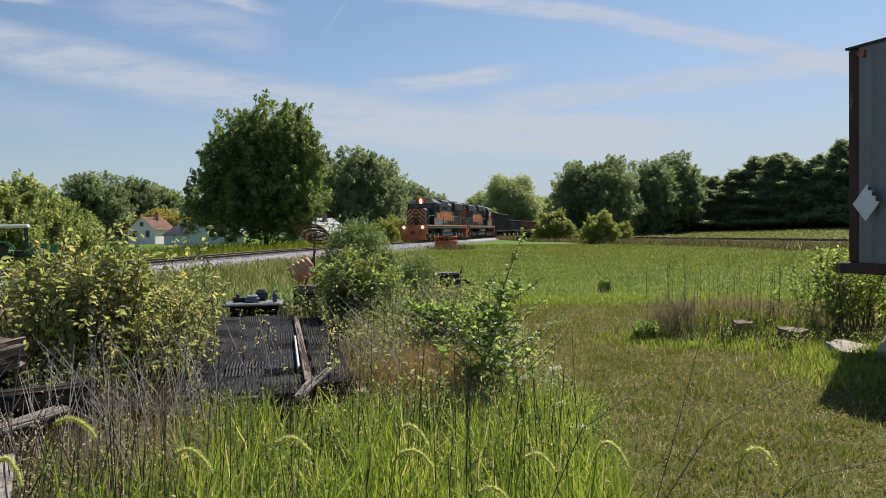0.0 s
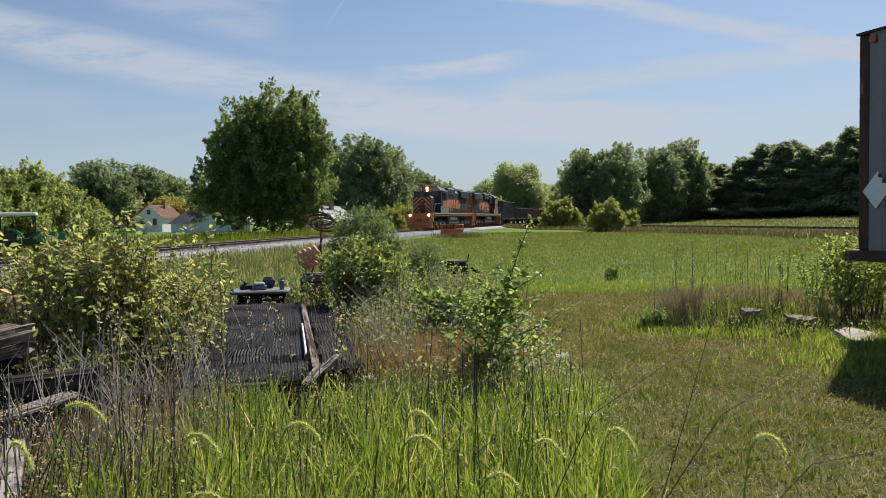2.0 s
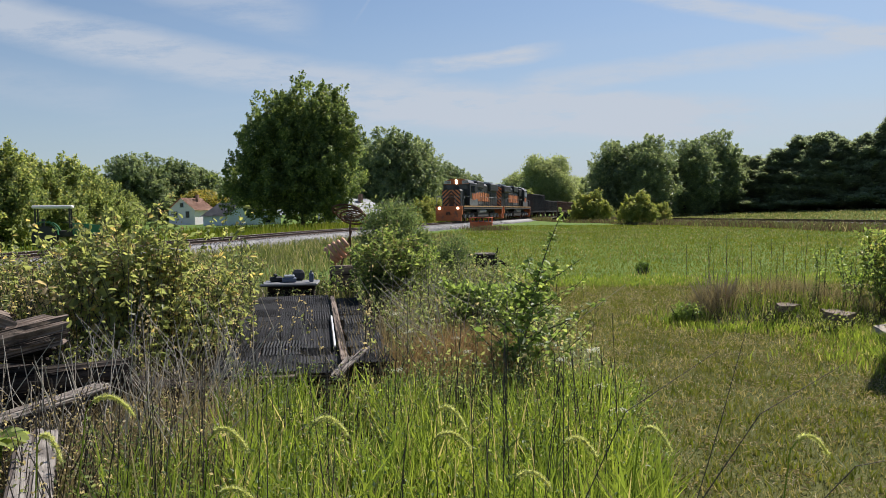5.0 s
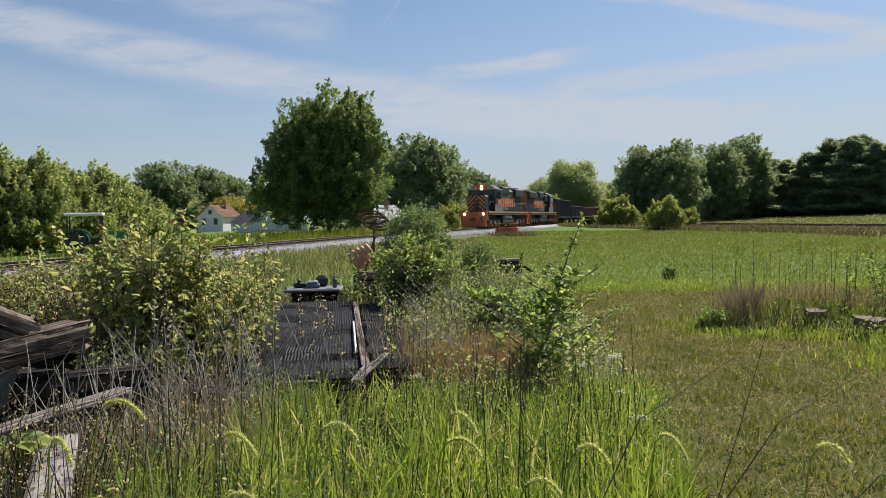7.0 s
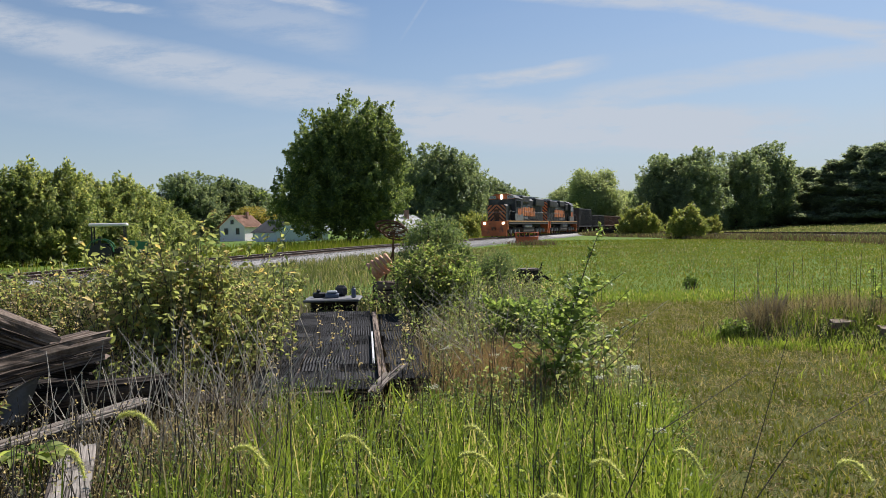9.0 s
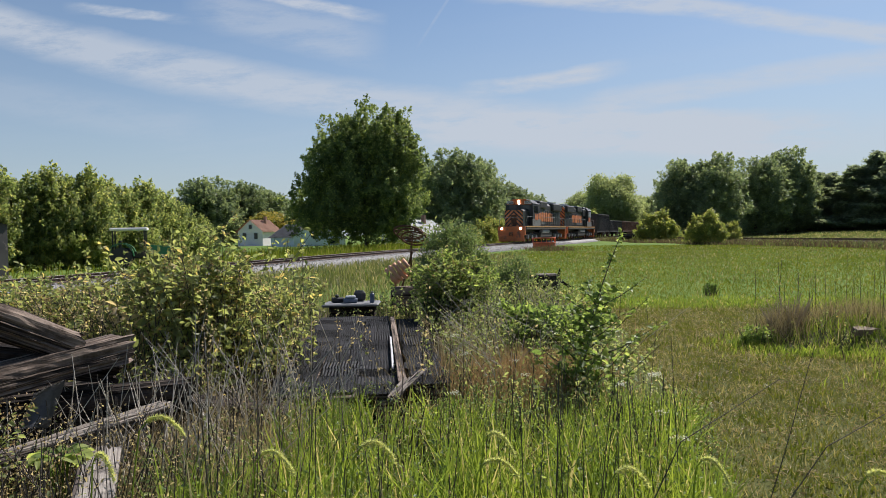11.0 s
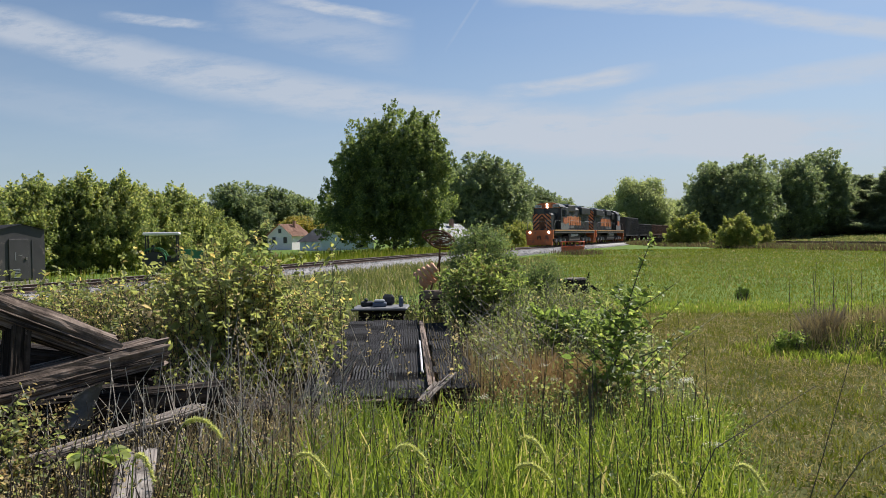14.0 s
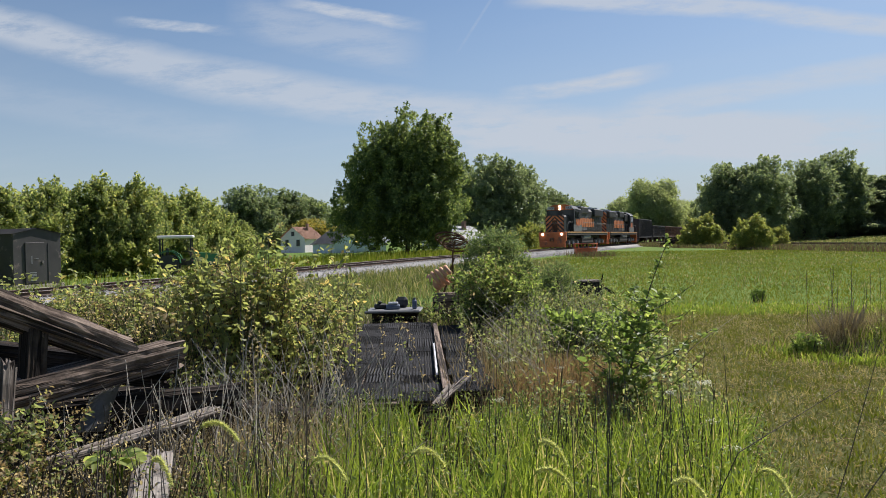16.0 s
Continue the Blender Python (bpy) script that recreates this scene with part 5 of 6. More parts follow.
def build_workbench():
    x, y = -3.24, 12.75
    t = thing("stone_slab", pose(x, y, 0, 0, 0, 8), "low grey slab on blocks behind the platform", "slab")
    part("top", boxes((-0.50, 0.46, -0.35, 0.35, 0.43, 0.48)), M["grey"], t, bevel=0.02)
    # added dark box, set back, that stands for the shade beneath the top
    part("plinth", boxes((-0.40, 0.38, -0.16, 0.30, 0, 0.43)), M["tie"], t, bevel=0.02)
    part("block", boxes((-0.26, -0.08, -0.34, -0.2, 0, 0.27)), M["board"], t, bevel=0.015)
    b = thing("tool_case", pose(x - 0.02, y - 0.05, 0.482, 0, 0, 14), "dark blue tool case lying on the slab", "tool case")
    part("case", boxes((-0.13, 0.11, -0.1, 0.1, 0, 0.075)), M["blue_plastic"], b, bevel=0.015)
    part("lid", boxes((-0.10, 0.08, -0.08, 0.08, 0.075, 0.12)), M["roof_grey"], b, bevel=0.015)
    j = thing("plastic_bottle", pose(x + 0.36, y - 0.08, 0.482), "blue-grey plastic bottle on the slab", "bottle")
    part("bottle", wheel_disc(bmesh.new(), (0, 0, 0.08), 0.04, 0.08, "z", 14), M["blue_plastic"], j, bevel=0.012)
    part("cap", wheel_disc(bmesh.new(), (0, 0, 0.175), 0.022, 0.02, "z", 12), M["grey"], j)
    k = thing("hand_tool", pose(x - 0.27, y, 0.482, 0, 0, 30), "black hand tool lying on the slab", "tool")
    part("body", boxes((-0.11, 0.11, -0.05, 0.05, 0, 0.09), (-0.05, 0.02, -0.04, 0.04, 0.09, 0.14)), M["black"], k, bevel=0.02)
    q = thing("black_bundle", pose(x + 0.06, y + 0.25, 0.482, 0, 0, -20), "dark folded bundle at the back of the slab", "bundle")
    part("bundle", boxes((-0.12, 0.12, -0.06, 0.06, 0, 0.19)), M["car_dark"], q, bevel=0.05)


build_workbench()


def build_coil():
    bm = bmesh.new()
    pts = []
    for k in range(84):
        a, q = k * 0.36, k / 83
        wob = 1 + 0.16 * math.sin(k * 0.31)
        c, d = math.cos(a) * wob, math.sin(a)
        pts.append((-0.17 + 0.36 * q + 0.09 * c, 0.12 * d, 0.80 + 0.24 * q - 0.125 * c + 0.03 * d))
    tube(bm, pts, 0.038, 8)
    ob = part("coiled_pipe", bm, M["terracotta"], None, smooth=True)
    ob.matrix_world = pose(-2.78, 14.6, -0.06, 0, 0, 12) @ Matrix.Scale(1.05, 4)
    tagged(ob, "heap of coiled orange drain pipe beside the shrub", "pipe coil")
    t = thing("pipe_rack", pose(-2.72, 14.6, 0, 0, 0, 15), "rough wooden block under the coiled pipe", "block")
    part("block", boxes((-0.22, 0.30, -0.15, 0.15, 0, 0.62)), M["timber"], t, bevel=0.03)


build_coil()


def build_hoops():
    x, y = -2.98, 16.9
    t = thing("rusty_hoops", pose(x, y, 0, 0, 0, 20), "rusty spoked rake wheel standing in the weeds", "machinery")
    for k, (dx, dz, tilt, r) in enumerate(((0, 1.69, 67, 0.34), (0.07, 1.62, 65, 0.33), (0.14, 1.55, 63, 0.31))):
        bm = bmesh.new()
        turn = Euler((radians(tilt - 90), radians(14), 0))
        ring = [Vector((dx, 0, dz)) + turn.to_matrix() @ Vector((r * math.cos(a), r * math.sin(a), 0)) for a in (2 * math.pi * i / 24 for i in range(25))]
        tube(bm, ring, 0.022, 6)
        hoop = part("wheel_ring", bm, M["rust"], t)
        for i in range(0, 24, 4):
            part("spoke", tube(bmesh.new(), [(dx, 0, dz), ring[i]], 0.009, 4), M["rust"], hoop)
    bm = bmesh.new()
    tube(bm, [(0.05, 0, 0), (0.05, 0.02, 1.3), (0.1, 0, 1.62)], 0.02, 6)
    tube(bm, [(-0.3, 0.1, 0), (0.08, 0, 1.25)], 0.025, 6)
    part("stand", bm, M["rust"], t)


build_hoops()


def build_feeder():
    x, y = 0.25, 70.0
    t = thing("bale_feeder", pose(x, y, 0.03), "round orange steel hay bale feeder beside the track", "feeder")
    for z, r in ((0.12, 0.05), (0.62, 0.045), (1.05, 0.05)):
        bm = bmesh.new()
        tube(bm, [(1.06 * math.cos(a), 1.06 * math.sin(a), z) for a in (2 * math.pi * i / 28 for i in range(29))], r, 6)
        part("hoop", bm, M["orange_ring"], t)
    part("skirt", tube(bmesh.new(), [(0, 0, 0.08), (0, 0, 0.6)], 1.05, 28), M["orange_ring"], t)
    for i in range(14):
        a = 2 * math.pi * i / 14
        part("bar", tube(bmesh.new(), [(1.06 * math.cos(a), 1.06 * math.sin(a), 0.6), (1.06 * math.cos(a), 1.06 * math.sin(a), 1.02)], 0.025, 5), M["orange_ring"], t)


build_feeder()


def build_stump():
    t = thing("tree_stump", pose(0.13, 21.3, 0, 0, 0, 12), "blackened cut block of timber with a pale sawn top", "stump")
    rng = np.random.default_rng(31)
    bm = bmesh.new()
    wheel_disc(bm, (0, 0, 0.22), 0.40, 0.22, "z", 14)
    for v in bm.verts:
        v.co.x *= rng.uniform(0.9, 1.1)
        v.co.y *= rng.uniform(0.85, 1.1)
    part("trunk", bm, M["tie"], t, bevel=0.02)
    part("sawn_top", wheel_disc(bmesh.new(), (0, 0, 0.452), 0.33, 0.01, "z", 14), M["grey_wood"], t, "pale sawn top")
    part("root", tube(bmesh.new(), [(0.3, 0, 0.35), (0.52, -0.05, 0.18), (0.75, -0.1, 0.03)], 0.06, 6, 0.025), M["tie"], t)
    part("root", tube(bmesh.new(), [(-0.3, 0, 0.25), (-0.55, -0.1, 0.05)], 0.07, 6, 0.03), M["tie"], t)
    part("splinter", tube(bmesh.new(), [(0.36, 0, 0.4), (0.42, 0, 0.62)], 0.03, 5, 0.012), M["tie"], t)


build_stump()

for k, (az, d, ln, tn, z) in enumerate(((6.5, 112, 3.4, 12, 0.45), (6.9, 112.5, 3.8, 4, 0.75), (7.2, 111.5, 3.4, -6, 0.22), (6.7, 113, 3.0, 20, 1.0))):
    px, py = polar(az, d)
    beam("fallen_tie", (px - ln / 2, py, z), (px + ln / 2, py + math.sin(radians(tn)) * ln, z - 0.12 * (k % 2)), 0.3, 0.26, M["tie"], "dark discarded tie heaped beside the track", "timber", "heap of ties", seed=40 + k)


def slab(name, x, y, sx, sy, sz, turn, tilt, seed, label, z=0.0, mat="stone"):
    rng = np.random.default_rng(seed)
    bm = bmesh.new()
    n = 5
    lo, hi = [], []
    for k in range(n):
        a = 2 * math.pi * k / n
        r = rng.uniform(0.8, 1.25)
        lo.append(bm.verts.new((sx * r * math.cos(a), sy * r * math.sin(a), 0)))
        hi.append(bm.verts.new((sx * r * 0.95 * math.cos(a), sy * r * 0.95 * math.sin(a), sz * rng.uniform(0.85, 1.1))))
    bm.faces.new(lo)
    bm.faces.new(hi)
    for k in range(n):
        bm.faces.new((lo[k], lo[(k + 1) % n], hi[(k + 1) % n], hi[k]))
    ob = part(name, bm, M[mat], None, bevel=0.015)
    ob.matrix_world = pose(x, y, z, tilt, 4, turn)
    return tagged(ob, label, "stone", "stones by the mound")


slab("stone_block", 5.14, 9.50, 0.34, 0.26, 0.11, 20, 14, 1, "pale tan broken slab tilted on the grass")
slab("stone_block", 5.50, 9.00, 0.22, 0.2, 0.2, 70, 8, 2, "pale tan broken slab beside the larger one")
slab("stone_block", 5.75, 9.6, 0.22, 0.14, 0.3, 40, 20, 3, "whitish rubble stone under the bush")
slab("stone_block", 5.95, 9.9, 0.16, 0.14, 0.42, 10, 25, 4, "whitish rubble stone under the bush")
slab("stone_block", 4.20, 10.5, 0.20, 0.12, 0.09, 15, 12, 5, "flat brownish slab on the weedy mound", 0.22, "brown_stone")
slab("stone_block", 3.75, 11.2, 0.22, 0.12, 0.1, 35, 10, 6, "flat brownish slab on the weedy mound", 0.2, "brown_stone")
slab("stone_block", 4.80, 10.35, 0.24, 0.16, 0.10, -10, 8, 7, "flat reddish slab on the weedy mound", 0.12, "brown_stone")


def build_mound():
    rng = np.random.default_rng(33)
    v, f = [], []
    n, m = 28, 10
    v.append((0, 0, 0.34))
    for j in range(1, m + 1):
        for k in range(n):
            a, q = 2 * math.pi * k / n, j / m
            r = 1 + 0.15 * math.sin(3 * a + 1) + 0.08 * math.sin(7 * a)
            v.append((1.5 * q * r * math.cos(a), 0.85 * q * r * math.sin(a), 0.34 * (1 - q * q) ** 1.2 + rng.uniform(-0.02, 0.02) * (1 - q) - (0.03 if j == m else 0)))
    for k in range(n):
        f.append((0, 1 + k, 1 + (k + 1) % n))
    for j in range(m - 1):
        for k in range(n):
            a, b, c, d = 1 + j * n + k, 1 + j * n + (k + 1) % n, 1 + (j + 1) * n + (k + 1) % n, 1 + (j + 1) * n + k
            f += [(a, d, c), (a, c, b)]
    ob = mesh_object("earth_mound", v, f, material("mound_soil", (0.11, 0.10, 0.05), (0.19, 0.16, 0.085), 5, 0.95, bump=0.8, fine=40), smooth=True)
    ob.location = (4.35, 11.0, 0)
    tagged(ob, "low mound of earth overgrown with dry weeds", "mound", kind="structure")


build_mound()


# ---------------------------------------------------------------- bushes close by
def stems(rng, count, spread, h, r=0.012, lean=0.5, base=0.15):
    bm = bmesh.new()
    tips = []
    for k in range(count):
        a = rng.uniform(0, 2 * np.pi)
        d = spread * rng.uniform(0.2, 1) * lean
        hh = h * rng.uniform(0.6, 1.0)
        b = Vector((math.cos(a) * base * rng.uniform(0, 1), math.sin(a) * base * rng.uniform(0, 1), 0))
        m = b + Vector((math.cos(a) * d * 0.4, math.sin(a) * d * 0.4, hh * 0.5))
        e = b + Vector((math.cos(a) * d, math.sin(a) * d, hh))
        tube(bm, [b, m, e], r, 5, r * 0.3)
        tips.append((b, m, e))
    return bm, tips


def shrub(name, seed, x, y, h, rx, ry, mat, label, count, leaf, stem_count=24, wide=0.55, lumpy=0.35, clumps=300, low=0.6, sub=None, category="bush", clump=0.10, stem="twig"):
    """A shrub: stems from one base, leaves in clumps over a lobed crown. sub: (material, share) of leaves of another look."""
    rng = np.random.default_rng(seed)
    t = thing(name, pose(x, y, 0), label, category)
    bm, tips = stems(rng, stem_count, rx, h * 0.95, 0.012)
    part("branchwork", bm, M[stem], t)
    pos, out = crown_cloud(rng, clumps, max(1, count // clumps), 1.0, h * (1 - low * 0.25) / 2, h * (1 - low * 0.25) / 2 + h * low * 0.22, lobes=18, depth=0.75, clump=clump, lumpy=lumpy)
    pos[:, 0] *= rx
    pos[:, 1] *= ry
    keep = (pos[:, 2] > 0.05) & (pos[:, 2] < h * 1.12)
    pos, out = pos[keep], out[keep]
    if sub:
        pick = rng.uniform(0, 1, len(pos)) < sub[1]
        leaves("foliage", rng, pos[~pick], leaf, out[~pick], mat, t, wide=wide)
        leaves("turned_foliage", rng, pos[pick], leaf * 1.1, out[pick], sub[0], t, wide=wide)
    else:
        leaves("foliage", rng, pos, leaf, out, mat, t, wide=wide)
    return t


def cane_bush(name, seed, x, y, h, rx, ry, mat, label, canes, twigs, leaf, seeds=0.1, sub=None, per=9, peak=0.0, category="bush", z0=0.18, wide=0.55):
    """A tangled bush: arching canes from one base, side twigs, leaves set along the twigs, brown seed heads at the tips.
    peak: how much higher the middle canes reach than the outer ones."""
    rng = np.random.default_rng(seed)
    t = thing(name, pose(x, y, 0), label, category)
    bm = bmesh.new()
    pos, way, tips = [], [], []
    for k in range(canes):
        a, u = rng.uniform(0, 2 * np.pi), rng.uniform(0, 1) ** 0.6
        end = np.array([math.cos(a) * rx * u, math.sin(a) * ry * u, h * rng.uniform(0.72, 1.0) * (1 - peak * u)])
        root = np.array([math.cos(a) * rx * u * 0.35, math.sin(a) * ry * u * 0.35, 0.0]) + rng.normal(0, 0.05, 3) * [1, 1, 0]
        mid = root * 0.55 + end * 0.45 + np.array([0, 0, 0.16 * h])
        q = np.linspace(0, 1, 7)[:, None]
        line = root * (1 - q) ** 2 + mid * 2 * q * (1 - q) + end * q * q + rng.normal(0, 0.012, (7, 3)) * q
        tube(bm, [tuple(p) for p in line], 0.009, 4, 0.0025)
        for j in range(twigs):
            q = rng.uniform(z0, 1.0) * 6
            i = min(int(q), 5)
            b = line[i] + (line[i + 1] - line[i]) * (q - i)
            g = rng.uniform(0, 2 * np.pi)
            L = rng.uniform(0.12, 0.34) * (1.15 - 0.5 * q / 6) * min(1.0, h)
            d = np.array([math.cos(g), math.sin(g), rng.uniform(-0.1, 0.9)])
            d = d / np.linalg.norm(d)
            e = b + d * L
            tube(bm, [tuple(b), tuple((b + e) / 2 + [0, 0, 0.02]), tuple(e)], 0.0035, 3, 0.0015)
            n = max(2, int(per * rng.uniform(0.6, 1.3)))
            s = rng.uniform(0.15, 1.05, n)[:, None]
            pos.append(b + d * L * s + rng.normal(0, 0.012, (n, 3)))
            sway = rng.normal(0, 1, (n, 3)) * [1, 1, 0.3]
            way.append(unit(d * 0.6 + unit(sway) * 0.8 + [0, 0, -0.15]))
            if rng.uniform() < seeds * (0.3 + 1.4 * q / 6):
                tips.append(e)
    part("branchwork", bm, M["twig"], t)
    pos, way = np.concatenate(pos), np.concatenate(way)
    keep = pos[:, 2] > 0.04
    pos, way = pos[keep], way[keep]
    up = np.tile([0.15, 0.2, 0.9], (len(pos), 1))
    pick = rng.uniform(0, 1, len(pos)) < (sub[1] if sub else -1)
    oval_leaves("foliage", rng, pos[~pick], leaf, up[~pick], way[~pick], mat, t, wide=wide, spread=0.9)
    if sub:
        oval_leaves("turned_foliage", rng, pos[pick], leaf * 1.05, up[pick], way[pick], sub[0], t, wide=wide, spread=0.9)
    if tips:
        c = np.repeat(np.array(tips), 14, 0)
        c = c + rng.normal(0, 1, c.shape) * [0.018, 0.018, 0.03]
        tagged(leaves("withered_bloom", rng, c, 0.024, np.tile([0, 0, 0.5], (len(c), 1)), M["seed_head"], t, wide=0.6, spread=1.2), "small brown withered seed heads", kind="stuff")
    return t


cane_bush("yellowing_bush", 51, -3.32, 7.2, 2.0, 0.70, 0.6, M["yellowing"], "tangled bush with yellowing and green leaves beside the platform", 22, 24, 0.066, 0.2, sub=(M["weed"], 0.25), peak=0.30, z0=0.32, per=7)
cane_bush("weedy_bush", 69, -3.75, 7.5, 1.62, 0.75, 0.6, M["weed"], "tall seeding weeds grown through the yellowing bush", 26, 24, 0.044, 0.25, sub=(M["yellowing"], 0.45), peak=0.2, z0=0.35, per=7)
cane_bush("weedy_bush", 52, -5.0, 7.9, 1.32, 1.0, 0.8, M["weed"], "wide tangle of seeding weeds with small yellow-green leaves", 38, 24, 0.044, 0.28, sub=(M["yellowing"], 0.5), peak=0.15, z0=0.35, per=7)
cane_bush("weedy_bush", 53, -3.02, 7.7, 1.30, 0.48, 0.9, M["weed"], "tangle of seeding weeds along the platform's edge", 30, 24, 0.044, 0.28, sub=(M["yellowing"], 0.6), peak=0.25, z0=0.3, per=7)
cane_bush("weedy_bush", 54, -3.7, 9.6, 1.05, 0.9, 1.1, M["weed"], "low olive-green bush behind the platform", 30, 22, 0.05, 0.4, sub=(M["yellowing"], 0.3))
cane_bush("weedy_bush", 55, -6.4, 8.6, 1.15, 1.1, 1.0, M["weed"], "low olive-green weedy bush near the timbers", 26, 20, 0.065, 0.4, sub=(M["yellowing"], 0.35))
cane_bush("weedy_bush", 56, -5.6, 10.8, 0.95, 1.3, 1.2, M["weed"], "low olive-green weedy bush in the rough", 26, 20, 0.07, 0.4, sub=(M["yellowing"], 0.3))
cane_bush("weedy_bush", 68, -2.92, 3.38, 0.92, 0.38, 0.22, M["weed"], "pale leafy weeds growing up before the old timbers", 18, 14, 0.042, 0.3, sub=(M["yellowing"], 0.3), per=6)
cane_bush("weedy_bush", 67, -2.85, 2.95, 0.74, 0.45, 0.32, M["weed"], "low withering weeds with small leaves before the timbers", 34, 16, 0.036, 0.4, sub=(M["brown_leaf"], 0.3), per=6)
shrub("feathery_shrub", 57, -1.50, 13.2, 1.92, 0.74, 0.7, M["fine_shrub"], "dense feathery dark green shrub behind the platform", 17000, 0.075, 26, wide=0.3, lumpy=0.25, low=0.2)
cane_bush("leafy_shrub", 58, -1.45, 12.1, 1.55, 0.72, 0.7, M["shrub"], "mixed green leafy shrub overhanging the platform", 44, 28, 0.058, 0.2, sub=(M["weed"], 0.35), peak=0.3, z0=0.08)
shrub("small_shrub", 59, -0.62, 17.5, 1.15, 0.55, 0.5, M["fine_shrub"], "small feathery green shrub at the field edge", 3500, 0.075, 16, wide=0.3)
cane_bush("leafy_shrub", 60, 0.10, 9.2, 0.78, 0.7, 0.8, M["shrub"], "low bright green leafy shrub beside the lawn", 28, 22, 0.07, 0.05)
cane_bush("leafy_shrub", 61, 0.50, 10.6, 0.6, 0.6, 0.7, M["shrub"], "low bright green leafy shrub beside the lawn", 20, 20, 0.07, 0.05)
cane_bush("mound_bush", 62, 6.05, 11.1, 1.35, 0.62, 0.5, M["field_bush"], "bright green leafy bush behind the stones", 18, 16, 0.062, 0.02, sub=(M["shrub"], 0.35))
cane_bush("mound_bush", 63, 7.0, 12.1, 1.15, 0.75, 0.5, M["field_bush"], "bright green leafy bush behind the stones", 20, 16, 0.062, 0.02, sub=(M["shrub"], 0.35))
shrub("field_weed", 64, 4.15, 19.2, 0.30, 0.26, 0.2, M["shrub"], "small dark green weed standing in the field", 420, 0.07, 8, clumps=30, low=0.1, clump=0.05)


def build_sapling():
    """A young tree with an upright leader, spreading shoots and rather large leaves."""
    rng = np.random.default_rng(71)
    t = thing("sapling", pose(0.36, 6.95, 0), "young green tree sapling with glossy leaves in the tall grass", "sapling")
    lead = [(0, 0, 0), (0.04, 0.0, 0.45), (0.14, 0, 0.95), (0.27, 0, 1.32), (0.39, 0, 1.62)]
    part("leader", tube(bmesh.new(), lead, 0.011, 6, 0.003), M["twig"], t)
    pos, way, size = [], [], []
    shoots = [(np.array(lead), 70, 0.35)]
    for k in range(30):
        a = k * 2.4 + rng.uniform(-0.3, 0.3)
        z = 0.04 + 1.05 * (k / 30) ** 1.1
        L = rng.uniform(0.45, 0.95) * (1.1 - z * 0.55) * (0.95 if math.cos(a) > 0 else 0.62)
        b = np.array((np.interp(z, [0, 0.45, 0.95, 1.32], [0, 0.04, 0.14, 0.27]), 0, z))
        e = b + np.array((math.cos(a) * L, math.sin(a) * L * 0.8, L * rng.uniform(0.45, 0.95)))
        m = (b + e) / 2 + np.array((0, 0, -0.05 * L))
        part("shoot", tube(bmesh.new(), [tuple(b), tuple(m), tuple(e)], 0.006, 4, 0.002), M["twig"], t)
        shoots.append((np.array([b, m, e]), 20, 0.12))
    for line, n, lo in shoots:
        q = rng.uniform(lo, 1.02, n) * (len(line) - 1)
        i = np.minimum(q.astype(int), len(line) - 2)
        w = (q - i)[:, None]
        pos.append(line[i] * (1 - w) + line[i + 1] * w + rng.normal(0, 0.010, (n, 3)))
        way.append(unit(unit(line[i + 1] - line[i]) * 0.6 + unit(rng.normal(0, 1, (n, 3)) * [1, 1, 0.3]) * 0.8))
        size.append(np.interp(q / (len(line) - 1), [0, 1], [0.092, 0.05]))
    p = rng.normal(0, 1, (240, 3)) * [0.15, 0.13, 0.15] + [0.0, 0, 0.26]
    p = p[p[:, 2] > 0.03]
    pos.append(p)
    way.append(unit(rng.normal(0, 1, p.shape) + [0, -0.3, 0]))
    size.append(np.full(len(p), 0.10))
    pos, way, size = np.concatenate(pos), np.concatenate(way), np.concatenate(size)
    oval_leaves("foliage", rng, pos, size, np.tile([0.1, -0.1, 0.8], (len(pos), 1)), way, M["shrub"], t, wide=0.7, spread=0.5)


build_sapling()


def ragged_shoots(name, seed, centre, spread, count, h, leaf, mat, label, lean=0.25):
    """Upright leafy shoots of uneven height, which break up a bush's outline."""
    rng = np.random.default_rng(seed)
    t = thing(name, pose(centre[0], centre[1], 0), label, "weeds")
    bm = bmesh.new()
    pos = []
    for k in range(count):
        b = Vector((rng.normal(0, spread[0]), rng.normal(0, spread[1]), 0))
        hh = h * rng.uniform(0.55, 1.0)
        e = b + Vector((rng.normal(0, lean) * hh, rng.normal(0, lean) * hh, hh))
        m = (b + e) / 2 + Vector((rng.normal(0, 0.04), rng.normal(0, 0.04), 0))
        tube(bm, [b, m, e], 0.006, 4, 0.002)
        n = int(30 * hh)
        q = rng.uniform(0.3, 1, n)[:, None]
        pos.append(np.array(m) + (np.array(e) - np.array(m)) * (q * 2 - 1) + rng.normal(0, 0.014, (n, 3)))
    part("branchwork", bm, M["twig"], t)
    pos = np.concatenate(pos)
    way = unit(rng.normal(0, 1, (len(pos), 3)) * [1, 1, 0.4])
    oval_leaves("foliage", rng, pos, leaf * 1.1, np.tile([0, -0.1, 0.7], (len(pos), 1)), way, mat, t, spread=0.8)


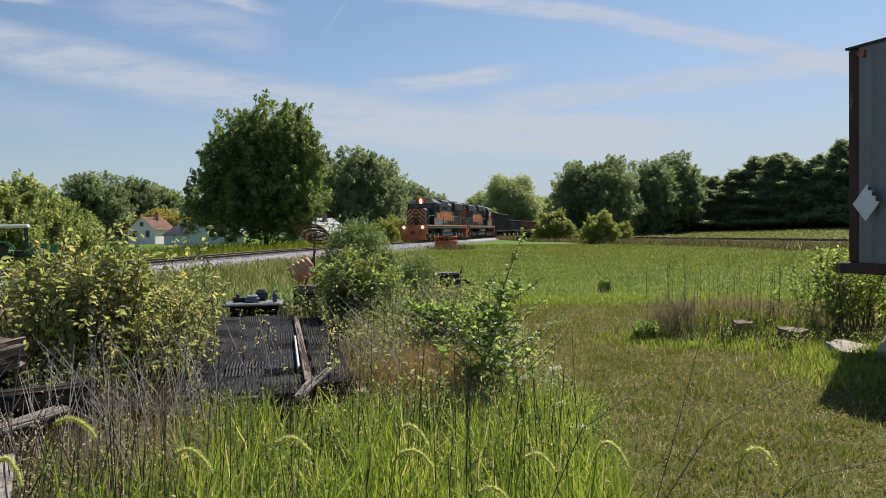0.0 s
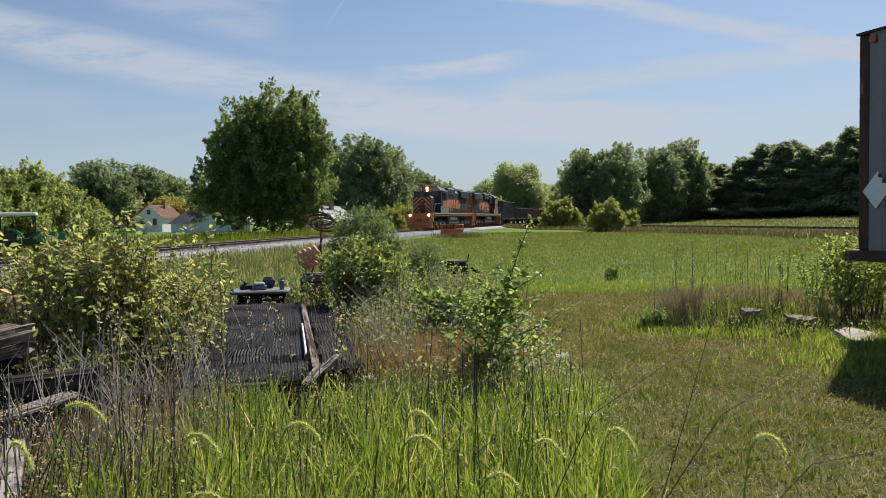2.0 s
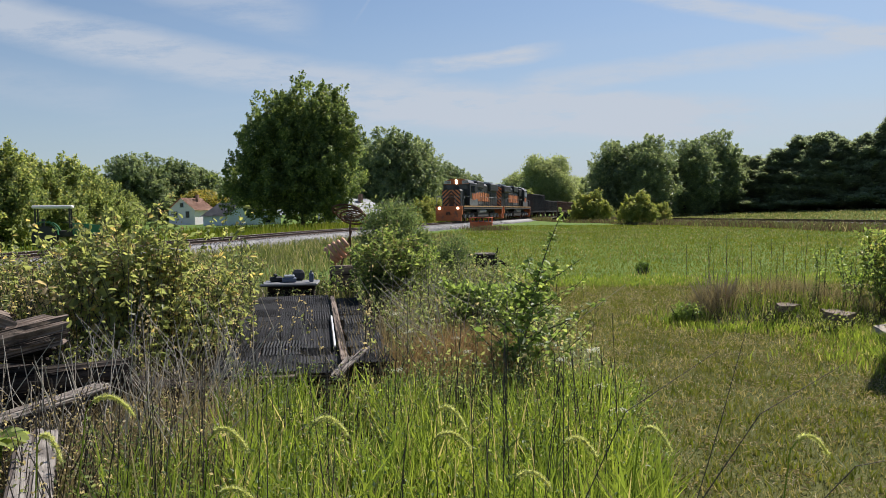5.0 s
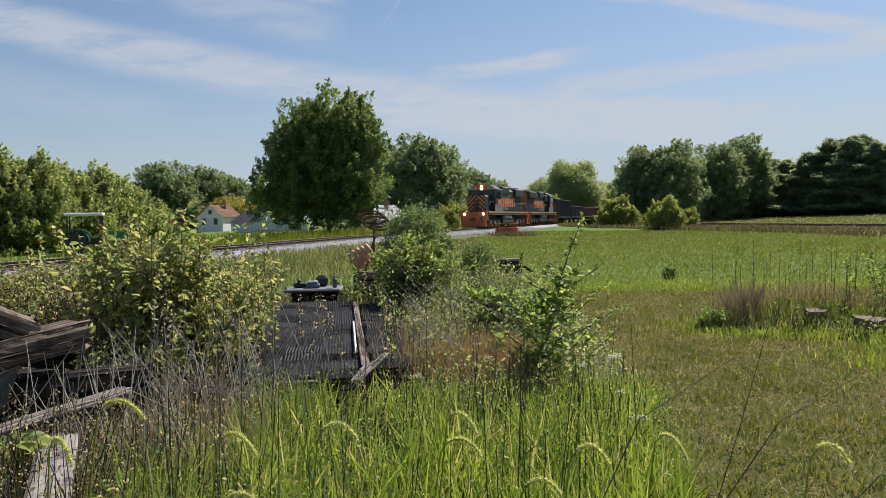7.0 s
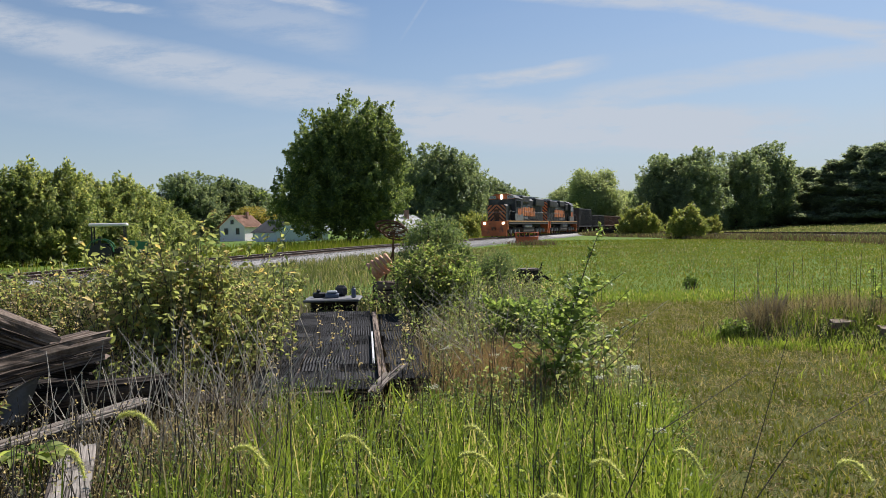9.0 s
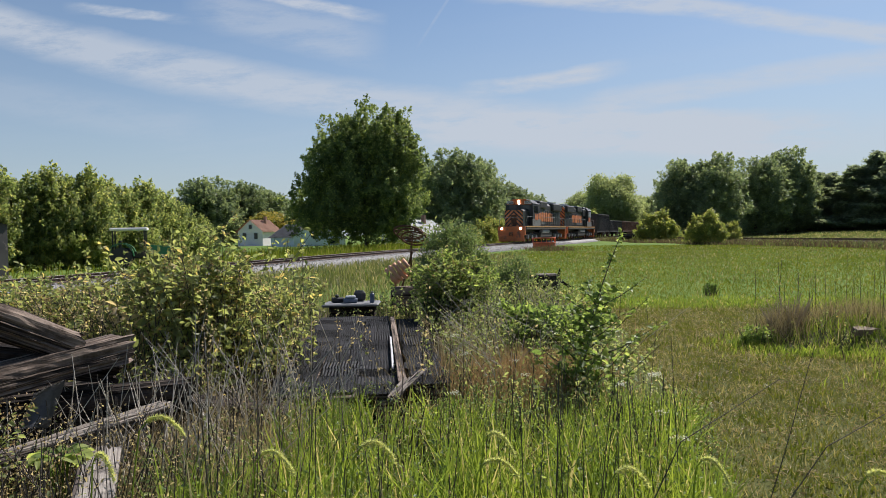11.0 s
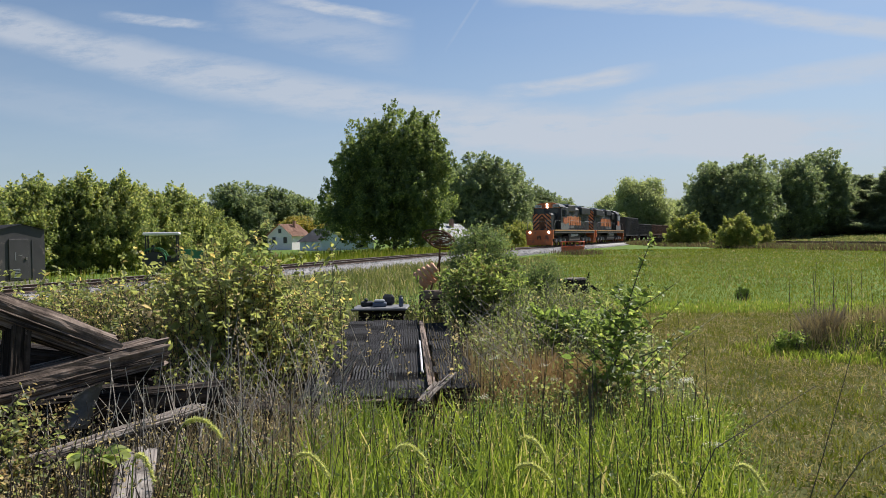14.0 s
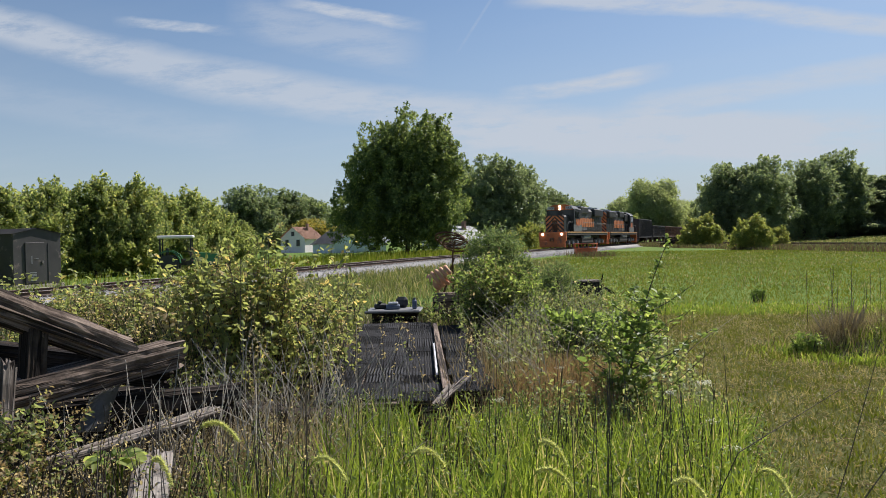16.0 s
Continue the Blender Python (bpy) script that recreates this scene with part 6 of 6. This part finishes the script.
ragged_shoots("leafy_weeds", 201, (-3.6, 7.2), (0.7, 0.4), 70, 1.75, 0.06, M["yellowing"], "tall ragged yellow-green weeds rising from the bush")
ragged_shoots("leafy_weeds", 210, (-3.5, 7.0), (0.22, 0.15), 16, 1.15, 0.085, M["brown_leaf"], "withered brown leaves hanging in the yellowing bush")
ragged_shoots("leafy_weeds", 211, (-4.2, 7.0), (1.1, 0.5), 170, 1.25, 0.03, M["brown_leaf"], "dry brown seed stalks over the bush")
ragged_shoots("leafy_weeds", 212, (0.1, 8.3), (0.4, 0.8), 70, 0.75, 0.038, M["weed"], "mixed green weeds beside the sapling")
ragged_shoots("leafy_weeds", 213, (4.4, 11.0), (0.7, 0.3), 40, 0.6, 0.032, M["weed"], "sparse green weeds on the mound")
ragged_shoots("leafy_weeds", 214, (-2.3, 3.4), (0.5, 0.5), 50, 0.7, 0.022, M["weed"], "low mixed weeds before the timbers", 0.2)
ragged_shoots("leafy_weeds", 215, (-2.6, 3.6), (0.6, 0.6), 300, 0.75, 0.018, M["brown_leaf"], "withered brown weeds before the timbers", 0.2)
ragged_shoots("leafy_weeds", 216, (4.1, 10.9), (0.35, 0.2), 14, 0.65, 0.035, M["yellowing"], "yellow-green weeds on the mound", 0.15)
ragged_shoots("leafy_weeds", 217, (-0.15, 5.1), (0.28, 0.3), 46, 0.62, 0.02, M["weed"], "dark small-leaved weeds in the tall grass", 0.12)
ragged_shoots("leafy_weeds", 218, (0.6, 5.4), (0.3, 0.4), 46, 0.6, 0.022, M["shrub"], "small-leaved green weeds in the tall grass", 0.12)
ragged_shoots("leafy_weeds", 219, (-0.9, 4.6), (0.3, 0.5), 40, 0.6, 0.02, M["weed"], "small-leaved weeds in the tall grass", 0.12)
ragged_shoots("leafy_weeds", 220, (-4.3, 6.1), (0.7, 0.4), 90, 0.9, 0.045, M["yellowing"], "low yellow-green weeds behind the timbers", 0.2)
ragged_shoots("leafy_weeds", 221, (-2.95, 5.9), (0.3, 0.25), 50, 0.7, 0.03, M["yellowing"], "low yellow-green weeds at the platform corner", 0.2)
ragged_shoots("leafy_weeds", 222, (-0.6, 6.9), (0.3, 0.4), 40, 0.55, 0.03, M["weed"], "low mixed weeds beside the platform", 0.2)
ragged_shoots("leafy_weeds", 223, (4.4, 10.75), (0.7, 0.2), 50, 0.4, 0.032, M["shrub"], "short green weeds over the mound", 0.3)
ragged_shoots("leafy_weeds", 224, (-2.9, 14.0), (0.4, 0.2), 60, 0.6, 0.05, M["weed"], "olive weeds before the coiled pipe", 0.25)
ragged_shoots("leafy_weeds", 225, (-0.9, 12.4), (0.5, 0.6), 70, 1.0, 0.028, M["weed"], "straggling yellow-green weeds before the shrub", 0.3)
ragged_shoots("leafy_weeds", 226, (-0.3, 15.5), (0.6, 1.2), 70, 0.8, 0.05, M["weed"], "rough weeds near the stump", 0.25)
ragged_shoots("leafy_weeds", 227, (-3.25, 6.75), (0.25, 0.15), 16, 1.55, 0.080, M["yellowing"], "bright yellow shoots with larger leaves in the bush", 0.12)
ragged_shoots("leafy_weeds", 228, (4.3, 10.3), (0.6, 0.15), 40, 0.35, 0.026, M["weed"], "yellow-green low weeds along the mound", 0.4)
ragged_shoots("leafy_weeds", 230, (-3.25, 12.35), (0.35, 0.08), 60, 0.42, 0.035, M["weed"], "low olive weeds at the foot of the slab", 0.3)
ragged_shoots("leafy_weeds", 202, (-4.9, 7.6), (0.8, 0.5), 60, 1.45, 0.06, M["yellowing"], "tall ragged olive weeds rising from the bush")
ragged_shoots("leafy_weeds", 203, (-2.95, 7.4), (0.28, 0.5), 40, 1.2, 0.06, M["yellowing"], "ragged yellow-green weeds along the platform")
ragged_shoots("leafy_weeds", 204, (-0.55, 9.5), (0.45, 1.4), 80, 0.95, 0.04, M["weed"], "ragged green weeds between platform and lawn")
ragged_shoots("leafy_weeds", 205, (-1.3, 12.2), (0.5, 0.5), 50, 1.3, 0.06, M["shrub"], "leafy green shoots beside the feathery shrub")
ragged_shoots("leafy_weeds", 206, (5.75, 11.0), (0.3, 0.2), 40, 1.35, 0.06, M["shrub"], "leafy green shoots behind the stones")
ragged_shoots("leafy_weeds", 207, (0.4, 14.5), (0.5, 1.6), 60, 0.6, 0.06, M["weed"], "low ragged weeds at the field edge")
ragged_shoots("leafy_weeds", 208, (-6.8, 8.5), (0.9, 0.8), 50, 1.25, 0.065, M["weed"], "ragged olive weeds near the timbers")
ragged_shoots("leafy_weeds", 209, (-2.7, 3.3), (0.45, 0.35), 34, 0.7, 0.022, M["weed"], "small leafy weeds among the old timbers", 0.15)


shrub("dead_bush", 65, 3.42, 11.05, 0.80, 0.62, 0.4, M["dry"], "brown leafless twiggy dead bush on the mound", 700, 0.025, 48, clumps=60, category="bush", stem="dead_twig")
shrub("low_bush", 66, 2.95, 10.75, 0.28, 0.3, 0.22, M["shrub"], "low bright green weed clump at the mound's foot", 900, 0.05, 10, clumps=60, low=0.1, clump=0.05)
ragged_shoots("leafy_weeds", 229, (4.75, 9.75), (0.4, 0.15), 60, 0.32, 0.032, M["field_bush"], "bright yellow-green weeds by the stone slab", 0.4)

# ---------------------------------------------------------------- single stems, seed heads and blooms
def stem_thing(pts, r, label, mat="twig"):
    ob = part("dead_weed", tube(bmesh.new(), pts, r, 5, r * 0.4), M[mat], None)
    return tagged(ob, label, "weed", "dead weeds")


def build_stems():
    rng = np.random.default_rng(91)
    for k in range(84):
        y = rng.uniform(2.2, 5.6)
        x = rng.uniform(-1.9, 0.55 + 0.16 * (y - 2.6))
        h = rng.uniform(0.75, 1.12)
        dx, dy = rng.normal(0, 0.07), rng.normal(0, 0.07)
        stem_thing([(x, y, 0), (x + dx * 0.4, y + dy * 0.4, h * 0.5), (x + dx, y + dy, h)], 0.0034, "thin dark dead weed stem in the tall grass")
    for a, m, b in (((0.62, 2.6, 0.3), (0.85, 2.75, 0.88), (1.0, 2.9, 1.22)), ((0.20, 2.5, 0.4), (0.48, 2.6, 0.95), (0.85, 2.8, 1.12)), ((0.62, 2.5, 0.55), (0.95, 2.65, 0.93), (1.35, 2.9, 1.05)), ((0.75, 2.4, 0.4), (1.2, 2.5, 0.80), (1.75, 2.6, 0.86))):
        base = (a[0] - 0.15, a[1], 0)
        stem_thing([base, a, m, b], 0.003, "long thin dark stem arching over the lawn")
    # pale dead stalks in front of the yellowing bush
    for k in range(230):
        x, y = rng.normal(-2.35, 0.45), rng.uniform(3.8, 6.2)
        h = rng.uniform(0.4, 1.0)
        dx, dy = rng.normal(0, 0.25), rng.normal(0, 0.15)
        stem_thing([(x, y, 0), (x + dx * 0.35, y + dy * 0.3, h * 0.55), (x + dx, y + dy, h)], 0.0048, "pale grey dead weed stalk before the bush", "dry_stalk")
    dark, pale = bmesh.new(), bmesh.new()
    for k in range(30):
        x, y = rng.normal(4.4, 0.75), rng.normal(11.2, 0.3)
        h = rng.uniform(0.7, 1.25)
        tube(dark, [(x, y, 0), (x + rng.normal(0, 0.05), y, h)], 0.005, 4, 0.0025)
    for k in range(130):
        x, y = rng.normal(-0.45, 0.45), rng.uniform(6.6, 13.5)
        h = rng.uniform(0.5, 1.0)
        tube(pale, [(x, y, 0), (x + rng.normal(0, 0.08), y, h * 0.6), (x + rng.normal(0, 0.3), y, h)], 0.005, 4, 0.002)
    tagged(part("mound_stalks", dark, M["twig"], None), "dark upright dead weed stems on the mound", "stems", kind="stuff")
    tagged(part("dry_stalks", pale, M["dry_stalk"], None), "pale dry weed stalks beside the platform", "stems", kind="stuff")


build_stems()


def foxtail(x, y, z, seed, size=1.0):
    rng = np.random.default_rng(seed)
    t = thing("foxtail", pose(x, y, 0, 0, 0, rng.uniform(-60, 60)), "bristly pale green foxtail seed head on an arching stem", "grass", "foxtails")
    part("stem", tube(bmesh.new(), [(-0.16, 0, 0), (-0.12, 0, z * 0.6), (-0.07, 0, z - 0.03), (-0.045, 0, z)], 0.0025, 5), M["tall_grass"], t)
    pts = [(-0.045 + 0.11 * q * size, 0, z + (0.075 * q - 0.13 * q * q) * size) for q in np.linspace(0, 1, 8)]
    head = part("seed_head", tube(bmesh.new(), pts, 0.0055, 6, 0.003), M["foxtail"], t)
    p = np.array(pts)
    q = rng.uniform(0, 7, 640)
    i = np.minimum(q.astype(int), 6)
    c = p[i] + (p[i + 1] - p[i]) * (q - i)[:, None]
    d = unit(rng.normal(0, 1, (640, 3)) + [0.5, 0, 0])
    s = unit(np.cross(d, rng.normal(0, 1, (640, 3)))) * 0.0013
    v = np.stack([c - s, c + s, c + d * 0.015], 1).reshape(-1, 3)
    mesh_object("bristles", v, np.arange(640)[:, None] * 3 + [[0, 1, 2]], M["foxtail"], head)


for k, (x, y, z) in enumerate(((-1.17, 2.32, 1.07), (-0.78, 2.27, 0.98), (-0.53, 2.54, 0.94), (-0.12, 2.7, 0.93), (-0.11, 2.5, 0.90), (0.29, 2.38, 0.92), (0.57, 2.54, 0.90), (1.01, 2.4, 0.92), (0.14, 2.3, 0.84), (-1.3, 2.2, 0.98), (-0.7, 2.1, 0.86))):
    foxtail(x, y, z, 300 + k)


def build_burdock():
    """A low plant with a few large leaves among the timbers."""
    rng = np.random.default_rng(95)
    t = thing("burdock", pose(-2.52, 3.72, 0.0), "low green plant with broad leaves among the old timbers", "plant")
    for k in range(8):
        a = k * 0.8 + rng.uniform(-0.2, 0.2)
        bm = bmesh.new()
        L = rng.uniform(0.11, 0.16)
        rows = []
        for i in range(6):
            q = i / 5
            wd = L * 0.42 * math.sin(math.pi * min(1, q * 0.9 + 0.12)) ** 0.8
            p = Vector((0.05 + L * q, 0, 0.50 + 0.10 * q - 0.13 * q * q))
            rows.append([bm.verts.new(p + Vector((0, s * wd, 0.02 * abs(s) + rng.uniform(-0.006, 0.006)))) for s in (-1, -0.5, 0, 0.5, 1)])
        for r0, r1 in zip(rows, rows[1:]):
            for i in range(4):
                bm.faces.new((r0[i], r0[i + 1], r1[i + 1], r1[i]))
        tube(bm, [(0, 0, 0), (0.03, 0, 0.3), (0.05, 0, 0.50)], 0.004, 4)
        ob = part("broad_leaf", bm, M["shrub"], t, smooth=True)
        ob.matrix_basis = pose(0, 0, 0, 0, 0, math.degrees(a))


build_burdock()


def bloom(x, y, z, seed):
    rng = np.random.default_rng(seed)
    t = thing("white_flower", pose(x, y, 0), "small white lacy wildflower in the weeds", "flower", "white wildflowers")
    part("stem", tube(bmesh.new(), [(0, 0, 0), (0.02, 0, z * 0.5), (0, 0, z)], 0.003, 5), M["weed"], t)
    pos = rng.normal(0, 1, (46, 3)) * [0.025, 0.025, 0.008] + [0, 0, z]
    tagged(leaves("bloom", rng, pos, 0.011, np.tile([0, 0, 1.0], (46, 1)), M["bloom"], t, wide=0.8), "lacy white flower head", kind="stuff")


rng = np.random.default_rng(93)
for k in range(13):
    bloom(rng.uniform(-0.9, 0.9), rng.uniform(4.2, 7.4), rng.uniform(0.45, 0.65), 400 + k)


# ---------------------------------------------------------------- grasses
def build_grass():
    rng = np.random.default_rng(81)
    # tall bright grass in the foreground
    xy = scatter(rng, 25000, -2.3, 1.35, 1.9, 6.3, lambda x, y: (x > -1.75 + 0.10 * np.maximum(0, 4.6 - y) + 0.25 * np.sin(y * 3)) & (x < 0.64 + 0.16 * (y - 2.6) + 0.10 * np.sin(y * 2.1)) & ~((x + 1.5 < 0.9) & (y > 5.95)))
    xy = clumpy(rng, xy, 2.2, 0.08)
    h = np.interp(xy[:, 1], [1.9, 3, 5, 6.3], [0.56, 0.57, 0.47, 0.36])
    ob = blades("tall_grass", rng, put_z(xy), h * rng.uniform(0.8, 1.2, len(xy)), np.where(rng.uniform(0, 1, len(xy)) < 0.22, 0.019, 0.010), M["tall_grass"], lean=0.55)
    tagged(ob, "tall bright green meadow grass", "grass", kind="stuff")
    for name, mat, n, size, top in (("grass_understorey", "fine_shrub", 15000, 0.026, 0.46), ("small_leaved_weeds", "shrub", 11000, 0.024, 0.44), ("dry_flecks", "brown_leaf", 3500, 0.016, 0.5)):
        xy = clumpy(rng, scatter(rng, n, -2.3, 1.25, 2.2, 6.6, lambda x, y: x < 0.75 + 0.16 * (y - 2.6)), 1.6, -0.05)
        pos = put_z(xy)
        pos[:, 2] += top * np.interp(pos[:, 1], [2.2, 4, 6.6], [1.15, 1.0, 0.8]) * rng.uniform(0.05, 1, len(pos)) ** 0.7
        ob = leaves(name, rng, pos, size, np.tile([0, -0.2, 0.7], (len(pos), 1)), M[mat], spread=1.0)
        tagged(ob, {"fine_shrub": "low dark weeds in the tall grass", "shrub": "small-leaved green weeds in the tall grass", "brown_leaf": "dry pale seed flecks in the tall grass"}[mat], "weeds", kind="stuff")
    # mown lawn
    def lawn(x, y):
        m = ((x - 4.35) / 1.75) ** 2 + ((y - 11.0) / 1.05) ** 2 > 1
        return m & (x > 0.55 + 0.16 * (np.minimum(y, 6.5) - 2.6) + 0.12 * np.sin(y * 1.7))
    xy = scatter(rng, 280000, 0.5, 9.5, 2.6, 16.4, lambda x, y: lawn(x, y) & (rng.uniform(0, 1, len(x)) < np.interp(y, [2.6, 7, 16], [1, 0.8, 0.5])) & (x < 0.75 * y + 0.8))
    ob = blades("lawn_grass", rng, put_z(xy), 0.055 * np.clip(rng.normal(1, 0.5, len(xy)), 0.4, 2.4), np.interp(xy[:, 1], [3, 16], [0.007, 0.014]), M["lawn"], lean=1.3, rows=1)
    tagged(ob, "short dry mown lawn grass", "lawn", kind="stuff")
    xy = clumpy(rng, scatter(rng, 60000, 1.1, 9.0, 3.0, 15.8, lambda x, y: lawn(x, y) & (x < 0.75 * y + 0.8)), 2.3, 0.12)
    ob = blades("lawn_tufts", rng, put_z(xy), 0.07, 0.011, M["field"], lean=0.9)
    tagged(ob, "greener tufts in the mown lawn", "lawn", kind="stuff")
    # straw left by the mower
    xy = clumpy(rng, scatter(rng, 60000, 1.1, 9.0, 2.8, 15.8, lambda x, y: lawn(x, y) & (x < 0.75 * y + 0.8)), 3.5, 0.05)
    pos = put_z(xy)
    pos[:, 2] += 0.03
    ob = leaves("mown_straw", rng, pos, 0.045, np.tile([0, 0, 1.0], (len(pos), 1)), M["dry"], wide=0.16, spread=0.35)
    tagged(ob, "pale dry clippings strewn over the lawn", "clippings", kind="stuff")
    # field
    def field(x, y):
        return ((x - 30) * 0.973 + (y - 78) * 0.232 < -11) & (x > track_x(y) + 4.4) & (x > np.where(y < 24, -1.2, -30)) & (x < 0.72 * y + 2) & (rng.uniform(0, 1, len(x)) < np.interp(y, [16, 26, 45, 80], [1, 0.5, 0.2, 0.08]))
    xy = scatter(rng, 1100000, -9, 55, 15.9, 82, field)
    ob = blades("field_grass", rng, put_z(xy), np.interp(xy[:, 1], [16, 18, 40, 82], [0.08, 0.06, 0.07, 0.09]) * np.clip(rng.normal(1, 0.5, len(xy)), 0.4, 2.4), np.interp(xy[:, 1], [16, 40, 82], [0.018, 0.05, 0.11]), M["field"], lean=1.1, rows=1)
    tagged(ob, "thick green field grass", "grass", kind="stuff")
    xy = scatter(rng, 16000, -1.0, 13, 15.9, 18.8, lambda x, y: (x < 0.72 * y) & (rng.uniform(0, 1, len(x)) < np.interp(y, [15.9, 17, 18.8], [1, 0.8, 0.1])))
    ob = blades("field_edge_grass", rng, put_z(xy), 0.11, 0.014, M["tall_grass"], lean=0.8)
    tagged(ob, "fresh taller grass along the field's edge", "grass", kind="stuff")
    xy = clumpy(rng, scatter(rng, 40000, -6, 40, 18, 70, lambda x, y: (x > track_x(y) + 4.4) & (x < 0.72 * y + 2)), 0.25, 0.18)
    ob = blades("field_tufts", rng, put_z(xy), 0.14, np.interp(xy[:, 1], [18, 70], [0.016, 0.07]), M["rough"], lean=0.9)
    tagged(ob, "coarser tufts in the field", "grass", kind="stuff")
    # rough ground between platform and track
    xy = scatter(rng, 60000, -24, 0.6, 6.5, 48, lambda x, y: (x > track_x(y) + 3.0) & ~((np.abs((x - D0.x) * SIDE.x + (y - D0.y) * SIDE.y - 0.2) < 1.15) & (y < 12.6)) & (x < np.interp(y, [7, 16, 48], [0.8, 0.2, -1])))
    xy = clumpy(rng, xy, 0.5, -0.1)
    ob = blades("rough_grass", rng, put_z(xy), np.interp(xy[:, 1], [7, 48], [0.36, 0.40]), np.interp(xy[:, 1], [7, 48], [0.012, 0.045]), M["rough"], lean=0.65)
    tagged(ob, "rough olive-green weeds and grass", "weeds", kind="stuff")
    # weeds beyond the track
    xy = scatter(rng, 50000, -75, 6, 26, 125, lambda x, y: (x < track_x(y) - 3.2) & (x > track_x(y) - 22))
    ob = blades("trackside_grass", rng, put_z(xy), np.interp(xy[:, 1], [26, 44, 55, 125], [0.35, 0.4, 0.8, 0.85]), np.interp(xy[:, 1], [26, 125], [0.03, 0.12]), M["field"], lean=0.4)
    tagged(ob, "tall green grass beyond the track", "grass", kind="stuff")
    # dry stalks and tan grass
    xy = np.concatenate([rng.normal((-0.12, 7.3), (0.34, 0.35), (5200, 2)), rng.normal((0.3, 12.5), (0.4, 2.0), (700, 2))])
    ob = blades("tan_grass", rng, put_z(xy), 0.50, 0.006, M["tan"], lean=0.5)
    tagged(ob, "patch of reddish tan dry grass", "dry grass", kind="stuff")
    xy = np.concatenate([rng.normal((3.35, 11.1), (0.16, 0.22), (900, 2)), rng.normal((4.4, 11.1), (0.75, 0.35), (1500, 2)), scatter(rng, 5200, -3.3, -1.4, 2.5, 4.8), rng.normal((-2.2, 4.6), (0.4, 0.45), (2600, 2)), rng.normal((-0.6, 9.5), (0.5, 1.6), (2200, 2)), scatter(rng, 900, -6, -2.4, 5.2, 9.0)])
    ob = blades("dry_grass", rng, put_z(xy), np.where(xy[:, 0] > 2, 0.40, np.where(xy[:, 1] < 4.8, 0.42, 0.55)), 0.007, M["dry"], lean=0.75)
    tagged(ob, "bleached dry weeds and grass", "dry grass", kind="stuff")
    xy = np.concatenate([rng.normal((4.2, 10.2), (0.6, 0.2), (2600, 2)), rng.normal((5.0, 9.6), (0.4, 0.35), (2200, 2)), rng.normal((3.0, 10.9), (0.22, 0.25), (900, 2)), rng.normal((4.9, 8.1), (0.6, 0.5), (3000, 2)), rng.normal((4.3, 11.2), (0.7, 0.3), (1600, 2)), rng.normal((4.35, 10.8), (0.8, 0.4), (2600, 2))])
    ob = blades("mound_grass", rng, put_z(xy), 0.14, 0.012, M["tall_grass"], lean=0.9)
    tagged(ob, "fresh green grass round the mound", "grass", kind="stuff")
    xy = scatter(rng, 9000, -1.6, 1.1, 6.2, 12.5, lambda x, y: (x > (D0.x - 0.235 * (y - D0.y)) + 1.35))
    pos = put_z(xy)
    pos[:, 2] += rng.uniform(0.02, 0.45, len(pos))
    ob = leaves("low_weeds", rng, pos, 0.05, np.tile([0, -0.2, 0.8], (len(pos), 1)), M["weed"])
    tagged(ob, "low mixed leafy weeds beside the platform", "weeds", kind="stuff")
    xy = rng.normal((0.9, 66.5), (0.9, 1.2), (800, 2))
    ob = blades("feeder_weeds", rng, put_z(xy), 0.5, 0.05, M["brown_weed"], lean=0.6)
    tagged(ob, "brown weeds in front of the bale feeder", "weeds", kind="stuff")
    # weedy edge in front of the far track
    xy = scatter(rng, 150000, 6, 50, 34, 135, lambda x, y: np.abs((x - 30) * 0.973 + (y - 78) * 0.232 + 7.2) < 5.2 + 0.7 * np.sin(y * 0.4))
    ob = blades("brown_weeds", rng, put_z(xy), 0.46 * rng.uniform(0.4, 1.3, len(xy)), 0.06, M["brown_weed"], lean=0.7)
    tagged(ob, "brownish dead weeds in front of the distant track", "weeds", kind="stuff")
    far = scatter(rng, 60000, 20, 110, 30, 165, lambda x, y: ((x - 30) * 0.973 + (y - 78) * 0.232 > 3.2) & (x < 0.72 * y + 6))
    ob = blades("verge_grass", rng, put_z(far), 0.30, 0.14, M["rough"], lean=0.7)
    tagged(ob, "dull green grass between the distant track and the pines", "grass", kind="stuff")
    ob = blades("green_weeds", rng, put_z(xy[1::12]), 0.5, 0.08, M["rough"], lean=0.7)
    tagged(ob, "brownish weeds in front of the distant track", "weeds", kind="stuff")


build_grass()

build_ties()
